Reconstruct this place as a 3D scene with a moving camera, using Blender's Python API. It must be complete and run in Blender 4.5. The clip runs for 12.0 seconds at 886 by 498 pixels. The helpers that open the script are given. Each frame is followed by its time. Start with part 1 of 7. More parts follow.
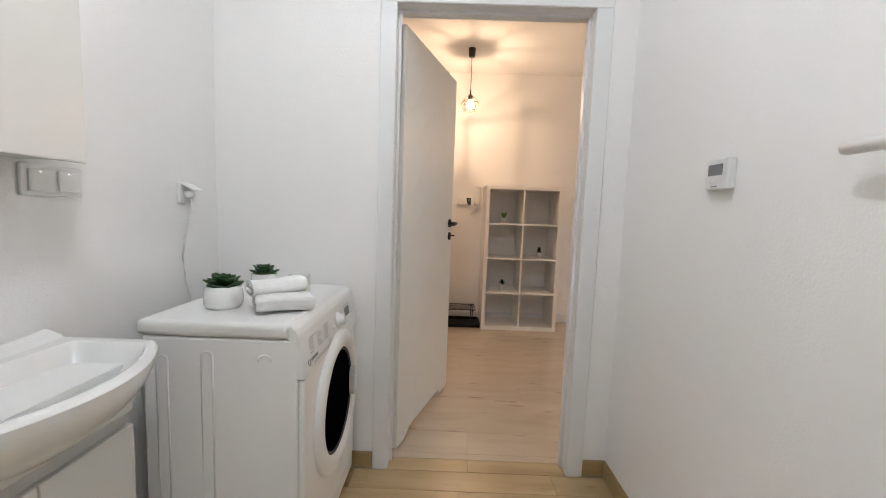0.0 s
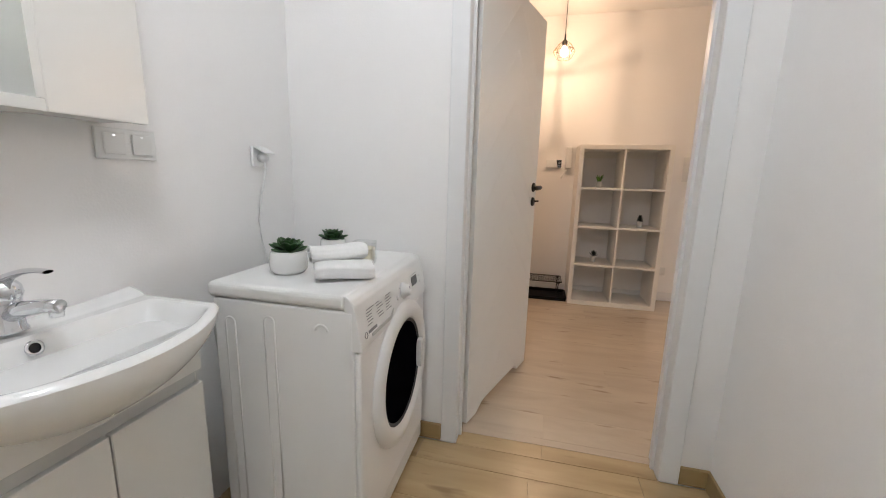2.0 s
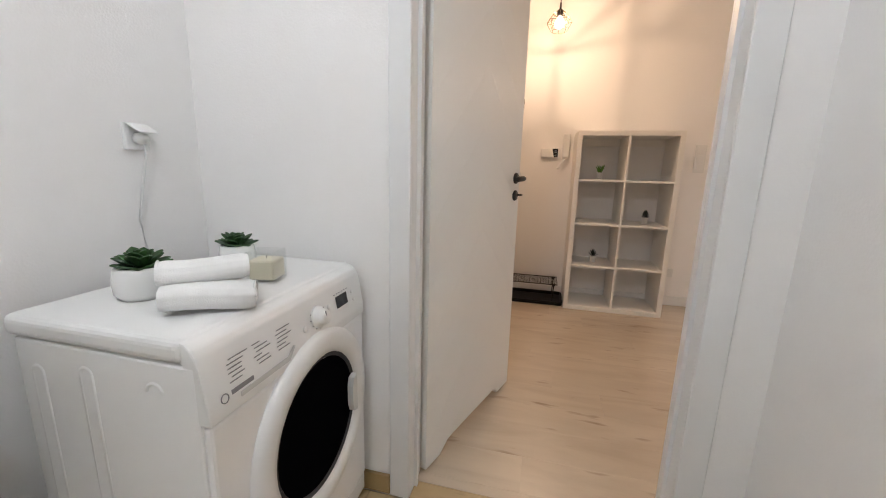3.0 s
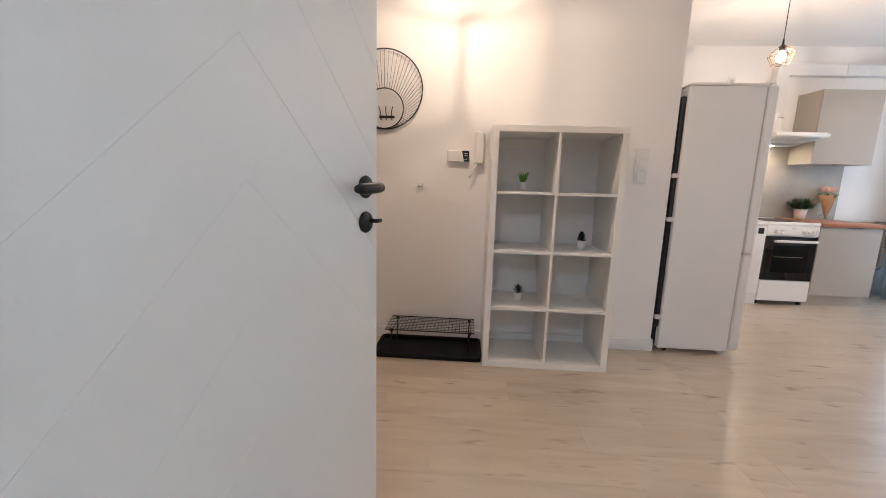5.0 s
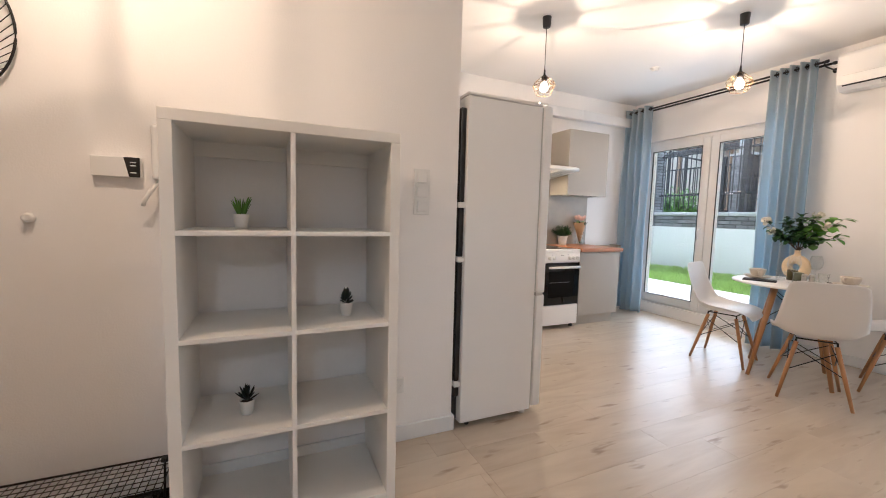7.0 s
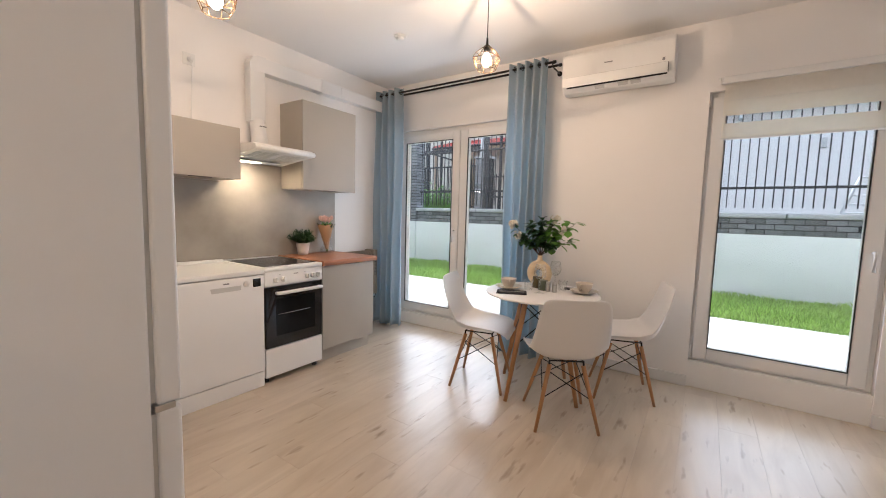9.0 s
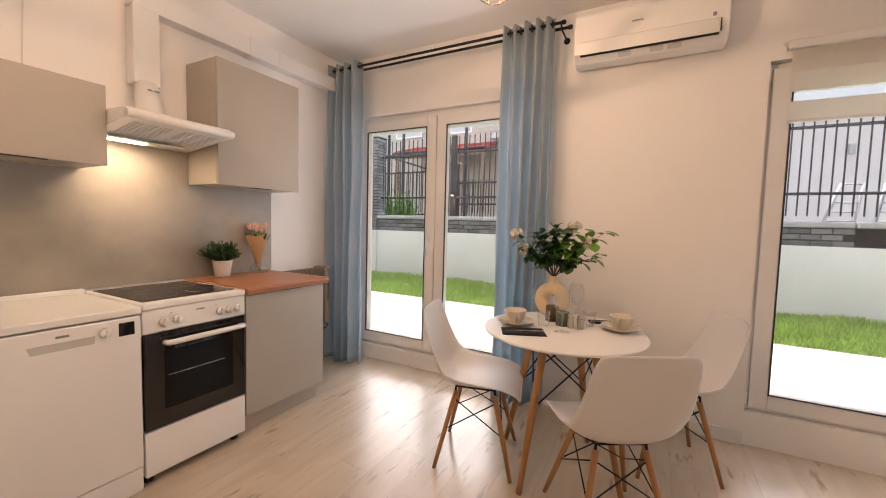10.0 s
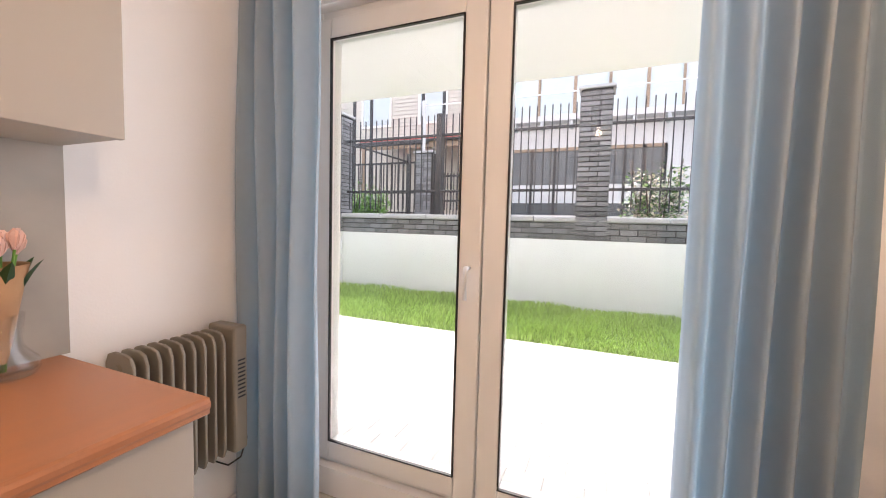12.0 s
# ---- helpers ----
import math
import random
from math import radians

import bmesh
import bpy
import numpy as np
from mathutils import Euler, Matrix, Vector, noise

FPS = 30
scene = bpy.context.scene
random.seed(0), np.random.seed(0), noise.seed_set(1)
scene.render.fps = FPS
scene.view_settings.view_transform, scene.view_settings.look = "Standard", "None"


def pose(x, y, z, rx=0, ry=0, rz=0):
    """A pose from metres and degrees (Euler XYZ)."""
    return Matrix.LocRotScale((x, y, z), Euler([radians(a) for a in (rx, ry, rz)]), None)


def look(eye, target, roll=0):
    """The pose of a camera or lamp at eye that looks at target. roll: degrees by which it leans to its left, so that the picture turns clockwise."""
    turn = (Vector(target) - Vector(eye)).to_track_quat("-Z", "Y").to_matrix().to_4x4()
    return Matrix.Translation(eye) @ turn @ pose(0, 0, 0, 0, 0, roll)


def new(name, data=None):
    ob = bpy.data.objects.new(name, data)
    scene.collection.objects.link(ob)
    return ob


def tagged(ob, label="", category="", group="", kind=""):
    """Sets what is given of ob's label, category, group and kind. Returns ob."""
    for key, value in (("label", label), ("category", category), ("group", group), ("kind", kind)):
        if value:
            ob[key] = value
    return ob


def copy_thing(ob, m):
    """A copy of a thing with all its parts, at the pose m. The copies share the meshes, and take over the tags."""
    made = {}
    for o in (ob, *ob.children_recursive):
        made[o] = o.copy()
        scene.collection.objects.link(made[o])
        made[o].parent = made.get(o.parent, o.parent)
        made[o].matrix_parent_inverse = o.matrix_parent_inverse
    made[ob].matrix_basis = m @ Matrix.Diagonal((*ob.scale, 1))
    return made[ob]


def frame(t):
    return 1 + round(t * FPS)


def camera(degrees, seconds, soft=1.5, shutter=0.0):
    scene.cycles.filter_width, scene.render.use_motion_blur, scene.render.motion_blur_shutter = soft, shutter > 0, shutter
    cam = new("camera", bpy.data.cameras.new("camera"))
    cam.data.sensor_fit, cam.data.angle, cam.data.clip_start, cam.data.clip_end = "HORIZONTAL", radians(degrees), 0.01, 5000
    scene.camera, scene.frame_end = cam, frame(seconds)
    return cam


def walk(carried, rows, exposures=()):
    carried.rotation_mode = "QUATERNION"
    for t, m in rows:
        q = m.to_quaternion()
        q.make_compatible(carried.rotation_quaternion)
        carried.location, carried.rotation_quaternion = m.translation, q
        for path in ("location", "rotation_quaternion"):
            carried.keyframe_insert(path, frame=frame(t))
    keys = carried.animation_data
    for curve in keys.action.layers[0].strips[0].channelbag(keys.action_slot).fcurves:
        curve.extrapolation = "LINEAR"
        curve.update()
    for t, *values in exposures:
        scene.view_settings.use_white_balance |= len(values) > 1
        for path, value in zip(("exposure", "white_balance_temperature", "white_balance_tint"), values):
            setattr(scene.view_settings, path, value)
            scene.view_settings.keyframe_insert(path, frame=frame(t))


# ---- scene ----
cam = camera(97.6, 12.0, soft=1.0)
PATH = [
    (0, (-0.13, -0.015, 1.191), (-0.146, 1.976, 1.005), 2.0),
    (0.5, (-0.13, -0.025, 1.194), (-0.316, 1.95, 0.937), 2.0),
    (1, (-0.137, -0.023, 1.195), (-0.446, 1.928, 0.886), 1.8),
    (1.5, (-0.115, 0.021, 1.19), (-0.513, 1.95, 0.844), 1.7),
    (2, (-0.086, 0.152, 1.178), (-0.541, 2.064, 0.807), 1.5),
    (2.5, (-0.04, 0.331, 1.174), (-0.517, 2.234, 0.784), 1.5),
    (3, (0.02, 0.56, 1.163), (-0.458, 2.459, 0.757), 1.4),
    (3.2, (0.047, 0.662, 1.164), (-0.43, 2.561, 0.757), 1.1),
    (4.8, (0.114, 1.485, 1.148), (-0.069, 3.445, 0.796), 1.6),
    (5, (0.13, 1.596, 1.138), (0.01, 3.564, 0.806), 1.7),
    (5.5, (0.169, 1.864, 1.146), (0.236, 3.842, 0.859), 1.6),
    (6, (0.233, 2.095, 1.167), (0.537, 4.058, 0.931), 1.6),
    (6.5, (0.38, 2.295, 1.164), (0.928, 4.209, 0.971), 1.6),
    (7, (0.565, 2.471, 1.173), (1.382, 4.288, 1.005), 1.5),
    (7.5, (0.783, 2.632, 1.162), (1.898, 4.285, 1.007), 1.3),
    (7.7, (0.867, 2.695, 1.164), (2.1, 4.261, 1.001), 1.6),
    (9.3, (1.794, 3.279, 1.279), (3.49, 4.325, 1.108), 1.5),
    (9.5, (1.931, 3.403, 1.26), (3.651, 4.411, 1.098), 1.6),
    (10, (2.265, 3.698, 1.252), (4.026, 4.637, 1.124), 1.5),
    (10.5, (2.597, 3.993, 1.254), (4.361, 4.926, 1.122), 1.4),
    (11, (2.946, 4.27, 1.226), (4.706, 5.213, 1.097), 1.5),
    (11.2, (3.092, 4.42, 1.247), (4.867, 5.332, 1.121), 1.5),
    (11.5, (3.345, 4.58, 1.27), (5.118, 5.494, 1.131), 1.6),
    (12, (3.68, 4.86, 1.267), (5.52, 5.633, 1.138), 1.5),
]
EXPOSURES = [(0.0, 1.73, 6350, 14), (3.2, 1.84, 6350, 15), (4.8, 1.98, 5350, 11), (6.9, 1.97, 5500, 11), (7.7, 2.01, 5200, 10), (9.3, 1.63, 6000, 14), (10.5, 1.60, 7000, 24), (11.0, 1.64, 6400, 21), (11.5, 1.84, 6850, 23), (12.0, 2.02, 6500, 22)]
walk(cam, [(t, look(eye, target, roll)) for t, eye, target, roll in PATH], EXPOSURES)

# ---- world and light ----
world = bpy.data.worlds.new("world")
scene.world = world
world.use_nodes = True
wn = world.node_tree
sky = wn.nodes.new("ShaderNodeTexSky")
sky.sky_type = "NISHITA"
sky.sun_disc = False
sky.sun_elevation = radians(48)
sky.sun_rotation = radians(60)
sky.air_density, sky.dust_density, sky.ozone_density = 1.6, 4.0, 1.0
hsv = wn.nodes.new("ShaderNodeHueSaturation")
hsv.inputs["Saturation"].default_value = 0.35
wn.links.new(sky.outputs[0], hsv.inputs["Color"])
wn.links.new(hsv.outputs[0], wn.nodes["Background"].inputs[0])
wn.nodes["Background"].inputs[1].default_value = 0.205

def lamp(name, kind, m, power, color, **kw):
    d = bpy.data.lights.new(name, kind)
    d.energy, d.color = power, color
    for k, v in kw.items():
        if k == "size": d.size = v
        if k == "size_y": d.shape, d.size_y = "RECTANGLE", v
        if k == "radius": d.shadow_soft_size = v
        if k == "angle": d.angle = v
        if k == "disk": d.shape, d.size = "DISK", v
    o = new(name, d)
    o.matrix_basis = m
    return o

WARM = (1.0, 0.675, 0.42)
lamp("sun", "SUN", look((20, -6, 20), (8, 4, 0)), 1.2, (1.0, 0.97, 0.92), angle=radians(25))
lamp("bathroom_ceiling_lamp", "POINT", pose(-0.34, 0.34, 2.50), 7.7, (0.91, 0.97, 1.0), radius=0.11)
PENDANTS = [(0.045, 3.70, 2.205), (2.51, 4.98, 2.19), (3.75, 4.29, 2.21)]
for p, power, r in zip(PENDANTS, (5.7, 5.1, 7.0), (0.0065, 0.004, 0.004)):
    lamp("pendant_bulb_lamp", "POINT", pose(*p), power, WARM, radius=r)
lamp("hood_lamp", "AREA", look((3.30, 5.98, 1.655), (3.30, 6.02, 0.9)), 0.09, (1.0, 0.75, 0.47), size=0.06)
DAY = (0.78, 0.895, 1.0)
lamp("french_door_daylight", "AREA", look((5.075, 5.28, 1.16), (4.0, 5.28, 1.16)), 3.8, DAY, size=1.66, size_y=2.02)
lamp("window_daylight", "AREA", look((5.075, 2.665, 1.03), (4.0, 2.665, 1.03)), 2.0, DAY, size=0.97, size_y=1.60)

# ---- materials ----
def material(name, color, rough=0.5, metal=0.0, var=0.06, scale=6.0, bump=0.05, bscale=90.0, stretch=(1, 1, 1), dirt=0.0,
             island=0.0, spec=0.5, trans=0.0, emit=0.0, coat=0.0, sheen=0.0, subsurf=0.0, rvar=0.08):
    m = bpy.data.materials.new(name)
    m.use_nodes = True
    nt = m.node_tree
    b = nt.nodes["Principled BSDF"]
    b.inputs["Roughness"].default_value = rough
    b.inputs["Metallic"].default_value = metal
    b.inputs["Specular IOR Level"].default_value = spec
    b.inputs["Transmission Weight"].default_value = trans
    b.inputs["Coat Weight"].default_value = coat
    b.inputs["Sheen Weight"].default_value = sheen
    if emit:
        b.inputs["Emission Color"].default_value = (*color, 1)
        b.inputs["Emission Strength"].default_value = emit
    tc = nt.nodes.new("ShaderNodeTexCoord")
    mp = nt.nodes.new("ShaderNodeMapping")
    mp.inputs["Scale"].default_value = stretch
    nt.links.new(tc.outputs["Object"], mp.inputs[0])
    n1 = nt.nodes.new("ShaderNodeTexNoise")
    n1.inputs["Scale"].default_value, n1.inputs["Detail"].default_value = scale, 5
    nt.links.new(mp.outputs[0], n1.inputs["Vector"])
    n2 = nt.nodes.new("ShaderNodeTexNoise")
    n2.inputs["Scale"].default_value, n2.inputs["Detail"].default_value = bscale, 3
    nt.links.new(mp.outputs[0], n2.inputs["Vector"])
    mix = nt.nodes.new("ShaderNodeMix")
    mix.data_type = "RGBA"
    mix.inputs[6].default_value = (*[c * (1 - var) for c in color], 1)
    mix.inputs[7].default_value = (*[min(1, c * (1 + var)) for c in color], 1)
    nt.links.new(n1.outputs["Fac"], mix.inputs[0])
    last = mix.outputs[2]
    if island:
        geo = nt.nodes.new("ShaderNodeNewGeometry")
        ob = nt.nodes.new("ShaderNodeObjectInfo")
        add = nt.nodes.new("ShaderNodeMath")
        add.operation = "ADD"
        nt.links.new(geo.outputs["Random Per Island"], add.inputs[0])
        nt.links.new(ob.outputs["Random"], add.inputs[1])
        fr = nt.nodes.new("ShaderNodeMath")
        fr.operation = "FRACT"
        nt.links.new(add.outputs[0], fr.inputs[0])
        mr = nt.nodes.new("ShaderNodeMapRange")
        mr.inputs["To Min"].default_value, mr.inputs["To Max"].default_value = 1 - island, 1 + island
        nt.links.new(fr.outputs[0], mr.inputs["Value"])
        h = nt.nodes.new("ShaderNodeHueSaturation")
        nt.links.new(mr.outputs[0], h.inputs["Value"])
        nt.links.new(last, h.inputs["Color"])
        last = h.outputs[0]
    nt.links.new(last, b.inputs["Base Color"])
    rr = nt.nodes.new("ShaderNodeMapRange")
    rr.inputs["To Min"].default_value, rr.inputs["To Max"].default_value = max(0, rough - rvar), min(1, rough + rvar)
    nt.links.new(n1.outputs["Fac"], rr.inputs["Value"])
    nt.links.new(rr.outputs[0], b.inputs["Roughness"])
    if bump:
        bp = nt.nodes.new("ShaderNodeBump")
        bp.inputs["Strength"].default_value = bump
        bp.inputs["Distance"].default_value = 0.01
        nt.links.new(n2.outputs["Fac"], bp.inputs["Height"])
        nt.links.new(bp.outputs[0], b.inputs["Normal"])
    return m


def wood_floor(name, light, dark, knot, along, rough, tone):
    """Boards with grain along one axis, knots and a tone of their own."""
    m = bpy.data.materials.new(name)
    m.use_nodes = True
    nt = m.node_tree
    b = nt.nodes["Principled BSDF"]
    N, L = nt.nodes.new, nt.links.new
    ob, geo = N("ShaderNodeObjectInfo"), N("ShaderNodeNewGeometry")
    pos = N("ShaderNodeVectorMath")
    pos.operation = "ADD"
    off = N("ShaderNodeVectorMath")
    off.operation = "SCALE"
    off.inputs[0].default_value = (7.3, 3.1, 5.7)
    L(ob.outputs["Random"], off.inputs["Scale"])
    L(geo.outputs["Position"], pos.inputs[0])
    L(off.outputs[0], pos.inputs[1])
    mp = N("ShaderNodeMapping")
    mp.inputs["Scale"].default_value = (1.1, 6, 6) if along == "x" else (6, 1.1, 6)
    L(pos.outputs[0], mp.inputs[0])
    g = N("ShaderNodeTexNoise")
    g.inputs["Scale"].default_value, g.inputs["Detail"].default_value, g.inputs["Distortion"].default_value = 1.6, 7, 0.7
    L(mp.outputs[0], g.inputs["Vector"])
    ramp = N("ShaderNodeValToRGB")
    ramp.color_ramp.elements[0].position, ramp.color_ramp.elements[0].color = 0.30, (*dark, 1)
    ramp.color_ramp.elements[1].position, ramp.color_ramp.elements[1].color = 0.62, (*light, 1)
    L(g.outputs["Fac"], ramp.inputs[0])
    mk = N("ShaderNodeMapping")
    mk.inputs["Scale"].default_value = (3.0, 13.0, 13) if along == "x" else (13.0, 3.0, 13)
    L(pos.outputs[0], mk.inputs[0])
    k = N("ShaderNodeTexNoise")
    k.inputs["Scale"].default_value, k.inputs["Detail"].default_value = 1.5, 2.5
    L(mk.outputs[0], k.inputs["Vector"])
    kr = N("ShaderNodeMapRange")
    kr.inputs["From Min"].default_value, kr.inputs["From Max"].default_value = 0.63, 0.76
    kr.inputs["To Max"].default_value = 0.8
    L(k.outputs["Fac"], kr.inputs["Value"])
    mx = N("ShaderNodeMix")
    mx.data_type = "RGBA"
    L(kr.outputs[0], mx.inputs[0])
    L(ramp.outputs[0], mx.inputs[6])
    mx.inputs[7].default_value = (*knot, 1)
    h = N("ShaderNodeHueSaturation")
    tr = N("ShaderNodeMapRange")
    tr.inputs["To Min"].default_value, tr.inputs["To Max"].default_value = 1 - tone, 1 + tone
    L(ob.outputs["Random"], tr.inputs["Value"])
    L(tr.outputs[0], h.inputs["Value"])
    L(mx.outputs[2], h.inputs["Color"])
    L(h.outputs[0], b.inputs["Base Color"])
    rr = N("ShaderNodeMapRange")
    rr.inputs["To Min"].default_value, rr.inputs["To Max"].default_value = rough - 0.03, rough + 0.05
    L(g.outputs["Fac"], rr.inputs["Value"])
    L(rr.outputs[0], b.inputs["Roughness"])
    b.inputs["Coat Weight"].default_value, b.inputs["Coat Roughness"].default_value = 0.95, 0.25
    bp = N("ShaderNodeBump")
    bp.inputs["Strength"].default_value, bp.inputs["Distance"].default_value = 0.025, 0.003
    L(g.outputs["Fac"], bp.inputs["Height"])
    L(bp.outputs[0], b.inputs["Normal"])
    return m


def glass_material(name, tint=(1, 1, 1), gloss=0.035):
    m = bpy.data.materials.new(name)
    m.use_nodes = True
    nt = m.node_tree
    nt.nodes.remove(nt.nodes["Principled BSDF"])
    tr, gl, mx = (nt.nodes.new("ShaderNodeBsdf" + n) for n in ("Transparent", "Glossy", "Transparent"))
    nt.nodes.remove(mx)
    mx = nt.nodes.new("ShaderNodeMixShader")
    lw = nt.nodes.new("ShaderNodeLayerWeight")
    lw.inputs["Blend"].default_value = 0.5
    pw = nt.nodes.new("ShaderNodeMath")
    pw.operation, pw.inputs[1].default_value = "POWER", 4.0
    nt.links.new(lw.outputs["Facing"], pw.inputs[0])
    fr = nt.nodes.new("ShaderNodeMath")
    fr.operation, fr.inputs[1].default_value, fr.inputs[2].default_value = "MULTIPLY_ADD", 0.5, gloss
    nt.links.new(pw.outputs[0], fr.inputs[0])
    tr.inputs[0].default_value = (*tint, 1)
    gl.inputs["Roughness"].default_value = 0.02
    nt.links.new(fr.outputs[0], mx.inputs[0])
    nt.links.new(tr.outputs[0], mx.inputs[1])
    nt.links.new(gl.outputs[0], mx.inputs[2])
    nt.links.new(mx.outputs[0], nt.nodes["Material Output"].inputs[0])
    return m


def cloth_material(name, color, see=0.25, sheer=0.0, through_tint=None):
    m = material(name, color, 0.85, var=0.10, scale=30, bump=0.25, bscale=500, sheen=0.3)
    nt = m.node_tree
    b = nt.nodes["Principled BSDF"]
    tl = nt.nodes.new("ShaderNodeBsdfTranslucent")
    tl.inputs[0].default_value = (*(through_tint or [min(1, c * 1.25) for c in color]), 1)
    mx = nt.nodes.new("ShaderNodeMixShader")
    mx.inputs[0].default_value = see
    nt.links.new(b.outputs[0], mx.inputs[1])
    nt.links.new(tl.outputs[0], mx.inputs[2])
    tp, mx2 = nt.nodes.new("ShaderNodeBsdfTransparent"), nt.nodes.new("ShaderNodeMixShader")
    mx2.inputs[0].default_value = sheer
    nt.links.new(mx.outputs[0], mx2.inputs[1])
    nt.links.new(tp.outputs[0], mx2.inputs[2])
    nt.links.new(mx2.outputs[0], nt.nodes["Material Output"].inputs[0])
    return m


M = {}
M["wall"] = material("white_wall_paint", (0.885, 0.87, 0.85), 0.72, var=0.02, scale=1.5, bump=0.10, bscale=160)
M["ceiling"] = material("white_ceiling_paint", (0.87, 0.86, 0.84), 0.85, var=0.02, scale=1.2, bump=0.08, bscale=140)
M["trim"] = material("white_lacquered_trim", (0.80, 0.80, 0.79), 0.38, var=0.02, scale=4, bump=0.02)
M["plastic"] = material("white_plastic", (0.80, 0.80, 0.78), 0.32, var=0.02, scale=5, bump=0.01)
M["plastic_grey"] = material("light_grey_plastic", (0.58, 0.58, 0.56), 0.4, var=0.03, bump=0.01)
M["enamel"] = material("white_enamelled_steel", (0.87, 0.87, 0.86), 0.30, var=0.015, scale=2, bump=0.0, rvar=0.02)
M["ceramic"] = material("white_glazed_ceramic", (0.83, 0.83, 0.81), 0.10, var=0.015, scale=4, bump=0.0, coat=0.4)
M["melamine"] = material("white_melamine_board", (0.88, 0.86, 0.81), 0.42, var=0.025, scale=4, bump=0.03, bscale=220)
M["door"] = material("white_door_laminate", (0.775, 0.78, 0.755), 0.34, var=0.02, scale=3, bump=0.03, bscale=120)
M["vanity"] = material("white_gloss_front", (0.80, 0.79, 0.75), 0.22, var=0.015, bump=0.01)
M["chrome"] = material("chrome", (0.75, 0.76, 0.78), 0.07, metal=1.0, var=0.02, bump=0.0, rvar=0.03)
M["steel"] = material("brushed_steel", (0.55, 0.53, 0.50), 0.32, metal=1.0, var=0.08, stretch=(1, 1, 14), bump=0.03)
M["mirror"] = material("mirror_silver", (0.93, 0.94, 0.93), 0.01, metal=1.0, var=0.0, bump=0.0, rvar=0.0)
M["black"] = material("matt_black_metal", (0.012, 0.011, 0.011), 0.42, metal=0.3, var=0.15, bump=0.05)
M["black_plastic"] = material("black_plastic", (0.014, 0.014, 0.015), 0.35, var=0.1, bump=0.02)
M["black_glass"] = material("black_glass", (0.006, 0.006, 0.007), 0.06, var=0.05, bump=0.0, rvar=0.02, coat=0.3)
M["porthole"] = material("dark_porthole_glass", (0.003, 0.003, 0.004), 0.25, var=0.05, bump=0.0, rvar=0.03, spec=0.0)
M["oven_window"] = material("smoked_oven_glass", (0.008, 0.0085, 0.0085), 0.12, var=0.25, scale=5, bump=0.0, rvar=0.03, spec=0.2)
M["tray"] = material("matt_black_tray_plastic", (0.006, 0.005, 0.005), 0.55, var=0.2, bump=0.03, spec=0.2)
M["hob"] = material("black_ceramic_hob", (0.012, 0.011, 0.011), 0.12, var=0.1, bump=0.01, rvar=0.04)
M["rubber"] = material("dark_grey_rubber", (0.035, 0.035, 0.037), 0.6, var=0.1, bump=0.05)
M["laminate"] = wood_floor("light_oak_laminate", (0.595, 0.50, 0.38), (0.495, 0.402, 0.295), (0.25, 0.17, 0.105), "x", 0.33, 0.03)
M["tile"] = wood_floor("wood_look_tile", (0.52, 0.38, 0.20), (0.40, 0.28, 0.13), (0.27, 0.17, 0.07), "x", 0.30, 0.06)
M["grout"] = material("beige_grout", (0.46, 0.345, 0.19), 0.9, var=0.1, scale=40, bump=0.2)
M["joint"] = material("board_joint", (0.47, 0.385, 0.295), 0.8, var=0.1)
M["skirt_tile"] = material("ochre_skirting_tile", (0.36, 0.25, 0.11), 0.32, var=0.12, scale=9, stretch=(1, 1, 4), bump=0.03)
M["cabinet"] = material("stone_grey_cabinet_front", (0.42, 0.39, 0.34), 0.48, var=0.02, scale=5, bump=0.04, bscale=300)
M["cabinet_side"] = material("stone_grey_cabinet_carcass", (0.46, 0.42, 0.355), 0.55, var=0.02, scale=5, bump=0.04, bscale=300)
M["counter"] = material("orange_beech_worktop", (0.40, 0.165, 0.075), 0.36, var=0.16, scale=5, stretch=(1, 9, 1), bump=0.05, bscale=60)
M["splash"] = material("grey_concrete_splashback", (0.36, 0.33, 0.285), 0.40, var=0.85, scale=1.7, bump=0.06, bscale=30)
M["chair"] = material("white_moulded_plastic", (0.80, 0.79, 0.78), 0.36, var=0.015, scale=5, bump=0.02, bscale=260)
M["beech"] = material("oiled_beech", (0.44, 0.215, 0.085), 0.42, var=0.22, scale=8, stretch=(5, 5, 0.7), bump=0.08, bscale=60)
M["tabletop"] = material("white_tabletop", (0.80, 0.79, 0.77), 0.33, var=0.015, bump=0.015)
M["curtain"] = cloth_material("pale_blue_curtain", (0.42, 0.45, 0.465), 0.36, 0.15, (0.55, 0.79, 0.92))
M["blind"] = cloth_material("cream_blind_fabric", (0.86, 0.83, 0.78), 0.6, 0.06, (0.95, 0.93, 0.88))
M["towel"] = material("white_cotton_towel", (0.87, 0.87, 0.85), 0.95, var=0.06, scale=50, bump=0.35, bscale=420, sheen=0.15)
M["leaf"] = material("dark_green_leaf", (0.028, 0.085, 0.022), 0.42, var=0.4, scale=14, bump=0.06, island=0.35)
M["leaf_light"] = material("fresh_green_leaf", (0.12, 0.28, 0.04), 0.45, var=0.3, scale=14, bump=0.06, island=0.35)
M["leaf_fresh"] = material("bright_green_leaf", (0.16, 0.36, 0.05), 0.4, var=0.3, scale=14, bump=0.06, island=0.3)
M["leaf_black"] = material("blackish_green_leaf", (0.012, 0.018, 0.014), 0.5, var=0.4, scale=20, bump=0.05, island=0.3)
M["soil"] = material("dark_soil", (0.03, 0.02, 0.014), 0.95, var=0.4, scale=60, bump=0.6)
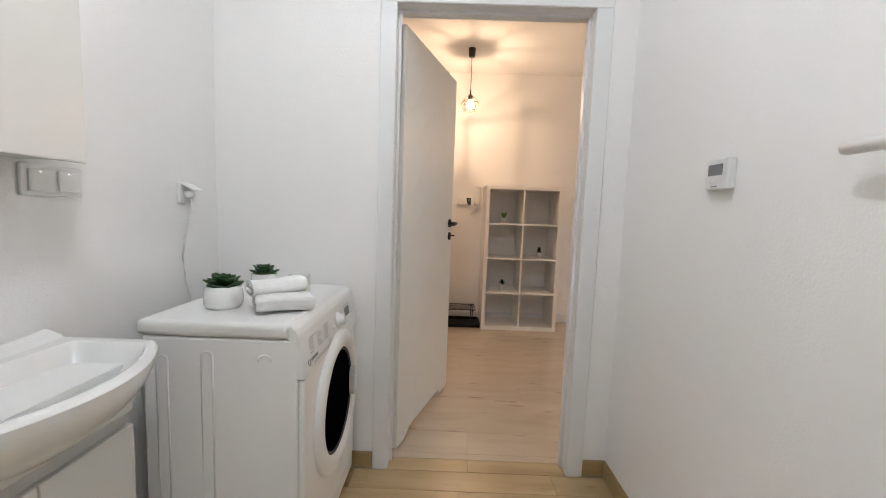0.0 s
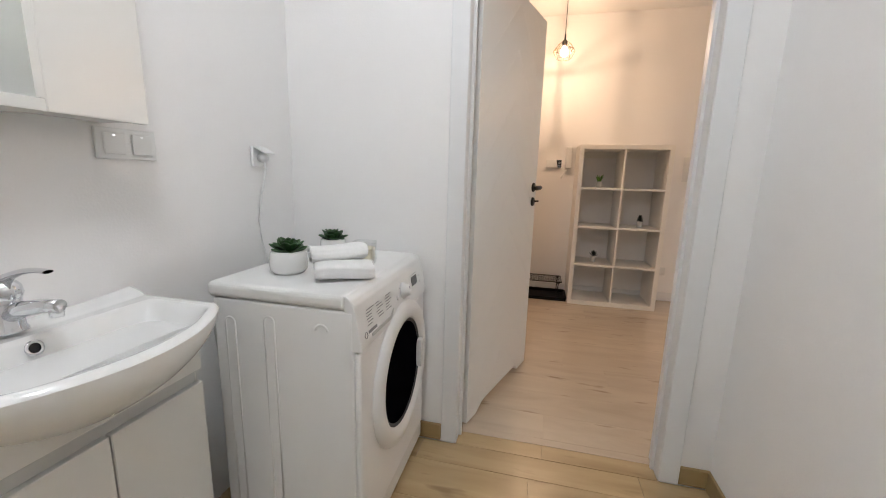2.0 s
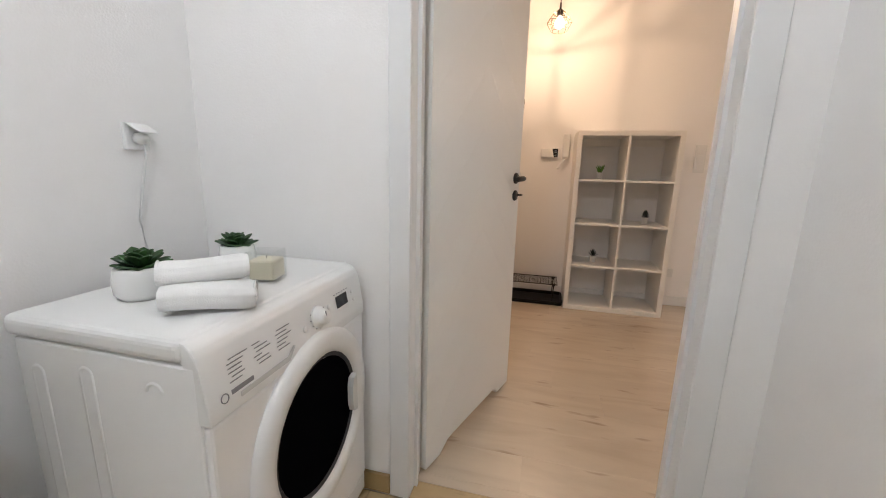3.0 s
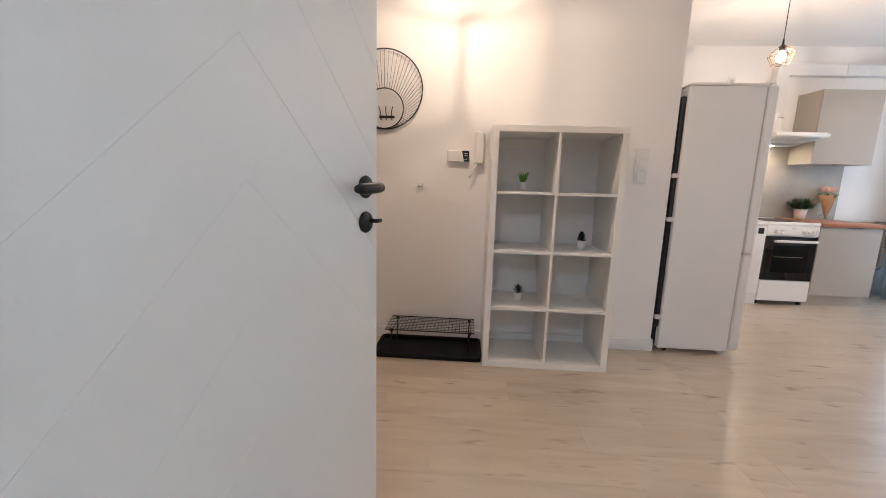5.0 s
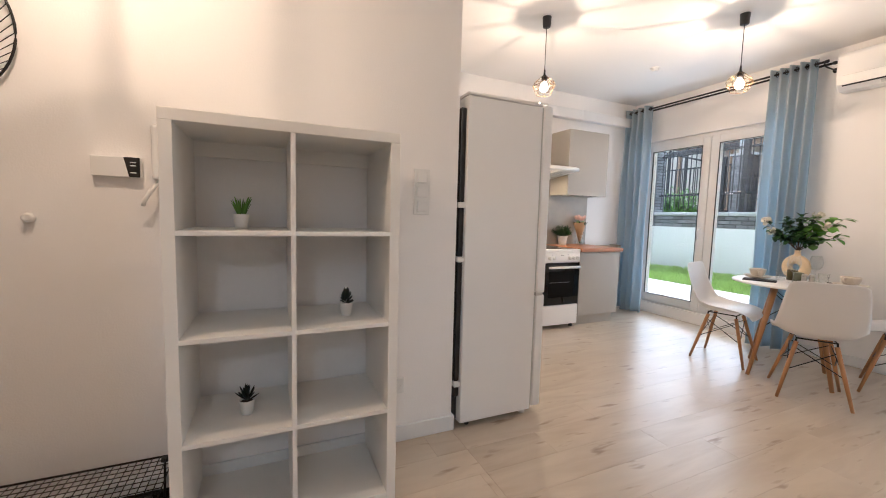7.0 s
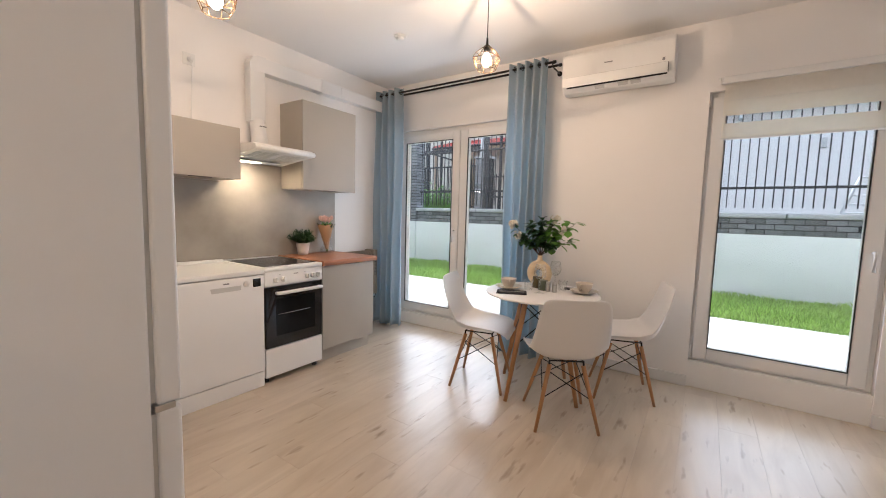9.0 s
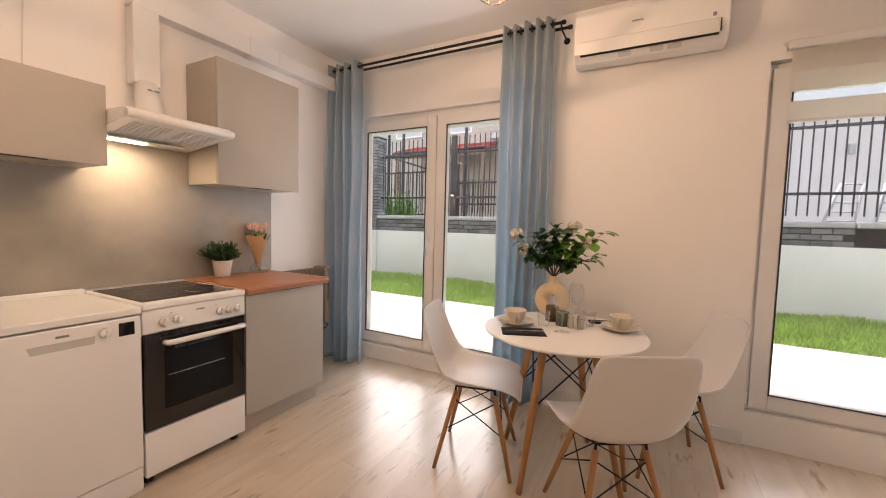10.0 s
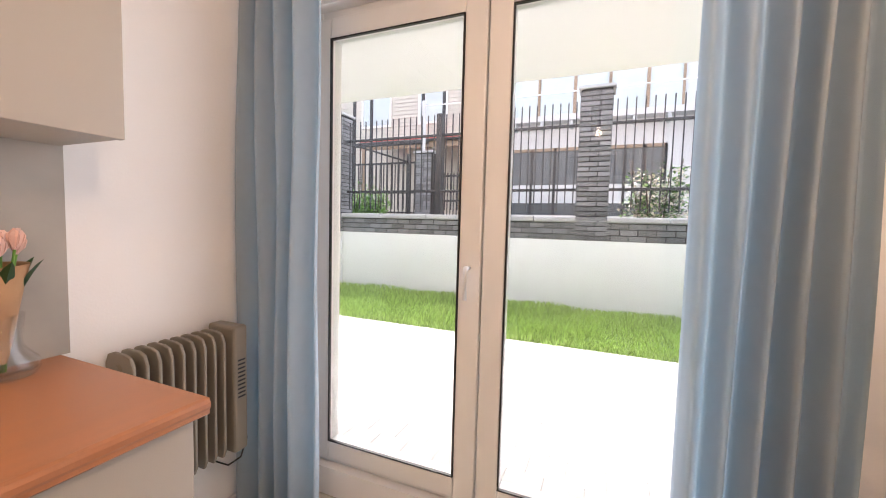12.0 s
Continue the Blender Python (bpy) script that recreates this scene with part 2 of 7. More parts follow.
M["stem"] = material("brown_stem", (0.075, 0.04, 0.022), 0.7, var=0.2, scale=30, bump=0.1)
M["pot"] = material("matt_white_pot", (0.80, 0.79, 0.76), 0.45, var=0.02, bump=0.03)
M["vase"] = material("cream_matt_ceramic", (0.66, 0.52, 0.33), 0.6, var=0.06, scale=9, bump=0.12, bscale=160)
M["cup"] = material("beige_stoneware", (0.62, 0.56, 0.47), 0.28, var=0.04, scale=8, bump=0.02)
M["petal_white"] = material("cream_white_petal", (0.75, 0.70, 0.58), 0.6, var=0.1, scale=20, bump=0.05, island=0.1)
M["petal_pink"] = material("pale_pink_petal", (0.80, 0.53, 0.45), 0.55, var=0.14, scale=20, bump=0.05, island=0.12)
M["kraft"] = material("brown_kraft_paper", (0.42, 0.24, 0.12), 0.8, var=0.1, scale=20, bump=0.15)
M["napkin"] = material("black_cloth_napkin", (0.012, 0.012, 0.016), 0.9, var=0.2, scale=60, bump=0.3, bscale=400)
M["candle_olive"] = material("olive_brown_candle_wax", (0.10, 0.075, 0.028), 0.6, var=0.1, bump=0.05)
M["candle_green"] = material("grey_green_candle_wax", (0.12, 0.135, 0.09), 0.6, var=0.1, bump=0.05)
M["wax"] = material("cream_candle_wax", (0.74, 0.68, 0.52), 0.5, var=0.03, bump=0.02)
M["glass"] = glass_material("clear_pane", (0.97, 0.985, 0.98))
M["glass_ware"] = glass_material("clear_glassware", (0.985, 0.99, 0.987), 0.06)
M["bulb_glass"] = material("glowing_filament_bulb", (1.0, 0.80, 0.55), 0.2, emit=9.0, var=0.0, bump=0.0)
M["bronze"] = material("dark_bronze_wire", (0.16, 0.10, 0.05), 0.38, metal=0.8, var=0.15, bump=0.03)
M["hood_glow"] = material("hood_lamp_lens", (1.0, 0.78, 0.50), 0.5, emit=30.0, var=0.0, bump=0.0)
M["led"] = material("switch_pilot_light", (1.0, 0.98, 0.95), 0.5, emit=2.0, var=0.0, bump=0.0)
M["radiator"] = material("taupe_enamelled_radiator", (0.235, 0.205, 0.16), 0.42, var=0.06, bump=0.03)
M["brown_door"] = material("brown_entrance_door_veneer", (0.27, 0.19, 0.13), 0.45, var=0.15, scale=5, stretch=(5, 5, 0.6), bump=0.05)
M["ink"] = material("grey_print", (0.22, 0.22, 0.23), 0.5, var=0.05, bump=0.0)
M["render_wall"] = material("white_rendered_garden_wall", (0.75, 0.765, 0.775), 0.9, var=0.05, scale=1.5, bump=0.25, bscale=80)
M["brick"] = material("anthracite_clinker_brick", (0.15, 0.156, 0.168), 0.6, var=0.3, scale=9, bump=0.25, bscale=60, island=0.35)
M["mortar"] = material("dark_mortar", (0.02, 0.02, 0.022), 0.95, var=0.1, scale=30, bump=0.3)
M["coping"] = material("grey_concrete_coping", (0.36, 0.37, 0.38), 0.85, var=0.14, scale=5, bump=0.2)
M["fence"] = material("anthracite_powder_coated_steel", (0.030, 0.031, 0.035), 0.5, metal=0.2, var=0.15, bump=0.05)
M["pavers"] = material("pale_concrete_pavers", (0.52, 0.515, 0.50), 0.9, var=0.08, scale=6, bump=0.2, bscale=120, island=0.05)
M["grass"] = material("grass_blades", (0.39, 0.54, 0.16), 0.6, var=0.25, scale=3, bump=0.0, island=0.4)
M["earth"] = material("mossy_garden_soil", (0.12, 0.19, 0.05), 0.95, var=0.3, scale=12, bump=0.4)
M["street"] = material("far_ground", (0.22, 0.22, 0.20), 0.95, var=0.2, scale=0.5, bump=0.1)
M["house"] = material("white_house_render", (0.56, 0.56, 0.565), 0.9, var=0.04, scale=0.8, bump=0.1)
M["house_cream"] = material("cream_house_cladding", (0.52, 0.50, 0.45), 0.85, var=0.08, scale=2, bump=0.1)
M["house_grey"] = material("pale_grey_facade", (0.54, 0.57, 0.59), 0.85, var=0.05, scale=0.8, bump=0.1)
M["roof"] = material("faded_red_roof_sheet", (0.50, 0.09, 0.08), 0.6, var=0.15, scale=3, bump=0.1)
M["window_dark"] = material("far_window_glass", (0.09, 0.105, 0.115), 0.12, var=0.2, scale=1.2, bump=0.0)
# pale base colour stands in for sky reflected in the far panes
M["window_sky_sheen"] = material("far_window_glass_sky_sheen", (0.46, 0.53, 0.55), 0.1, var=0.2, scale=0.7, bump=0.0)
M["alu"] = material("pale_aluminium", (0.52, 0.54, 0.56), 0.4, metal=0.7, var=0.06, bump=0.02)


# ---- mesh tools ----
def box(bm, x0, y0, z0, x1, y1, z1, bevel=0.0, seg=1):
    v = [bm.verts.new((x, y, z)) for x in (x0, x1) for y in (y0, y1) for z in (z0, z1)]
    fs = [bm.faces.new([v[i] for i in q]) for q in ((0, 1, 3, 2), (4, 6, 7, 5), (0, 4, 5, 1), (2, 3, 7, 6), (0, 2, 6, 4), (1, 5, 7, 3))]
    if bevel:
        edges = list({e for f in fs for e in f.edges})
        bmesh.ops.bevel(bm, geom=edges, offset=bevel, segments=seg, profile=0.5, affect="EDGES")
    return bm


def boxes(*items, bevel=0.0, seg=1):
    bm = bmesh.new()
    for it in items:
        box(bm, *it, bevel=bevel, seg=seg)
    return bm


def frames_along(pts):
    """A turning frame at each point of a line."""
    out, up = [], Vector((0, 0, 1))
    for i, p in enumerate(pts):
        a = Vector(pts[max(0, i - 1)])
        b = Vector(pts[min(len(pts) - 1, i + 1)])
        d = (b - a).normalized()
        s = d.cross(up)
        if s.length < 1e-3:
            s = d.cross(Vector((0, 1, 0)))
        s.normalize()
        out.append((Vector(p), s, s.cross(d)))
    return out


def tube(bm, pts, r, n=8, cap=True, closed=False):
    """A round bar along points; r is a number or one for each point."""
    rings = []
    fr = frames_along(pts)
    for i, (p, s, u) in enumerate(fr):
        rad = r[i] if isinstance(r, (list, tuple)) else r
        rings.append([bm.verts.new(p + rad * (math.cos(k * math.tau / n) * s + math.sin(k * math.tau / n) * u)) for k in range(n)])
    for a, b in zip(rings, rings[1:] + ([rings[0]] if closed else [])):
        for k in range(n):
            f = bm.faces.new((a[k], a[(k + 1) % n], b[(k + 1) % n], b[k]))
            f.smooth = True
    if cap and not closed:
        bm.faces.new(rings[0][::-1])
        bm.faces.new(rings[-1])
    return bm


def rod(a, b, r, n=8, r2=None):
    return tube(bmesh.new(), [a, b], [r, r2 if r2 is not None else r], n)


def lathe(bm, prof, n=28, center=(0, 0, 0), smooth=True):
    """A turned body: prof is radius and height from bottom to top."""
    c = Vector(center)
    rings = []
    for r, z in prof:
        if r < 1e-5:
            rings.append([bm.verts.new(c + Vector((0, 0, z)))])
        else:
            rings.append([bm.verts.new(c + Vector((r * math.cos(k * math.tau / n), r * math.sin(k * math.tau / n), z))) for k in range(n)])
    for a, b in zip(rings, rings[1:]):
        for k in range(n):
            q = [a[k % len(a)], a[(k + 1) % len(a)], b[(k + 1) % len(b)], b[k % len(b)]]
            q = list(dict.fromkeys(q))
            if len(q) > 2:
                f = bm.faces.new(q)
                f.smooth = smooth
    return bm


def grid(bm, fn, nu, nv, closed_u=False):
    vs = [[bm.verts.new(fn(i / (nu if closed_u else nu - 1), j / (nv - 1))) for j in range(nv)] for i in range(nu)]
    for i in range(nu if closed_u else nu - 1):
        for j in range(nv - 1):
            a, b = vs[i], vs[(i + 1) % nu]
            f = bm.faces.new((a[j], b[j], b[j + 1], a[j + 1]))
            f.smooth = True
    return bm


def prism(bm, poly, axis, a, b):
    """A flat outline drawn out along an axis from a to b. poly: pairs in the two other axes, in xyz order."""
    def place(p, h):
        return {"x": (h, p[0], p[1]), "y": (p[0], h, p[1]), "z": (p[0], p[1], h)}[axis]
    lo = [bm.verts.new(place(p, a)) for p in poly]
    hi = [bm.verts.new(place(p, b)) for p in poly]
    bm.faces.new(lo[::-1])
    bm.faces.new(hi)
    for i in range(len(poly)):
        j = (i + 1) % len(poly)
        bm.faces.new((lo[i], lo[j], hi[j], hi[i]))
    return bm


def mesh_of(name, bm, mat, thick=0.0):
    bmesh.ops.recalc_face_normals(bm, faces=bm.faces)
    me = bpy.data.meshes.new(name)
    bm.to_mesh(me)
    bm.free()
    me.materials.append(M[mat])
    return me


def part(name, bm, mat, parent=None, label="", m=None):
    """One mesh object, under a thing or a part."""
    o = new(name, mesh_of(name, bm, mat))
    if parent is not None:
        o.parent = parent
    if m is not None:
        o.matrix_basis = m
    if label:
        o["label"] = label
    return o


def share(name, me, parent, m):
    """A further object on a mesh that exists."""
    o = new(name, me)
    o.parent = parent
    o.matrix_basis = m
    return o


def thing(name, label, category, m=None, group="", kind=""):
    o = new(name)
    o.empty_display_size = 0.1
    if m is not None:
        o.matrix_basis = m
    return tagged(o, label, category, group, kind)


def structure(name, bm, mat, label, category="wall"):
    return tagged(part(name, bm, mat), label, category, kind="structure")


def leaf(bm, base, way, up, length, width, bend=0.2, fold=0.15):
    """One pointed leaf with a fold along its middle."""
    way, up = Vector(way).normalized(), Vector(up)
    side = way.cross(up)
    if side.length < 1e-4:
        side = way.orthogonal()
    side.normalize()
    nrm = side.cross(way)
    base = Vector(base)
    mid, rows = [], []
    for t, w in ((0, 0.12), (0.3, 0.85), (0.62, 1.0), (0.85, 0.6), (1, 0.0)):
        c = base + way * length * t - nrm * bend * length * t * t
        if w == 0:
            rows.append([bm.verts.new(c)])
        else:
            k = width * w / 2
            rows.append([bm.verts.new(c - side * k + nrm * fold * k), bm.verts.new(c), bm.verts.new(c + side * k + nrm * fold * k)])
    for a, b in zip(rows, rows[1:]):
        if len(b) == 3:
            bm.faces.new((a[0], a[1], b[1], b[0]))
            bm.faces.new((a[1], a[2], b[2], b[1]))
        else:
            bm.faces.new((a[0], a[1], b[0]))
            bm.faces.new((a[1], a[2], b[0]))


def rnd(a, b):
    return random.uniform(a, b)


# ---- the shell ----
XW, YK, YH, XL, XE = 5.06, 6.29, 4.32, -1.08, 1.47
CEIL = 2.70
BX0, BX1, BY0, BY1 = -1.145, 0.64, -1.45, 1.69
DY1 = 1.80

structure("subfloor", boxes((-1.4, -1.7, -0.25, XW + 0.3, YK + 0.2, -0.012)), "joint", "dark underlay beneath the floor boards", "floor")
structure("ceiling", boxes((XL - 0.2, DY1 - 0.05, CEIL, XW + 0.02, YK + 0.02, CEIL + 0.2)), "ceiling", "white painted ceiling of hall and kitchen", "ceiling")
structure("ceiling_bathroom", boxes((BX0 - 0.1, BY0 - 0.1, 2.64, BX1 + 0.06, BY1 + 0.02, 2.8)), "ceiling", "white painted bathroom ceiling", "ceiling")
# bathroom
structure("wall_bathroom_west", boxes((BX0 - 0.12, BY0 - 0.12, -0.1, BX0, BY1 + 0.11, 2.72)), "wall", "white painted bathroom wall beside the washing machine")
structure("wall_bathroom_south", boxes((BX0, BY0 - 0.12, -0.1, BX1, BY0, 2.66)), "wall", "plain white bathroom wall")
structure("wall_bathroom_east", boxes((BX1, BY0 - 0.12, -0.1, BX1 + 0.11, BY1, 2.72)), "wall", "white painted bathroom wall with thermostat")
structure("wall_bathroom_door", boxes((XL - 0.2, BY1, -0.1, -0.381, DY1, 2.72), (0.473, BY1, -0.1, BX1 + 0.11, DY1, 2.72), (-0.381, BY1, 2.07, 0.473, DY1, 2.72)), "wall", "white wall with an open doorway to the hall")
# hall and kitchen
structure("wall_hall_west", boxes((XL - 0.12, DY1, -0.1, XL, 2.92, 2.72), (XL - 0.12, 4.02, -0.1, XL, YH, 2.72), (XL - 0.12, 2.92, 2.1, XL, 4.02, 2.72)), "wall", "white hall wall round the entrance door")
structure("wall_hall_north", boxes((XL - 0.12, YH, -0.1, XE, YK + 0.12, 2.72)), "wall", "white painted hall wall behind the shelf")
structure("wall_kitchen", boxes((XE, YK, -0.1, XW + 0.25, YK + 0.12, 2.72)), "wall", "white painted kitchen wall")
# unseen wall, its place assumed; kept near so it bounces light at shelf and fridge
structure("wall_south_bounce", boxes((BX1 + 0.11, BY1, -0.1, XW + 0.25, DY1, 2.72)), "wall", "unseen white wall set close to bounce light")
D0, D1, DZ0, DZ1 = 4.44, 6.12, 0.13, 2.19
W0, W1, WZ0, WZ1 = 2.17, 3.16, 0.20, 2.20
structure("wall_window", boxes((XW, DY1, -0.1, XW + 0.25, W0, 2.72), (XW, W1, -0.1, XW + 0.25, D0, 2.72), (XW, D1, -0.1, XW + 0.25, YK, 2.72),
          (XW, D0, DZ1, XW + 0.25, D1, 2.72), (XW, W0, WZ1, XW + 0.25, W1, 2.72), (XW + 0.012, D0, -0.1, XW + 0.25, D1, DZ0), (XW + 0.012, W0, -0.1, XW + 0.25, W1, WZ0)), "wall", "white painted outer wall with a french door and a window")
# skirting
def skirting(name, runs, mat="trim", h=0.085, label="white skirting board", d=0.014):
    bm = bmesh.new()
    for x0, y0, x1, y1 in runs:
        box(bm, x0, y0, 0.0, x1, y1, h, bevel=0.003)
    return structure(name, bm, mat, label, "baseboard")
skirting("baseboard_hall", [(XL, YH - 0.014, XE + 0.014, YH), (XL, 4.055, XL + 0.014, YH - 0.014), (XE, YH, XE + 0.014, YK - 0.6)])
skirting("baseboard_window", [(XW - 0.014, DY1 + 0.014, XW, W0), (XW - 0.014, W1, XW, D0), (4.27, YK - 0.014, XW, YK), (XW - 0.014, D1, XW, YK - 0.014)])
skirting("baseboard_hall_south", [(XL, DY1, -0.47, DY1 + 0.014), (0.535, DY1, XW, DY1 + 0.014)])
skirting("baseboard_bathroom", [(BX0, BY1 - 0.012, -0.439, BY1), (0.532, BY1 - 0.012, BX1, BY1), (BX1 - 0.012, BY0, BX1, BY1 - 0.012)], "skirt_tile", 0.078, "ochre wood-look tile skirting")

# bathroom door frame and leaf
frame_bm = bmesh.new()
for x0, x1 in ((-0.437, -0.367), (0.459, 0.532)):
    box(frame_bm, x0, BY1 - 0.014, 0.0, x1, BY1, 2.055, bevel=0.003)
box(frame_bm, -0.437, BY1 - 0.014, 2.055, 0.532, BY1, 2.125, bevel=0.003)
for x0, x1 in ((-0.437, -0.367), (0.459, 0.532)):
    box(frame_bm, x0, DY1, 0.0, x1, DY1 + 0.014, 2.055, bevel=0.003)
box(frame_bm, -0.437, DY1, 2.055, 0.532, DY1 + 0.014, 2.125, bevel=0.003)
door_frame = tagged(part("door_frame_1", frame_bm, "trim"), "white lacquered frame of the bathroom doorway", "door frame", kind="structure")
part("jamb", boxes((-0.381, BY1, 0.0, -0.367, DY1, 2.055), (0.459, BY1, 0.0, 0.473, DY1, 2.055), (-0.381, BY1, 2.055, 0.473, DY1, 2.07)), "trim", door_frame)
part("door_stop", boxes((-0.367, BY1 + 0.05, 0.0, -0.355, BY1 + 0.066, 2.043), (0.447, BY1 + 0.05, 0.0, 0.459, BY1 + 0.066, 2.043), (-0.367, BY1 + 0.05, 2.043, 0.459, BY1 + 0.066, 2.055)), "trim", door_frame)
part("strike_plate", boxes((0.457, BY1 + 0.072, 0.98, 0.4605, BY1 + 0.095, 1.12)), "steel", door_frame)

ang = 71.9
door = thing("bathroom_door", "white flush door standing open into the hall", "door", pose(-0.362, 1.82, 0, 0, 0, ang))
bm = prism(bmesh.new(), [(0, 0.012), (0.10, 0.012), (0.16, 0.045), (0.20, 0.05), (0.60, 0.05), (0.635, 0.04), (0.65, 0.012), (0.785, 0.012), (0.785, 2.03), (0, 2.03)], "y", -0.0194, 0.0194)
part("leaf", bm, "door", door)

def clipped(poly, z0, z1):
    """A convex outline cut off below z0 and above z1."""
    for lim, sg in ((z0, 1), (z1, -1)):
        out = []
        for i, p in enumerate(poly):
            q = poly[(i + 1) % len(poly)]
            dp, dq = sg * (p[1] - lim), sg * (q[1] - lim)
            if dp >= 0:
                out.append(p)
            if dp * dq < 0:
                f = dp / (dp - dq)
                out.append((p[0] + f * (q[0] - p[0]), lim))
        poly = out
    return poly

# chevron panels with fine grooves between them
PITCH, MIDU, GROOVE = 0.215, 0.40, 0.0013
for s in (-1, 1):
    for k in range(-6, 6):
        zb, zt_ = 1.35 + k * PITCH + GROOVE, 1.35 + (k + 1) * PITCH
        bm = bmesh.new()
        for u0, u1, f0, f1 in ((0.0, MIDU, MIDU, 0.0), (MIDU, 0.785, 0.0, 0.785 - MIDU)):
            poly = clipped([(u0, zb - f0), (u1, zb - f1), (u1, zt_ - f1), (u0, zt_ - f0)], 0.055, 2.028)
            if len(poly) > 2:
                prism(bm, poly, "y", s * 0.0194, s * 0.020)
        if bm.verts:
            part("chevron_panel", bm, "door", door)
        else:
            bm.free()
for s in (-1, 1):
    rose = part("rose", lathe(bmesh.new(), [(0, 0), (0.026, 0), (0.027, 0.004), (0.024, 0.009), (0, 0.0095)], 24), "black", door, "round black metal rose", pose(0.732, s * 0.02, 1.125, -90 * s))
    hb = bmesh.new()
    tube(hb, [(0.732, s * 0.025, 1.125), (0.732, s * 0.055, 1.125), (0.725, s * 0.066, 1.125), (0.70, s * 0.068, 1.124), (0.655, s * 0.066, 1.122), (0.638, s * 0.062, 1.121)], [0.0105, 0.0105, 0.012, 0.0125, 0.0125, 0.008], 12)
    part("lever_handle", hb, "black", door, "black lever handle")
    part("lock_rose", lathe(bmesh.new(), [(0, 0), (0.025, 0), (0.026, 0.004), (0.023, 0.009), (0, 0.0095)], 24), "black", door, "round black lock rose", pose(0.732, s * 0.02, 1.042, -90 * s))
    part("thumb_turn", tube(bmesh.new(), [(0.744, s * 0.028, 1.045), (0.744, s * 0.045, 1.045), (0.762, s * 0.046, 1.045)], 0.005, 8), "black", door)
part("latch_plate", boxes((0.7845, -0.009, 0.95, 0.7865, 0.009, 1.13)), "steel", door, "steel latch plate")
for z in (0.25, 1.80):
    part("hinge", rod((-0.006, 0.024, z), (-0.006, 0.024, z + 0.09), 0.007, 10), "steel", door)

# entrance door in the hall
ent = thing("entrance_door", "closed brown veneered entrance door in the hall wall", "door", pose(XL, 2.92, 0))
part("door_casing", boxes((0.0, -0.07, 0.0, 0.03, 0.0, 2.17), (0.0, 1.10, 0.0, 0.03, 1.132, 2.17), (0.0, 0.0, 2.10, 0.03, 1.10, 2.17), bevel=0.003), "brown_door", ent)
part("leaf", boxes((-0.09, 0.003, 0.0, -0.04, 1.084, 2.10), bevel=0.002), "brown_door", ent)
part("jamb_lining", boxes((-0.038, 1.086, 0.0, -0.001, 1.098, 2.098), (-0.038, 0.002, 0.0, -0.001, 0.014, 2.098)), "brown_door", ent)
part("door_handle", tube(bmesh.new(), [(-0.04, 0.1, 1.05), (0.015, 0.1, 1.05), (0.02, 0.22, 1.05)], 0.009, 10), "black", ent)

# ---- the french door and the window ----
def sash(parent, name, y0, y1, z0, z1, x=XW + 0.075):
    """An opening leaf of white plastic with a pane of its own."""
    w = 0.088
    bm = bmesh.new()
    for a in ((y0, z0, y0 + w, z1), (y1 - w, z0, y1, z1)):
        box(bm, x - 0.04, a[0], a[1], x + 0.03, a[2], a[3], bevel=0.006, seg=2)
    for a in ((y0 + w, z0, y1 - w, z0 + w), (y0 + w, z1 - w, y1 - w, z1)):
        box(bm, x - 0.04, a[0], a[1], x + 0.03, a[2], a[3], bevel=0.006, seg=2)
    s = part(name, bm, "trim", parent)
    g = bmesh.new()
    e = 0.006
    for a in ((y0 + w, z0 + w, y0 + w + e, z1 - w), (y1 - w - e, z0 + w, y1 - w, z1 - w), (y0 + w, z0 + w, y1 - w, z0 + w + e), (y0 + w, z1 - w - e, y1 - w, z1 - w)):
        box(g, x - 0.043, a[0], a[1], x - 0.030, a[2], a[3])
    part("gasket", g, "black_plastic", s, "black rubber gasket")
    p = part("pane", boxes((x - 0.012, y0 + w + 0.002, z0 + w + 0.002, x + 0.012, y1 - w - 0.002, z1 - w - 0.002)), "glass", s, "clear double glazing")
    p.visible_shadow = False
    return s

def fixed_frame(parent, y0, y1, z0, z1, x=XW + 0.075):
    bm = bmesh.new()
    for a in ((y0, z0, y0 + 0.05, z1), (y1 - 0.05, z0, y1, z1), (y0 + 0.05, z0, y1 - 0.05, z0 + 0.04), (y0 + 0.05, z1 - 0.05, y1 - 0.05, z1)):
        box(bm, x - 0.02, a[0], a[1], x + 0.06, a[2], a[3], bevel=0.004)
    part("window_frame", bm, "trim", parent)

fd = thing("french_door", "white plastic double french door to the terrace", "door", kind="structure")
fixed_frame(fd, D0, D1, DZ0, DZ1)
MID = 5.295
sl = sash(fd, "left_leaf", MID + 0.004, D1 - 0.02, DZ0 + 0.025, DZ1 - 0.04)
sr = sash(fd, "right_leaf", D0 + 0.02, MID - 0.004, DZ0 + 0.025, DZ1 - 0.04)
part("door_handle", tube(bmesh.new(), [(XW + 0.035, MID + 0.05, 1.10), (XW + 0.0, MID + 0.05, 1.10), (XW - 0.005, MID + 0.05, 1.09), (XW - 0.005, MID + 0.05, 0.98)], 0.009, 10), "trim", sl, "white lever handle")
win = thing("window_1", "tall white plastic window with clear glass", "window", kind="structure")
fixed_frame(win, W0, W1, WZ0, WZ1)
ws = sash(win, "sash", W0 + 0.03, W1 - 0.022, WZ0 + 0.02, WZ1 - 0.03)
for z in (0.23, 2.10):
    part("hinge", rod((XW + 0.03, W1 - 0.008, z), (XW + 0.03, W1 - 0.008, z + 0.09), 0.009, 10), "trim", ws)
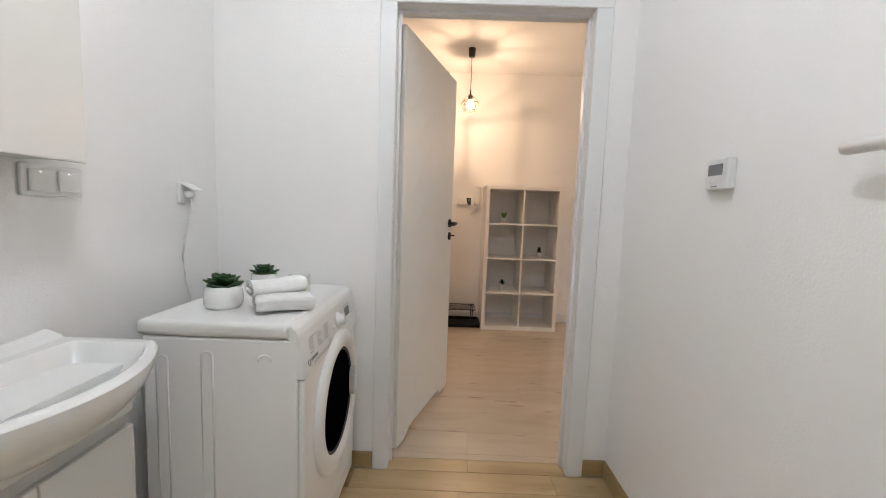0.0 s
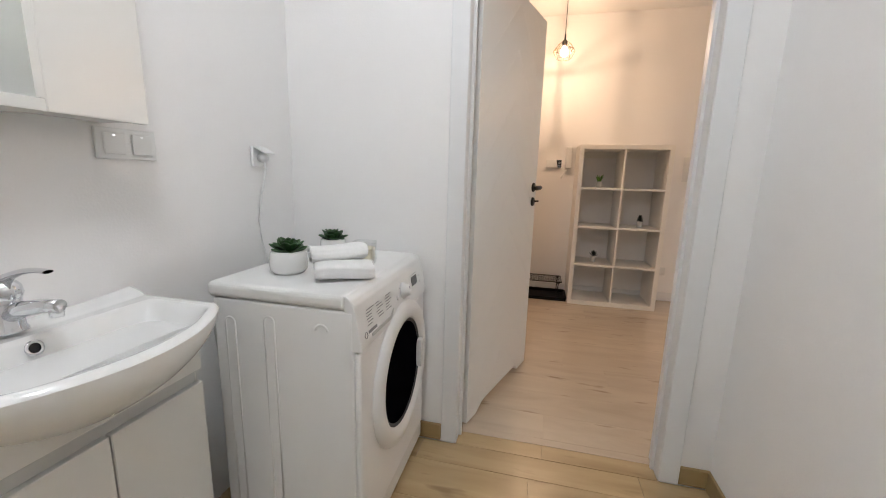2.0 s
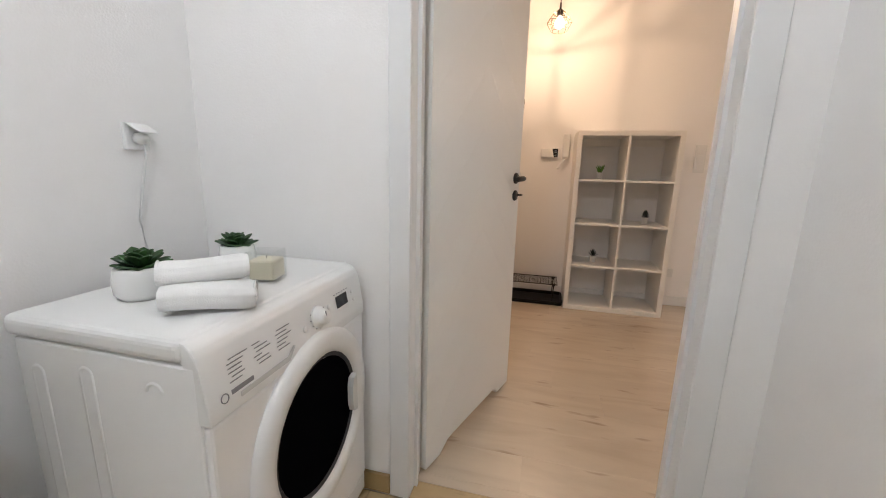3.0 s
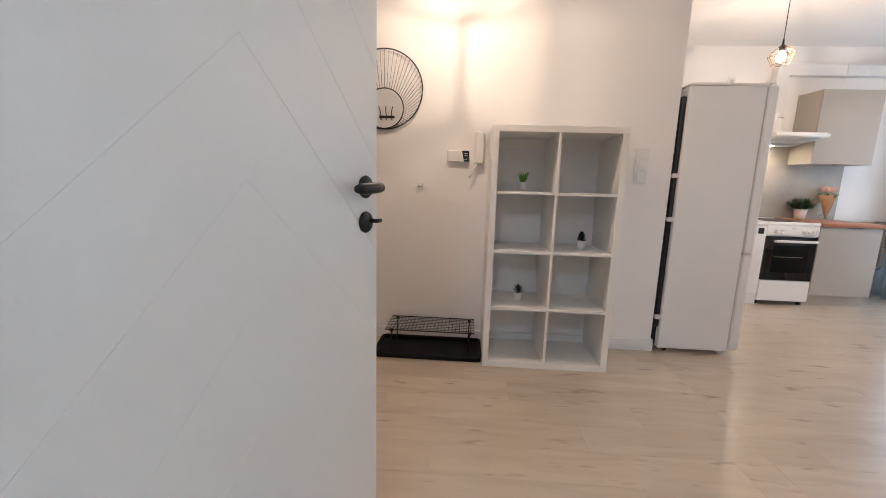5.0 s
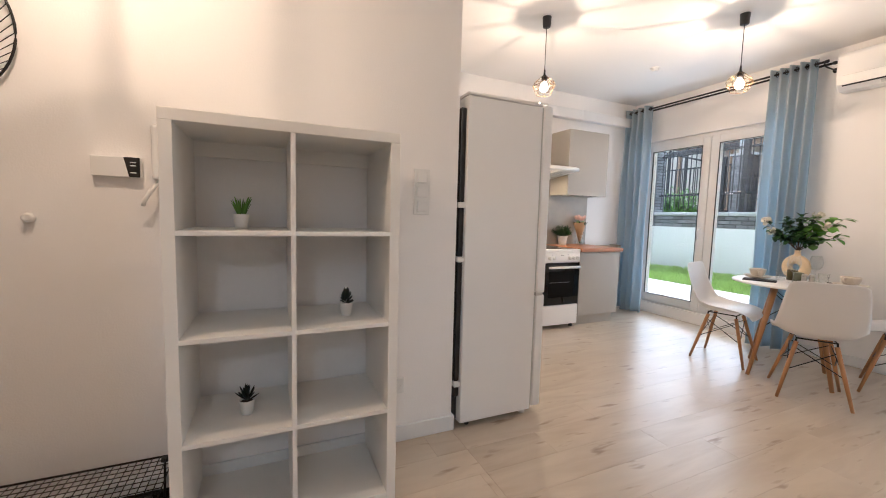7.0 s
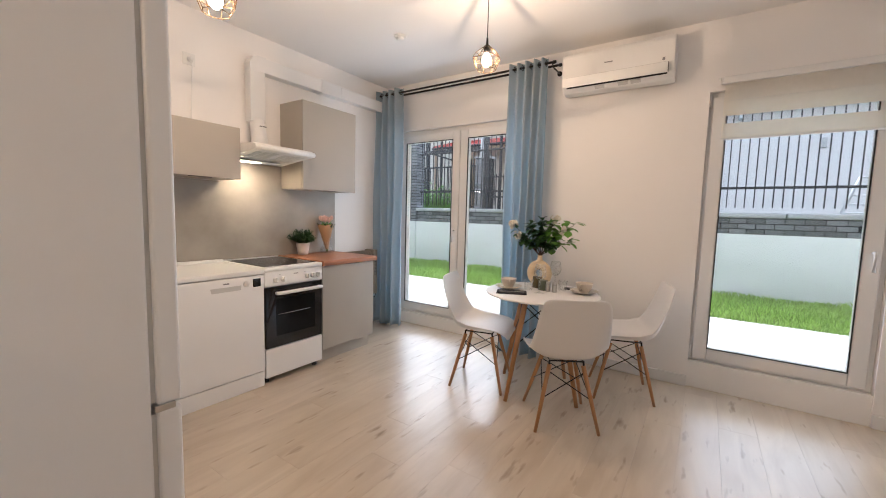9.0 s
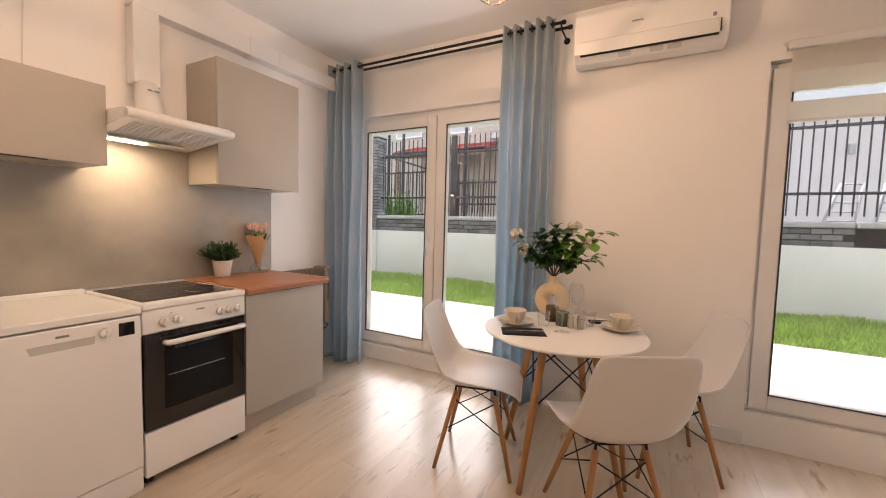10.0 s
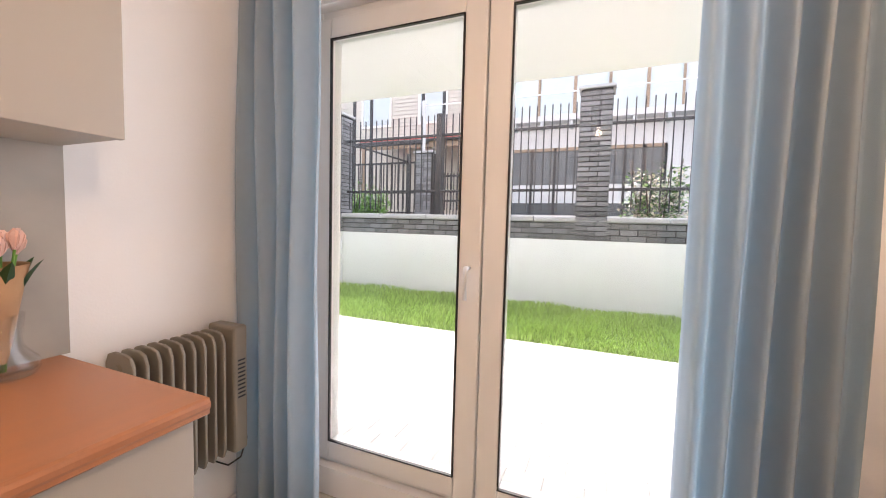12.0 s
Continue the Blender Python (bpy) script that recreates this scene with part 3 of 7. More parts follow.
part("window_handle", tube(bmesh.new(), [(XW + 0.035, W0 + 0.07, 1.10), (XW, W0 + 0.07, 1.10), (XW - 0.005, W0 + 0.07, 1.09), (XW - 0.005, W0 + 0.07, 0.98)], 0.009, 10), "trim", ws)

# roller blind of alternating bands
bl = thing("roller_blind", "cream day and night roller blind, partly lowered", "blind")
part("cassette", boxes((XW - 0.045, W0 - 0.04, 2.235, XW - 0.001, W1 - 0.07, 2.285), bevel=0.008, seg=2), "trim", bl)
part("cord_knob", lathe(bmesh.new(), [(0, 0), (0.008, 0.002), (0.009, 0.02), (0, 0.024)], 12, (XW - 0.02, W1 - 0.055, 2.262)), "plastic", bl)
part("cassette_end", boxes((XW - 0.04, W1 - 0.07, 2.24, XW - 0.003, W1 - 0.062, 2.28)), "plastic", bl)
for z0, z1 in ((2.12, 2.236), (2.015, 2.118), (1.862, 1.962)):
    part("fabric_band", boxes((XW - 0.022, W0 - 0.02, z0, XW - 0.020, W1 - 0.085, z1)), "blind", bl)
part("bottom_rail", boxes((XW - 0.028, W0 - 0.02, 1.848, XW - 0.014, W1 - 0.085, 1.863), bevel=0.003), "trim", bl)

# ---- bathroom things ----
def washing_machine():
    X0, X1, Y0, Y1, H = -0.985, -0.540, 1.048, 1.660, 0.862
    w = thing("washing_machine", "white front-loading washing machine with dark porthole", "washing machine", pose(0, 0, 0))
    part("body", boxes((X0, Y0, 0.015, X1, Y1, 0.815), bevel=0.006, seg=2), "enamel", w)
    part("top_panel", boxes((X0 - 0.016, Y0 - 0.006, 0.816, X1 - 0.022, Y1 + 0.003, H), bevel=0.016, seg=4), "plastic", w)
    # raised ribs pressed into the side
    for x, z1, r in ((-0.930, 0.76, 0.016), (-0.80, 0.775, 0.016), (-0.635, 0.775, 0.016)):
        bm = bmesh.new()
        if x == -0.635:
            tube(bm, [(x + 0.018 * math.cos(a), Y0 + 0.0022, 0.752 + 0.018 * math.sin(a)) for a in np.linspace(0, math.pi, 9)], 0.0045, 8)
        else:
            pts = [(x - r, Y0 + 0.0022, 0.05)] + [(x + r * math.cos(a), Y0 + 0.0022, z1 - r + r * math.sin(a)) for a in np.linspace(math.pi, 0, 9)] + [(x + r, Y0 + 0.0022, 0.05)]
            tube(bm, pts, 0.0045, 8)
        part("pressed_rib", bm, "enamel", w)
    # control panel, sloping
    bm = prism(bmesh.new(), [(X1 - 0.02, 0.70), (X1 + 0.022, 0.70), (X1 + 0.022, 0.725), (X1 + 0.0066, 0.81), (X1 + 0.002, 0.830), (X1 - 0.006, 0.845), (X1 - 0.020, 0.856), (X1 - 0.040, 0.8605), (X1 - 0.044, 0.84), (X1 - 0.044, 0.822), (X1 - 0.02, 0.82)], "y", Y0 + 0.001, Y1 - 0.001)
    bmesh.ops.bevel(bm, geom=bm.edges[:], offset=0.004, segments=2, affect="EDGES", profile=0.5)
    panel = part("control_panel", bm, "plastic", w)
    part("front_panel", boxes((X1, Y0 + 0.001, 0.10, X1 + 0.018, Y1 - 0.001, 0.698), bevel=0.008, seg=2), "enamel", w)
    part("kick_panel", boxes((X1, Y0 + 0.001, 0.03, X1 + 0.014, Y1 - 0.001, 0.097), bevel=0.005), "plastic", w)
    tilt = math.degrees(math.atan2(0.014, 0.075))
    def on_panel(u, z):
        """A place on the sloping face: y and height."""
        return pose(X1 + 0.0225 - (z - 0.725) * 0.187, u, z, 0, 90 - tilt, 0)
    # drawer grip (its shadow painted as a thin grey plate), dial, buttons, display, print
    part("drawer_grip_shade", prism(bmesh.new(), [(0, -0.012), (0.15, -0.012), (0.172, 0.016), (0.166, 0.018), (0.145, 0.0), (0.0, -0.002)], "z", 0.0, 0.0022), "plastic_grey", w, "grey plate for the shadow in the detergent drawer grip", pose(X1 + 0.0218, Y0 + 0.075, 0.733, 90 , 0, 90))
    knob = part("dial", lathe(bmesh.new(), [(0, 0), (0.030, 0), (0.029, 0.006), (0.022, 0.010), (0.020, 0.026), (0, 0.027)], 28), "plastic", w, "white programme dial", on_panel(Y0 + 0.36, 0.775))
    part("pointer", boxes((-0.015, -0.0012, 0.0265, -0.002, 0.0012, 0.0276)), "ink", knob)
    part("display", boxes((-0.017, 0, 0.0005, 0.017, 0.062, 0.0022), bevel=0.0006), "black_glass", w, "black glass display", on_panel(Y0 + 0.455, 0.78))
    for u, z, r in ((0.30, 0.765, 0.0085), (0.415, 0.783, 0.007), (0.548, 0.787, 0.0055), (0.552, 0.762, 0.0055)):
        part("button", lathe(bmesh.new(), [(0, 0), (r, 0), (r * 0.95, 0.003), (0, 0.0035)], 18), "plastic", w, "", on_panel(Y0 + u, z))
    rng = random.Random(2)
    for k in range(12):
        u = 0.36 + 0.034 * math.cos(k * math.tau / 12)
        z = 0.775 + 0.030 * math.sin(k * math.tau / 12)
        if 0.742 < z < 0.80:
            part("dial_mark", boxes((-0.0012, 0, 0.0002, 0.0012, 0.004, 0.001)), "ink", w, "", on_panel(Y0 + u, z))
    for r_ in range(6):
        for c_ in range(3):
            ln = rng.uniform(0.022, 0.05)
            part("print_line", boxes((-0.0011, 0, 0.0002, 0.0011, ln, 0.001)), "ink", w, "", on_panel(Y0 + 0.055 + c_ * 0.07 + rng.uniform(0, 0.01), 0.801 - r_ * 0.0085))
    for k in range(6):
        part("print_line", boxes((-0.0011, 0, 0.0002, 0.0011, 0.006, 0.001)), "ink", w, "", on_panel(Y0 + 0.45 + k * 0.014, 0.804))
    part("badge_ring", tube(bmesh.new(), [(0.0085 * math.cos(a), 0.0085 * math.sin(a), 0.0008) for a in np.linspace(0, math.tau, 21)[:-1]], 0.0011, 6, closed=True), "ink", w, "", on_panel(Y0 + 0.038, 0.738))
    part("badge_bar", boxes((-0.0045, 0, 0.0003, 0.0045, 0.058, 0.0011)), "ink", w, "", on_panel(Y0 + 0.055, 0.7405))
    # porthole: ring, dark rubber, glass bowl
    cy, cz, R = 0.5 * (Y0 + Y1) + 0.030, 0.482, 0.257
    turn = pose(X1 + 0.018, cy, cz, 0, 90, 0)
    ring = part("porthole_ring", lathe(bmesh.new(), [(R, 0.0), (R, 0.008), (R - 0.012, 0.019), (R - 0.040, 0.024), (R - 0.062, 0.017), (R - 0.068, 0.006)], 56), "plastic", w, "white rounded porthole ring", turn)
    part("rubber_seal", lathe(bmesh.new(), [(R - 0.066, 0.008), (R - 0.074, 0.011), (R - 0.080, 0.003)], 56), "rubber", ring)
    part("glass_bowl", lathe(bmesh.new(), [(R - 0.079, 0.005), (R - 0.09, 0.004), (R - 0.12, 0.006), (0.06, 0.010), (0, 0.011)], 56), "porthole", ring, "dark curved glass")
    part("door_grip", prism(bmesh.new(), [(0.03, 0.14), (0.055, 0.148), (0.06, 0.168), (-0.06, 0.168), (-0.055, 0.148), (-0.03, 0.14)], "z", 0.012, 0.030), "plastic_grey", ring, "moulded door grip")
    for x in (X0 + 0.05, X1 - 0.05):
        for y in (Y0 + 0.05, Y1 - 0.05):
            part("foot", lathe(bmesh.new(), [(0.02, 0), (0.022, 0.004), (0.016, 0.02)], 14, (x, y, 0)), "black_plastic", w)
    # supply hose peeping out behind
    part("hose", tube(bmesh.new(), [(X0 + 0.01, Y0 + 0.02, 0.79), (X0 - 0.025, Y0 + 0.03, 0.75), (X0 - 0.03, Y0 + 0.06, 0.5), (X0 - 0.03, Y0 + 0.1, 0.1)], 0.012, 10), "plastic_grey", w)
    return w
washing_machine()
WT = 0.862

def succulent(name, label, m, pr, ph, lr, mat):
    t = thing(name, label, "potted plant", m, group="succulents in bowls")
    part("bowl", lathe(bmesh.new(), [(0, 0), (pr * 0.82, 0), (pr * 0.98, ph * 0.18), (pr, ph * 0.55), (pr * 0.93, ph * 0.92), (pr * 0.84, ph), (pr * 0.80, ph * 0.98), (pr * 0.80, ph * 0.80), (0, ph * 0.80)], 36), "ceramic", t, "glossy white rounded bowl")
    part("soil", lathe(bmesh.new(), [(0, ph * 0.82), (pr * 0.79, ph * 0.80)], 20), "soil", t)
    bm = bmesh.new()
    rng = random.Random(11)
    for tier, (n, el, ln) in enumerate(((9, 12, 1.0), (8, 32, 0.9), (6, 54, 0.72), (4, 74, 0.5))):
        for k in range(n):
            a = (k + 0.5 * (tier % 2)) * math.tau / n + rng.uniform(-0.15, 0.15)
            e = radians(el + rng.uniform(-8, 8))
            d = (math.cos(a) * math.cos(e), math.sin(a) * math.cos(e), math.sin(e))
            leaf(bm, (0.1 * pr * math.cos(a), 0.1 * pr * math.sin(a), ph * 0.85 + 0.006 * tier), d, (0, 0, 1), lr * ln * rng.uniform(0.9, 1.1), lr * 0.55, bend=-0.15, fold=0.35)
    lv = part("leaves", bm, mat, t)
    sm = lv.modifiers.new("thick", "SOLIDIFY")
    sm.thickness = 0.0035
    return t
succulent("succulent", "dark green succulent in a glossy white bowl", pose(-0.845, 1.215, WT), 0.058, 0.072, 0.056, "leaf")
succulent("succulent", "small dark green succulent in a white bowl by the wall", pose(-0.850, 1.505, WT, 0, 0, 40), 0.050, 0.066, 0.052, "leaf")

def towel(m, wd, ln, h, seed):
    t = thing("towel", "rolled white cotton hand towel lying on the washer", "towel", m, group="folded towels")
    rng = random.Random(seed)
    def fn(u, v):
        a = u * math.tau
        cx = abs(math.cos(a)) ** 0.75 * math.copysign(1, math.cos(a))
        sz = abs(math.sin(a)) ** 0.85 * math.copysign(1, math.sin(a))
        k = 1 + 0.03 * math.sin(5 * a + seed) + 0.022 * math.sin(13 * a + 2 * seed + 0.5 * v) + 0.02 * noise.noise(Vector((3 * math.cos(a), 3 * math.sin(a), v * 4 + seed)))
        end = 1 - 0.14 * max(0, abs(v - 0.5) * 2 - 0.86) / 0.14
        sag = 0.006 * math.sin(v * 3.1 + seed)
        return ((v - 0.5) * ln, cx * wd / 2 * k * end, h / 2 + sz * h / 2 * k * end + sag)
    bm = grid(bmesh.new(), fn, 36, 26, closed_u=True)
    part("cotton", bm, "towel", t)
    for s in (-1, 1):
        rb = bmesh.new()
        def sp(i):
            f = i / 40
            return (s * ln / 2 * 0.985, math.cos(f * 15) * wd / 2 * (0.9 - 0.75 * f), h / 2 + math.sin(f * 15) * h / 2 * (0.88 - 0.75 * f))
        tube(rb, [sp(i) for i in range(41)], 0.0022, 6)
        part("rolled_edge", rb, "towel", t)
    return t
towel(pose(-0.640, 1.195, WT + 0.001, 0, 0, 36), 0.092, 0.172, 0.056, 1)
towel(pose(-0.672, 1.215, WT + 0.053, 0, 2, 44), 0.088, 0.168, 0.050, 4)

can = thing("glass_candle", "square clear glass candle holder with cream wax", "candle", pose(-0.675, 1.412, WT, 0, 0, 12))
part("wax", boxes((-0.033, -0.033, 0.006, 0.033, 0.033, 0.058), bevel=0.004), "wax", can)
for a in ((-0.037, -0.037, -0.034, 0.037), (0.034, -0.037, 0.037, 0.037), (-0.034, -0.037, 0.034, -0.034), (-0.034, 0.034, 0.034, 0.037)):
    part("glass_wall", boxes((a[0], a[1], 0.0, a[2], a[3], 0.08)), "glass_ware", can)
part("wick", rod((0, 0, 0.058), (0.001, 0, 0.067), 0.0008, 6), "black", can)

def vanity():
    X0, X1, Y0, Y1 = BX0, -0.912, 0.462, 0.922
    v = thing("vanity_unit", "white gloss washbasin cabinet with two doors", "cabinet")
    part("body", boxes((X0, Y0, 0.10, X1 - 0.018, Y1, 0.76)), "vanity", v)
    part("fascia", boxes((X1 - 0.018, Y0, 0.665, X1, Y1, 0.775), bevel=0.002), "vanity", v)
    part("grip_channel", boxes((X1 - 0.016, Y0 + 0.004, 0.632, X1 - 0.012, Y1 - 0.012, 0.663)), "plastic_grey", v, "recessed grey grip channel")
    mid = 0.69
    for a, b in ((Y0, mid - 0.0015), (mid + 0.0015, Y1)):
        part("door", boxes((X1 - 0.018, a, 0.11, X1, b, 0.630), bevel=0.002), "vanity", v)
    part("plinth", boxes((X0, Y0 + 0.01, 0.0, X1 - 0.05, Y1 - 0.01, 0.10)), "vanity", v)
    return v
vanity()

def basin():
    b = thing("washbasin", "glossy white ceramic washbasin with a curved front", "washbasin", pose(0, 0, 0))
    Y0, Y1, XB = 0.428, 0.947, BX0 + 0.002
    yc, hw = (Y0 + Y1) / 2, (Y1 - Y0) / 2
    zt = 0.844
    def front(s):
        """The front edge for a place across, -1 to 1."""
        return -0.868 + 0.112 * math.cos(s * math.pi / 2) ** 0.8 if abs(s) < 1 else -0.868
    def ease(t):
        t = min(max(t, 0), 1)
        return t * (2 - t)
    NU, NV = 97, 65
    def top(u, v):
        s = 2 * u - 1
        y = yc + s * hw
        xf = front(s)
        x = XB + v * (xf - XB)
        # the bowl: straight at the back, following the front edge, with long sloping ends
        b0, b1 = XB + 0.098, xf - 0.026
        z = zt
        if b0 < x < b1 and abs(s) < 0.87:
            w = (x - b0) / (b1 - b0)
            z = zt - 0.118 * ease((0.87 - abs(s)) / 0.50) * ease(w / 0.30) * ease((1 - w) / 0.34)
        z += 0.020 * max(0, 1 - v / 0.16) ** 0.6 * (0.35 + 0.65 * abs(s) ** 3)
        edge = max(0, v - 0.955) / 0.045
        side = max(0, abs(s) - 0.965) / 0.035
        z -= 0.010 * max(edge, side) ** 2
        return (x, y, z)
    bm = grid(bmesh.new(), top, NU, NV)
    # skirt under the rim
    def skirt(u, v):
        s = 2 * u - 1
        y = yc + s * hw
        xf = front(s)
        d = 0.050 + 0.080 * math.cos(s * math.pi / 2) ** 0.7 if abs(s) < 1 else 0.045
        z = zt - 0.010 - v * d
        inn = 0.10 * v ** 2.2
        yy = yc + (y - yc) * (1 - 0.10 * v ** 2)
        return (xf - inn * (0.4 + 0.6 * math.cos(s * math.pi / 2) if abs(s) < 1 else 0.4), yy, z)
    apron = grid(bmesh.new(), skirt, NU, 9)
    def sidewall(sgn):
        def fn(u, v):
            yy = yc + sgn * hw * (1 - 0.10 * v ** 2)
            return (XB + u * (-0.868 - 0.04 * v ** 2.2 - XB), yy, zt - 0.010 - v * 0.045)
        return fn
    for sgn in (-1, 1):
        grid(apron, sidewall(sgn), 12, 9)
    part("bowl", bm, "ceramic", b)
    part("apron", apron, "ceramic", b)
    part("underside", boxes((XB, Y0 + 0.045, 0.775, -0.90, Y1 - 0.045, 0.80)), "ceramic", b)
    part("overflow_ring", lathe(bmesh.new(), [(0.0095, 0), (0.0150, 0.0005), (0.0165, 0.003), (0.0135, 0.005), (0.010, 0.004)], 24), "chrome", b, "chrome overflow ring", pose(XB + 0.1095, 0.660, 0.822, 0, 74, 0))
    part("overflow_hole", lathe(bmesh.new(), [(0, 0.001), (0.010, 0.001)], 20), "black_plastic", b, "", pose(XB + 0.1095, 0.660, 0.822, 0, 74, 0))
    part("drain", lathe(bmesh.new(), [(0, 0.003), (0.014, 0.003), (0.021, 0.0)], 24, (XB + 0.225, yc, zt - 0.112)), "chrome", b)
    return b
basin()

tap = thing("basin_mixer_tap", "chrome single-lever basin mixer tap", "tap", pose(BX0 + 0.055, 0.658, 0.852))
part("tap_body", lathe(bmesh.new(), [(0, 0), (0.030, 0), (0.030, 0.004), (0.0265, 0.010), (0.0255, 0.055), (0.0275, 0.066), (0.024, 0.076), (0, 0.077)], 32), "chrome", tap)
part("spout", tube(bmesh.new(), [(0.010, 0.0, 0.036), (0.045, 0.006, 0.050), (0.085, 0.012, 0.058), (0.122, 0.017, 0.060)], [0.019, 0.0155, 0.0135, 0.0125], 16), "chrome", tap)
part("aerator", rod((0.112, 0.0155, 0.062), (0.112, 0.0155, 0.038), 0.0115, 18), "chrome", tap)
part("lever_cap", lathe(bmesh.new(), [(0.0265, 0.070), (0.0285, 0.078), (0.026, 0.094), (0.016, 0.106), (0, 0.109)], 28), "chrome", tap, "", pose(0, 0, 0, 0, 3, 0))
part("lever", grid(bmesh.new(), lambda u, v: (-0.012 + 0.118 * v, 0.016 * v + (0.017 - 0.008 * v) * math.cos(u * math.tau), 0.098 + 0.030 * math.sin(v * 1.9) + (0.010 - 0.0065 * v) * math.sin(u * math.tau)), 18, 14, closed_u=True), "chrome", tap)
part("pilot_plug", lathe(bmesh.new(), [(0, 0.0275), (0.004, 0.027), (0.0045, 0.024)], 14), "plastic_grey", tap, "", pose(0, 0.004, 0.086, 0, 90, 0))

def mirror_cabinet():
    c = thing("mirror_cabinet", "white bathroom cabinet with mirror and open shelf", "cabinet")
    XB, XF_ = BX0, -1.002
    part("carcass", boxes((XB, 0.727, 1.285, XF_ - 0.018, 0.925, 1.98)), "vanity", c)
    part("door", boxes((XF_ - 0.017, 0.726, 1.279, XF_, 0.927, 1.985), bevel=0.002), "vanity", c)
    part("bottom_shelf", boxes((XB, 0.28, 1.279, XF_, 0.7255, 1.302), bevel=0.0015), "vanity", c)
    part("side_panel", boxes((XB + 0.045, 0.711, 1.3025, XF_ - 0.001, 0.7255, 1.96)), "vanity", c)
    part("back_panel", boxes((XB, 0.28, 1.3025, XB + 0.038, 0.7255, 1.96)), "vanity", c)
    part("mirror", boxes((XB + 0.0385, 0.282, 1.304, XB + 0.0445, 0.7105, 1.958)), "mirror", c, "silvered mirror")
    part("top_shelf", boxes((XB, 0.28, 1.961, XF_, 0.7255, 1.984)), "vanity", c)
    return c
mirror_cabinet()

def leafy_plant():
    t = thing("potted_plant", "leafy green artificial plant in a white pot", "potted plant", pose(-1.055, 0.632, 1.302) @ Matrix.Scale(0.86, 4))
    part("pot", lathe(bmesh.new(), [(0, 0), (0.024, 0), (0.028, 0.03), (0.033, 0.056), (0.031, 0.056), (0.028, 0.046), (0, 0.046)], 28), "pot", t)
    part("soil", lathe(bmesh.new(), [(0, 0.048), (0.029, 0.047)], 16), "soil", t)
    rng = random.Random(6)
    bm, st = bmesh.new(), bmesh.new()
    for k in range(11):
        a = k * math.tau / 11 + rng.uniform(-0.2, 0.2)
        e = radians(rng.uniform(30, 80))
        d = Vector((0.75 * math.cos(a) * math.cos(e), math.sin(a) * math.cos(e), math.sin(e)))
        tip = Vector((0, 0, 0.046)) + d * rng.uniform(0.04, 0.075)
        tube(st, [(0, 0, 0.044), tip * 0.6 + Vector((0, 0, 0.02)), tip], 0.0013, 5)
        for q in range(5):
            aa = q * math.tau / 5 + rng.uniform(-0.4, 0.4)
            dd = d * 0.55 + Vector((math.cos(aa) * 0.8, math.sin(aa) * 0.8, rng.uniform(-0.1, 0.5)))
            leaf(bm, tip - d * rng.uniform(0, 0.015), dd, (0, 0, 1), rng.uniform(0.026, 0.04), rng.uniform(0.014, 0.02), 0.2, 0.2)
    part("stems", st, "stem", t)
    part("leaves", bm, "leaf_fresh", t)
leafy_plant()

def switch_plate(name, label, m, n, horizontal, w=0.078, led=False):
    """A row of rockers in one frame, on a wall that faces -y before turning."""
    t = thing(name, label, "switch", m)
    L = n * 0.072 + 0.012
    sx, sz = (L, w) if horizontal else (w, L)
    part("plate", boxes((-sx / 2, -0.009, -sz / 2, sx / 2, 0, sz / 2), bevel=0.003, seg=2), "plastic", t)
    for k in range(n):
        o = (k - (n - 1) / 2) * 0.072
        cx, cz = (o, 0) if horizontal else (0, -o)
        r = part("rocker", boxes((cx - 0.027, -0.0145, cz - 0.027, cx + 0.027, -0.009, cz + 0.027), bevel=0.002), "plastic", t)
        if led:
            part("pilot_light", boxes((cx - 0.004, -0.0152, cz + 0.019, cx + 0.001, -0.0144, cz + 0.021)), "led", r)
    return t
switch_plate("light_switch", "double white light switch with pilot lights", pose(BX0, 0.975, 1.237, 0, 0, 90), 2, True, led=True)

sk = thing("wall_socket", "white wall socket with its splash lid raised", "socket", pose(BX0, 1.47, 1.232))
part("plate", boxes((0, -0.036, -0.038, 0.014, 0.036, 0.038), bevel=0.004, seg=2), "plastic", sk)
part("lid", boxes((0.0, -0.03, 0.0, 0.055, 0.03, 0.005), bevel=0.002), "plastic", sk, "raised white lid", pose(0.012, 0, 0.034, 0, 28, 0))
plug = part("plug", lathe(bmesh.new(), [(0, 0), (0.017, 0), (0.018, 0.018), (0.012, 0.032), (0, 0.034)], 20), "plastic", sk, "", pose(0.014, 0, -0.004, 0, 90, 0))
part("cable", tube(bmesh.new(), [(0.035, 0, -0.01), (0.034, 0.003, -0.05), (0.018, -0.006, -0.14), (0.010, -0.022, -0.24), (0.012, -0.014, -0.33), (0.02, 0.0, -0.40), (0.02, 0.01, -0.8)], 0.0035, 8), "plastic", sk)

th = thing("thermostat", "white wall thermostat with a grey display", "thermostat", pose(BX1, 1.09, 1.325))
part("housing", boxes((-0.026, -0.045, -0.043, 0, 0.045, 0.043), bevel=0.005, seg=2), "plastic", th)
part("display", boxes((-0.0275, -0.026, -0.004, -0.0255, 0.030, 0.026)), "ink", th, "dark grey display")
for k in range(3):
    part("button", boxes((-0.0278, -0.026 + k * 0.021, -0.026, -0.0255, -0.012 + k * 0.021, -0.017), bevel=0.0008), "plastic", th)
part("badge", boxes((-0.0268, -0.01, -0.036, -0.0258, 0.016, -0.0325)), "ink", th)

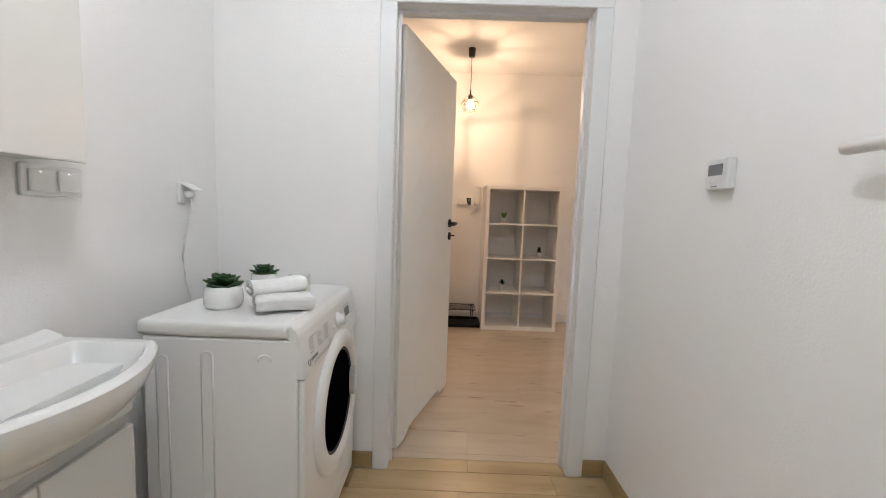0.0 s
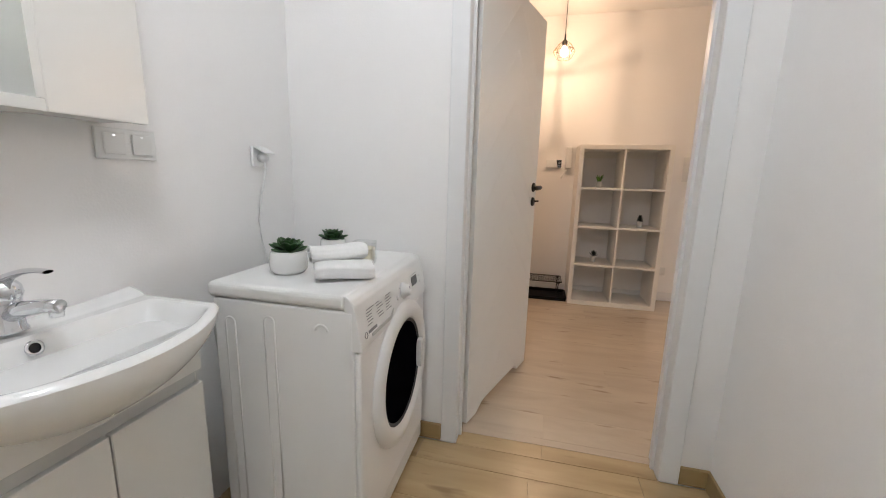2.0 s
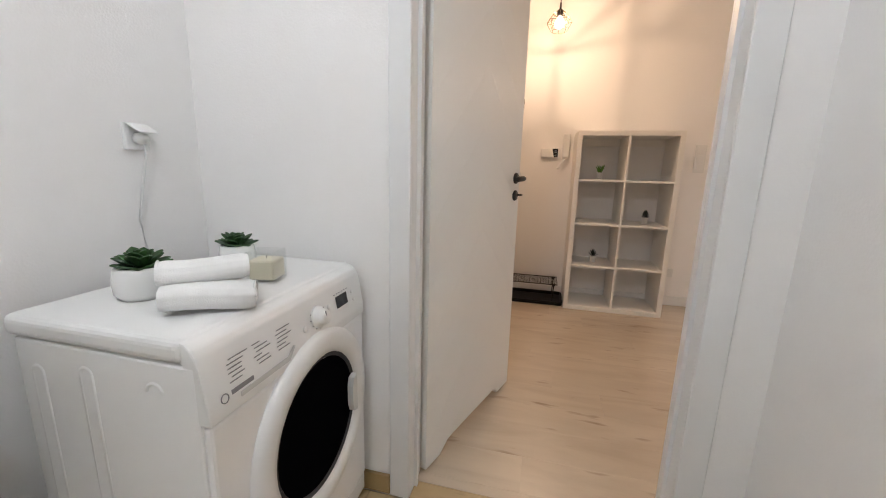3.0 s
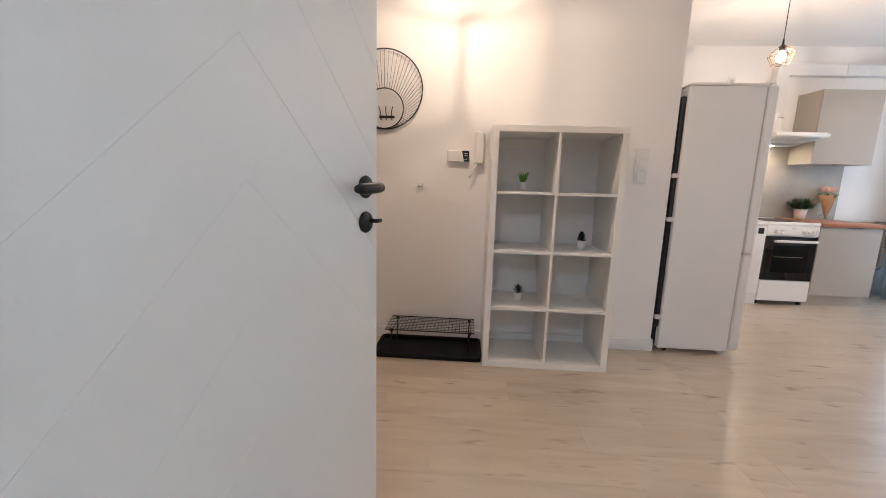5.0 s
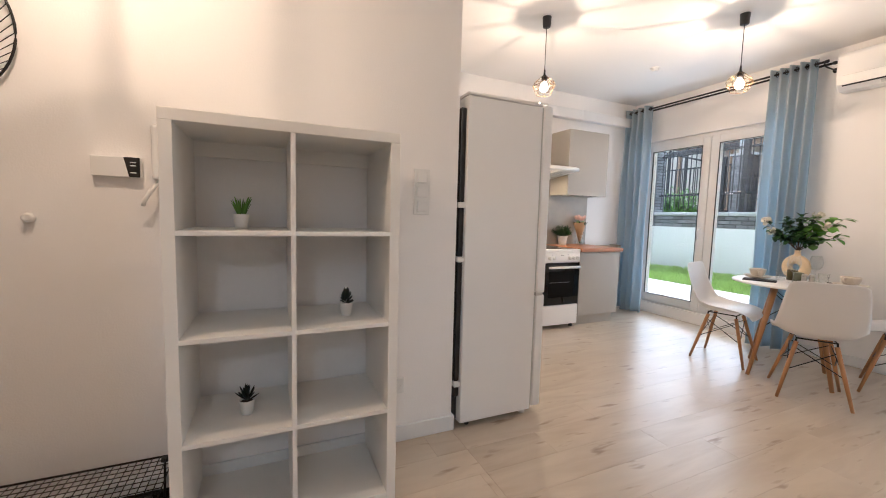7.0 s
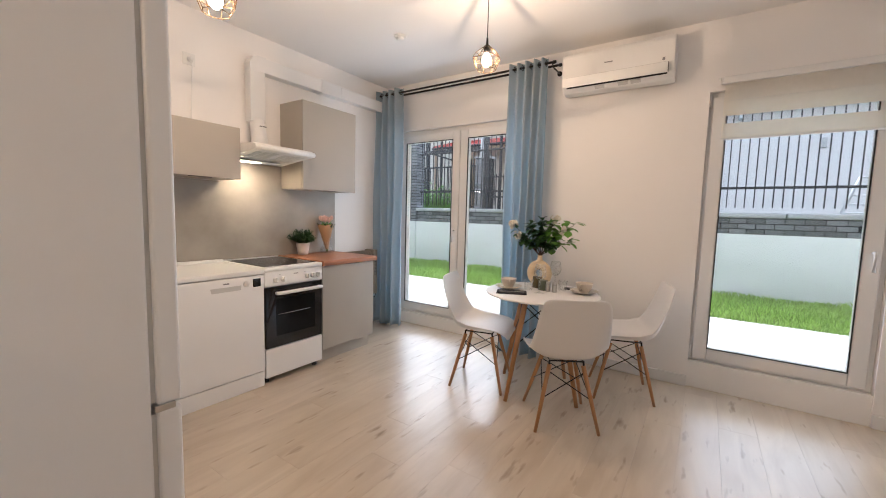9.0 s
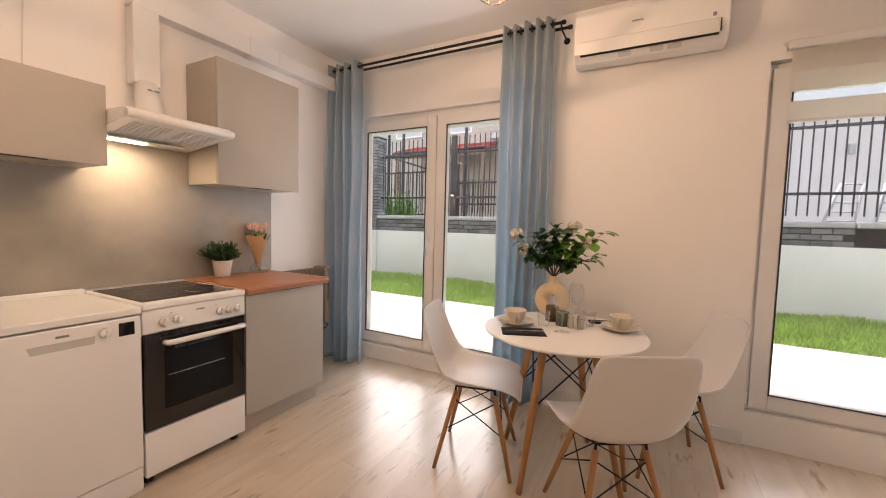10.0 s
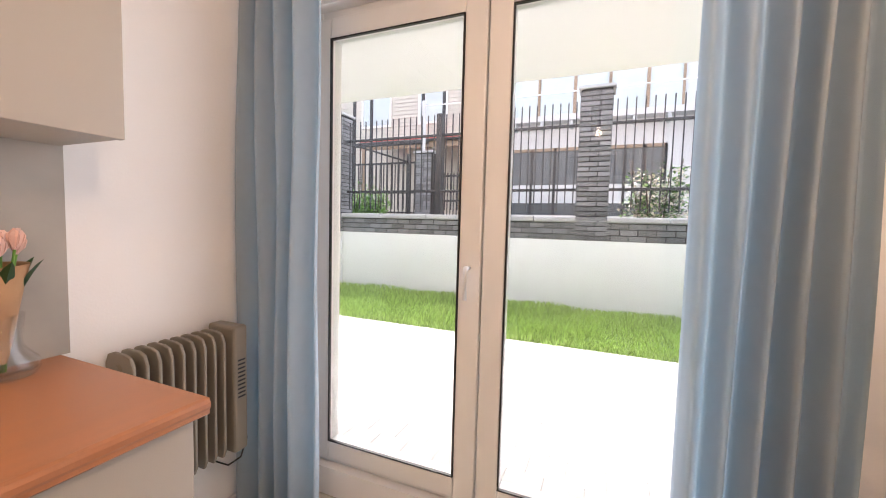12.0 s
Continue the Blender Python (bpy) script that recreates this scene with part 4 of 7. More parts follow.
rail = thing("towel_rail", "white tubular towel rail on the bathroom wall", "towel rail", pose(BX1, 0.705, 1.332))
part("bar", tube(bmesh.new(), [(-0.055, 0.0, 0), (-0.055, -0.25, 0), (-0.055, -0.55, 0)], 0.0125, 14), "trim", rail)
part("bar_end", lathe(bmesh.new(), [(0.0125, 0), (0.011, 0.006), (0.006, 0.010), (0, 0.011)], 16), "trim", rail, "", pose(-0.055, 0.0, 0, -90))
for y in (-0.1, -0.5):
    part("bracket", rod((0, y, 0), (-0.055, y, 0), 0.008, 10), "trim", rail)

# ---- hall things ----
def cube_shelf():
    X0, X1, Y0, Y1, H = 0.257, 1.030, 3.925, 4.316, 1.484
    s = thing("cube_shelf", "white melamine cube shelf with eight open compartments", "shelf", pose(X0, Y0, 0))
    W, D, t = X1 - X0, Y1 - Y0, 0.038
    for x in (0, W - t):
        part("side_panel", boxes((x, 0, 0, x + t, D, H - t), bevel=0.0012), "melamine", s)
    part("top_panel", boxes((0, 0, H - t, W, D, H), bevel=0.0012), "melamine", s)
    part("bottom_panel", boxes((t, 0, 0, W - t, D, t), bevel=0.0012), "melamine", s)
    cell = (H - 2 * t - 3 * 0.016) / 4
    m = W / 2
    part("middle_upright", boxes((m - 0.008, 0.002, t, m + 0.008, D - 0.006, H - t)), "melamine", s)
    for k in range(1, 4):
        z = t + k * cell + (k - 1) * 0.016
        for a, b in ((t, m - 0.008), (m + 0.008, W - t)):
            part("shelf_board", boxes((a, 0.002, z, b, D - 0.006, z + 0.016)), "melamine", s)
    for a, b in ((t, m - 0.008), (m + 0.008, W - t)):
        part("back_rail", boxes((a, D - 0.018, H - t - 0.06, b, D - 0.004, H - t)), "melamine", s, "narrow stiffening rail")
    return s, [t + k * (cell + 0.016) for k in range(4)]
shelf, LEVEL = cube_shelf()

def mini_plant(label, m, kind):
    t = thing("mini_plant", label, "potted plant", m, group="mini plants on the shelf")
    part("pot", lathe(bmesh.new(), [(0, 0), (0.021, 0), (0.0235, 0.02), (0.0275, 0.052), (0.0285, 0.056), (0.026, 0.056), (0.0235, 0.047), (0, 0.047)], 24), "pot", t, "small matt white pot")
    part("soil", lathe(bmesh.new(), [(0, 0.049), (0.024, 0.048)], 14), "soil", t)
    bm = bmesh.new()
    rng = random.Random(len(kind))
    if kind == "grass":
        for k in range(46):
            a, e = rng.uniform(0, math.tau), radians(rng.uniform(72, 89))
            leaf(bm, (0.012 * math.cos(a), 0.012 * math.sin(a), 0.048), (math.cos(a) * math.cos(e), math.sin(a) * math.cos(e), math.sin(e)), (0, 0, 1), rng.uniform(0.045, 0.078), 0.0045, 0.12, 0.2)
        mat = "leaf_light"
    elif kind == "spiky":
        for k in range(18):
            a, e = k * 2.4, radians(15 + k * 4.0)
            leaf(bm, (0.004 * math.cos(a), 0.004 * math.sin(a), 0.052 + 0.001 * k), (math.cos(a) * math.cos(e), math.sin(a) * math.cos(e), math.sin(e)), (0, 0, 1), 0.042 + 0.002 * (k % 5), 0.011, -0.25, 0.5)
        mat = "leaf_black"
    else:
        for k in range(40):
            a, z = k * 2.4, 0.052 + 0.0011 * k
            e = radians(10 + k * 1.8)
            leaf(bm, (0.008 * math.cos(a), 0.008 * math.sin(a), z), (math.cos(a) * math.cos(e), math.sin(a) * math.cos(e), math.sin(e)), (0, 0, 1), 0.024, 0.012, -0.2, 0.5)
        mat = "leaf_black"
    lv = part("leaves", bm, mat, t)
    sm = lv.modifiers.new("thick", "SOLIDIFY")
    sm.thickness = 0.0015
mini_plant("little grassy green plant in a white pot", pose(0.470, 4.12, LEVEL[3]), "grass")
mini_plant("little rounded dark succulent in a white pot", pose(0.856, 4.09, LEVEL[2]), "rosettes")
mini_plant("little spiky dark succulent in a white pot", pose(0.480, 4.09, LEVEL[1]), "spiky")

# round wire mirror
wm_ = thing("wire_mirror", "round mirror in a large black wire frame", "mirror", pose(-0.458, YH - 0.012, 1.748))
R = 0.256
def circle(r, cx, cz, y, n=64):
    return [(cx + r * math.cos(k * math.tau / n), y, cz + r * math.sin(k * math.tau / n)) for k in range(n)]
part("outer_ring", tube(bmesh.new(), circle(R, 0, 0, -0.012), 0.0042, 8, closed=True), "black", wm_)
cz, r2 = -0.122, 0.130
part("inner_ring", tube(bmesh.new(), circle(r2, 0, cz, -0.016), 0.0040, 8, closed=True), "black", wm_)
part("mirror_disc", prism(bmesh.new(), [(r2 * math.cos(k * math.tau / 64), cz + r2 * math.sin(k * math.tau / 64)) for k in range(64)], "y", -0.016, -0.010), "mirror", wm_, "silvered mirror disc")
for k in range(52):
    a = k * math.tau / 52
    o = Vector((R * math.cos(a), -0.012, R * math.sin(a)))
    i = Vector((r2 * math.cos(a), -0.014, cz + r2 * math.sin(a)))
    if (o - i).length > 0.006:
        part("wire_spoke", rod(o, i, 0.0015, 5), "black", wm_)

ctl = thing("wall_control_panel", "white wall control panel with a black slanted display", "control panel", pose(0.05, YH, 1.325))
part("housing", boxes((-0.074, -0.028, -0.037, 0.074, 0, 0.037), bevel=0.003, seg=2), "plastic", ctl)
part("display", prism(bmesh.new(), [(0.024, 0.0365), (0.0735, 0.0365), (0.0735, -0.0365), (0.040, -0.0365)], "y", -0.0295, -0.0275), "black_glass", ctl)
for z in (0.018, 0.006, -0.020):
    part("digit_bar", boxes((0.044, -0.0303, z - 0.002, 0.062, -0.0296, z + 0.002)), "plastic_grey", ctl)

ph = thing("intercom_handset", "white wall intercom handset hanging on its cradle", "intercom", pose(0.192, YH, 1.385))
part("cradle", boxes((-0.034, -0.018, -0.10, 0.036, 0, 0.09), bevel=0.006, seg=2), "plastic", ph)
part("handset", boxes((-0.030, -0.052, -0.105, 0.030, -0.018, 0.105), bevel=0.012, seg=3), "plastic", ph)
part("cord", tube(bmesh.new(), [(-0.005, -0.02, -0.10), (-0.03, -0.045, -0.14), (-0.055, -0.05, -0.185), (-0.06, -0.04, -0.20)], 0.008, 8), "plastic", ph)

kn = thing("door_stop_knob", "small white round door stop on the wall", "door stop", pose(-0.205, YH, 1.13, 90, 0, 0))
part("knob", lathe(bmesh.new(), [(0.017, 0), (0.018, 0.008), (0.015, 0.026), (0.008, 0.023), (0, 0.024)], 20), "plastic", kn)
switch_plate("light_switch", "triple white light switch beside the shelf", pose(1.269, YH, 1.292), 3, False, w=0.084)
so = thing("wall_socket", "white round wall socket low on the wall", "socket", pose(1.153, YH, 0.300))
part("plate", boxes((-0.04, -0.010, -0.04, 0.04, 0, 0.04), bevel=0.004, seg=2), "plastic", so)
part("well", lathe(bmesh.new(), [(0.021, 0.0105), (0.020, 0.002), (0, 0.002)], 24), "plastic_grey", so, "", pose(0, 0, 0, 90, 0, 0))
for x in (-0.009, 0.009):
    part("pin_hole", rod((x, -0.0045, 0), (x, -0.002, 0), 0.0028, 8), "black_plastic", so)

# boot tray and shoe rack
tr = thing("boot_tray", "shallow black boot tray on the floor", "tray", pose(0, 0, 0))
bm = bmesh.new()
X0, X1, Y0, Y1 = -0.458, 0.252, 3.968, 4.294
box(bm, X0 + 0.01, Y0 + 0.01, 0.0, X1 - 0.01, Y1 - 0.01, 0.006)
part("base", bm, "tray", tr)
part("rim", tube(bmesh.new(), [(X0, Y0 + 0.03, 0.026), (X0 + 0.008, Y0 + 0.008, 0.026), (X0 + 0.03, Y0, 0.026), (X1 - 0.03, Y0, 0.026), (X1 - 0.008, Y0 + 0.008, 0.026), (X1, Y0 + 0.03, 0.026), (X1, Y1 - 0.03, 0.026), (X1 - 0.008, Y1 - 0.008, 0.026), (X1 - 0.03, Y1, 0.026), (X0 + 0.03, Y1, 0.026), (X0 + 0.008, Y1 - 0.008, 0.026), (X0, Y1 - 0.03, 0.026)], 0.007, 8, closed=True), "tray", tr)
for a in ((X0 + 0.002, Y0 + 0.012, X0 + 0.012, Y1 - 0.012), (X1 - 0.012, Y0 + 0.012, X1 - 0.002, Y1 - 0.012), (X0 + 0.012, Y0 + 0.002, X1 - 0.012, Y0 + 0.012), (X0 + 0.012, Y1 - 0.012, X1 - 0.012, Y1 - 0.002)):
    part("side_wall", boxes((a[0], a[1], 0.0, a[2], a[3], 0.028)), "tray", tr)

rk = thing("shoe_rack", "low black wire mesh shoe rack against the wall", "shoe rack")
X0, X1, Y0, Y1, Z = -0.386, 0.203, 4.015, 4.285, 0.176
part("frame", tube(bmesh.new(), [(X0, Y0, Z), (X1, Y0, Z), (X1, Y1, Z), (X0, Y1, Z)], 0.0042, 8, closed=True), "black", rk)
for k in range(1, 9):
    part("mesh_wire", rod((X0, Y0 + k * (Y1 - Y0) / 9, Z), (X1, Y0 + k * (Y1 - Y0) / 9, Z), 0.0018, 5), "black", rk)
for k in range(1, 24):
    part("mesh_wire", rod((X0 + k * (X1 - X0) / 24, Y0, Z), (X0 + k * (X1 - X0) / 24, Y1, Z), 0.0018, 5), "black", rk)
for x in (X0 + 0.04, X1 - 0.03):
    for y in (Y0 + 0.012, Y1 - 0.012):
        part("leg", tube(bmesh.new(), [(x, y, Z), (x - 0.003, y, 0.08), (x - 0.006, y, 0.009)], 0.0045, 8), "black", rk)
        part("clip", boxes((x - 0.012, y - 0.010, Z - 0.016, x + 0.012, y + 0.010, Z + 0.004), bevel=0.003), "black_plastic", rk)

# coat hooks on the wall opposite, caught by the mirror
ch = thing("coat_hook_rail", "black metal coat hook rail on the hall wall", "coat rack", pose(-0.965, DY1, 1.97))
part("rail", boxes((-0.10, 0, -0.015, 0.10, 0.012, 0.015), bevel=0.003), "black", ch)
for k in range(3):
    x = -0.07 + 0.07 * k
    part("hook", tube(bmesh.new(), [(x, 0.012, 0), (x, 0.045, 0.01), (x + 0.004 * (k - 1), 0.075, 0.06), (x + 0.02 * (k - 1), 0.085, 0.115)], 0.006, 8), "black", ch)
    part("lower_hook", tube(bmesh.new(), [(x, 0.012, -0.01), (x, 0.03, -0.04), (x, 0.05, -0.045), (x, 0.058, -0.025)], 0.005, 8), "black", ch)

# ---- pendant lamps ----
def pendant(p, label):
    x, y, z = p
    t = thing("pendant_lamp", label, "lamp", pose(x, y, CEIL), group="pendant lamps")
    d = z - CEIL
    part("canopy", lathe(bmesh.new(), [(0, -0.075), (0.026, -0.075), (0.029, -0.07), (0.033, -0.004), (0.033, 0)], 28), "black_plastic", t, "black tapered ceiling canopy")
    part("cable", rod((0, 0, -0.07), (0, 0, d + 0.11), 0.0028, 8), "black", t)
    part("socket", lathe(bmesh.new(), [(0, d + 0.035), (0.019, d + 0.036), (0.021, d + 0.075), (0.008, d + 0.085), (0.006, d + 0.125), (0, d + 0.126)], 20), "black", t, "black lamp socket")
    n = 8
    def ring(r, zz, off=0.0, lift=0.0):
        return [Vector((r * math.cos((k + off) * math.tau / n), r * math.sin((k + off) * math.tau / n), d + zz + lift * (k % 2))) for k in range(n)]
    top, upper, wide, low = ring(0.024, 0.070), ring(0.070, 0.024, 0.0, 0.012), ring(0.086, -0.006, 0.0, 0.014), ring(0.056, -0.060)
    for k in range(n):
        q = (k + 1) % n
        for a, b in ((top[k], top[q]), (low[k], low[q]), (wide[k], wide[q]), (upper[k], wide[q]), (top[k], upper[k]), (upper[k], wide[k]), (wide[k], low[k])):
            part("cage_wire", rod(a, b, 0.0019, 6), "bronze", t)
    bulb = part("bulb", lathe(bmesh.new(), [(0.013, 0.036), (0.016, 0.026), (0.028, 0.004), (0.030, -0.012), (0.026, -0.030), (0.012, -0.042), (0, -0.044)], 24, (0, 0, d)), "bulb_glass", t, "warm glowing filament bulb")
    bulb.visible_shadow = False
    return t
for p, l in zip(PENDANTS, ("lit pendant lamp with a bronze wire cage in the hall", "lit pendant lamp with a bronze wire cage before the kitchen", "lit pendant lamp with a bronze wire cage by the dining table")):
    pendant(p, l)
det = thing("smoke_detector", "small round white detector on the ceiling", "detector", pose(4.10, 5.28, CEIL))
part("base", lathe(bmesh.new(), [(0, -0.012), (0.046, -0.012), (0.05, -0.006), (0.05, 0)], 28), "plastic", det)
part("cap", lathe(bmesh.new(), [(0, -0.03), (0.026, -0.03), (0.032, -0.024), (0.032, -0.012)], 28), "plastic", det)

# ---- kitchen ----
def fridge():
    X0, X1, Y0, Y1 = 1.515, 1.985, 4.30, 4.86
    H = 1.82
    f = thing("fridge_freezer", "tall white fridge freezer seen from its side", "fridge")
    part("body", boxes((X0, Y0, 0.03, X1, Y1, H - 0.018), bevel=0.006, seg=2), "enamel", f)
    part("top_cover", boxes((X0 - 0.004, Y0 - 0.004, H - 0.017, X1 + 0.004, Y1 + 0.004, H), bevel=0.005, seg=2), "plastic", f)
    for z0, z1 in ((0.045, 0.725), (0.737, H - 0.01)):
        d = part("door", boxes((X1 + 0.012, Y0 - 0.003, z0, X1 + 0.072, Y1 + 0.003, z1), bevel=0.010, seg=3), "enamel", f)
        part("door_gasket", boxes((X1, Y0 + 0.008, z0 + 0.01, X1 + 0.012, Y1 - 0.008, z1 - 0.01)), "plastic_grey", d, "grey door gasket")
    part("middle_hinge", boxes((X1 + 0.005, Y0 - 0.006, 0.722, X1 + 0.055, Y0 + 0.02, 0.740), bevel=0.002), "steel", f)
    part("top_hinge", boxes((X1 - 0.01, Y0 + 0.01, H, X1 + 0.05, Y0 + 0.05, H + 0.010), bevel=0.003), "plastic", f)
    # added black panel: its colour gives the deep shade between fridge and wall
    part("gap_shade_panel", boxes((X0 - 0.030, Y0 + 0.022, 0.18, X0 - 0.001, Y1 - 0.02, 1.74), bevel=0.003), "black_plastic", f, "black panel for the shade in the gap behind the fridge")
    part("compressor_housing", boxes((X0 - 0.045, Y0 + 0.05, 0.04, X0, Y1 - 0.05, 0.17)), "black_plastic", f)
    for k in range(26):
        z = 0.24 + k * 0.058
        part("condenser_tube", rod((X0 - 0.033, Y0 + 0.03, z), (X0 - 0.033, Y1 - 0.03, z), 0.0028, 6), "black", f)
    for k in range(3):
        part("condenser_wire", rod((X0 - 0.037, Y0 + 0.03 + k * 0.1, 0.22), (X0 - 0.037, Y0 + 0.03 + k * 0.1, 1.70), 0.002, 6), "black", f)
    for z in (0.24, 0.93, 1.22):
        part("wall_spacer", boxes((X0 - 0.038, Y0 + 0.005, z, X0 + 0.002, Y0 + 0.045, z + 0.03), bevel=0.004), "plastic", f, "white plastic spacer")
    for y in (Y0 + 0.04, Y1 - 0.04):
        part("front_foot", lathe(bmesh.new(), [(0.018, 0), (0.02, 0.006), (0.014, 0.03)], 14, (X1 - 0.03, y, 0)), "plastic", f)
        part("rear_roller", rod((X0 + 0.06, y - 0.012, 0.015), (X0 + 0.06, y + 0.012, 0.015), 0.015, 14), "black_plastic", f)
fridge()
oc = thing("overhead_cabinet", "stone grey cabinet hung on the wall above the fridge", "cabinet")
part("body", boxes((XE, 4.62, 1.90, XE + 0.09, 5.35, 2.12), bevel=0.002), "cabinet_side", oc)
part("door", boxes((XE + 0.09, 4.62, 1.90, XE + 0.108, 5.35, 2.12), bevel=0.002), "cabinet", oc)

YB = YK            # kitchen wall
YF = 5.69          # fronts of the base units

def drawer_unit(x0, x1):
    u = thing("drawer_cabinet", "stone grey base cabinet with drawers", "cabinet")
    part("body", boxes((x0, YF + 0.02, 0.12, x1, YB - 0.002, 0.82)), "cabinet_side", u)
    for z0, z1 in ((0.125, 0.545), (0.552, 0.702), (0.709, 0.815)):
        d = part("drawer_front", boxes((x0 + 0.002, YF, z0, x1 - 0.002, YF + 0.019, z1), bevel=0.0015), "cabinet", u)
        part("edge_pull", boxes((x1 - 0.16, YF - 0.010, z1 - 0.001, x1 - 0.02, YF + 0.012, z1 + 0.0035)), "black", d, "thin black edge pull")
    part("plinth", boxes((x0, YF + 0.06, 0.0, x1, YF + 0.076, 0.12)), "cabinet_side", u)
drawer_unit(1.94, 2.528)

def end_unit(x0, x1):
    u = thing("base_cabinet", "stone grey base cabinet with one door", "cabinet")
    part("body", boxes((x0, YF + 0.02, 0.12, x1, YB - 0.002, 0.822)), "cabinet_side", u)
    d = part("door", boxes((x0 + 0.002, YF, 0.118, x1 - 0.001, YF + 0.019, 0.818), bevel=0.0015), "cabinet", u)
    part("edge_pull", boxes((x0 + 0.26, YF - 0.012, 0.8185, x0 + 0.40, YF + 0.012, 0.8225)), "black", d, "thin black edge pull")
    part("plinth", boxes((x0, YF + 0.06, 0.0, x1 - 0.01, YF + 0.076, 0.12)), "cabinet_side", u)
end_unit(3.652, 4.243)

def worktop(x0, x1, right):
    w = thing("worktop", "orange beech-effect kitchen worktop", "worktop")
    prof = [(YF - 0.028, 0.838), (YF - 0.032, 0.845), (YF - 0.032, 0.855), (YF - 0.027, 0.862), (YF - 0.018, 0.865), (YB - 0.001, 0.865), (YB - 0.001, 0.8245), (YF - 0.022, 0.8245), (YF - 0.028, 0.829)]
    part("board", prism(bmesh.new(), prof, "x", x0, x1 - 0.0015), "counter", w)
    part("edge_band", boxes((x1 - 0.0014, YF - 0.026, 0.827, x1, YB - 0.002, 0.8635)), "counter", w, "glued worktop edge band")
    return w
worktop(1.94, 2.534, False)
worktop(3.646, 4.262, True)
cb = thing("cutting_board", "orange wooden cutting board on the worktop", "cutting board")
part("board", boxes((2.22, 5.80, 0.865, 2.47, 6.12, 0.883), bevel=0.005, seg=2), "counter", cb)

def dishwasher(x0, x1):
    d = thing("dishwasher", "white freestanding dishwasher with a handle recess", "dishwasher")
    part("body", boxes((x0, YF + 0.012, 0.02, x1, YB - 0.03, 0.812)), "enamel", d)
    part("top", boxes((x0 - 0.001, YF - 0.014, 0.818, x1 + 0.001, YB - 0.025, 0.85), bevel=0.006, seg=2), "plastic", d)
    part("rear_lip", boxes((x0, YB - 0.05, 0.85, x1, YB - 0.026, 0.874), bevel=0.003), "plastic", d)
    f = part("door", boxes((x0 + 0.003, YF - 0.012, 0.115, x1 - 0.003, YF + 0.010, 0.812), bevel=0.005, seg=2), "enamel", d)
    part("kick_panel", boxes((x0 + 0.003, YF - 0.006, 0.0, x1 - 0.003, YF + 0.010, 0.11), bevel=0.003), "enamel", d)
    # flat grey plate on the door; the grip hollow's shade is its colour
    part("recess_shade_plate", prism(bmesh.new(), [(x0 + 0.235, 0.758), (x0 + 0.435, 0.758), (x0 + 0.432, 0.727), (x0 + 0.245, 0.727)], "y", YF - 0.0128, YF - 0.0105), "plastic_grey", f, "grey plate for the shade in the grip recess")
    part("badge", boxes((x0 + 0.315, YF - 0.0132, 0.775, x0 + 0.355, YF - 0.0118, 0.784)), "ink", f)
    part("display", boxes((x0 + 0.515, YF - 0.0135, 0.735, x0 + 0.572, YF - 0.0115, 0.792)), "black_glass", f, "small black display")
    k = part("dial", lathe(bmesh.new(), [(0, 0), (0.021, 0), (0.019, 0.016), (0, 0.017)], 24), "plastic", f, "white turning dial", pose(x0 + 0.468, YF - 0.012, 0.764, 90, 0, 0))
    part("grip", boxes((-0.004, -0.018, 0.016, 0.004, 0.018, 0.022), bevel=0.001), "plastic", k)
dishwasher(2.54, 3.14)

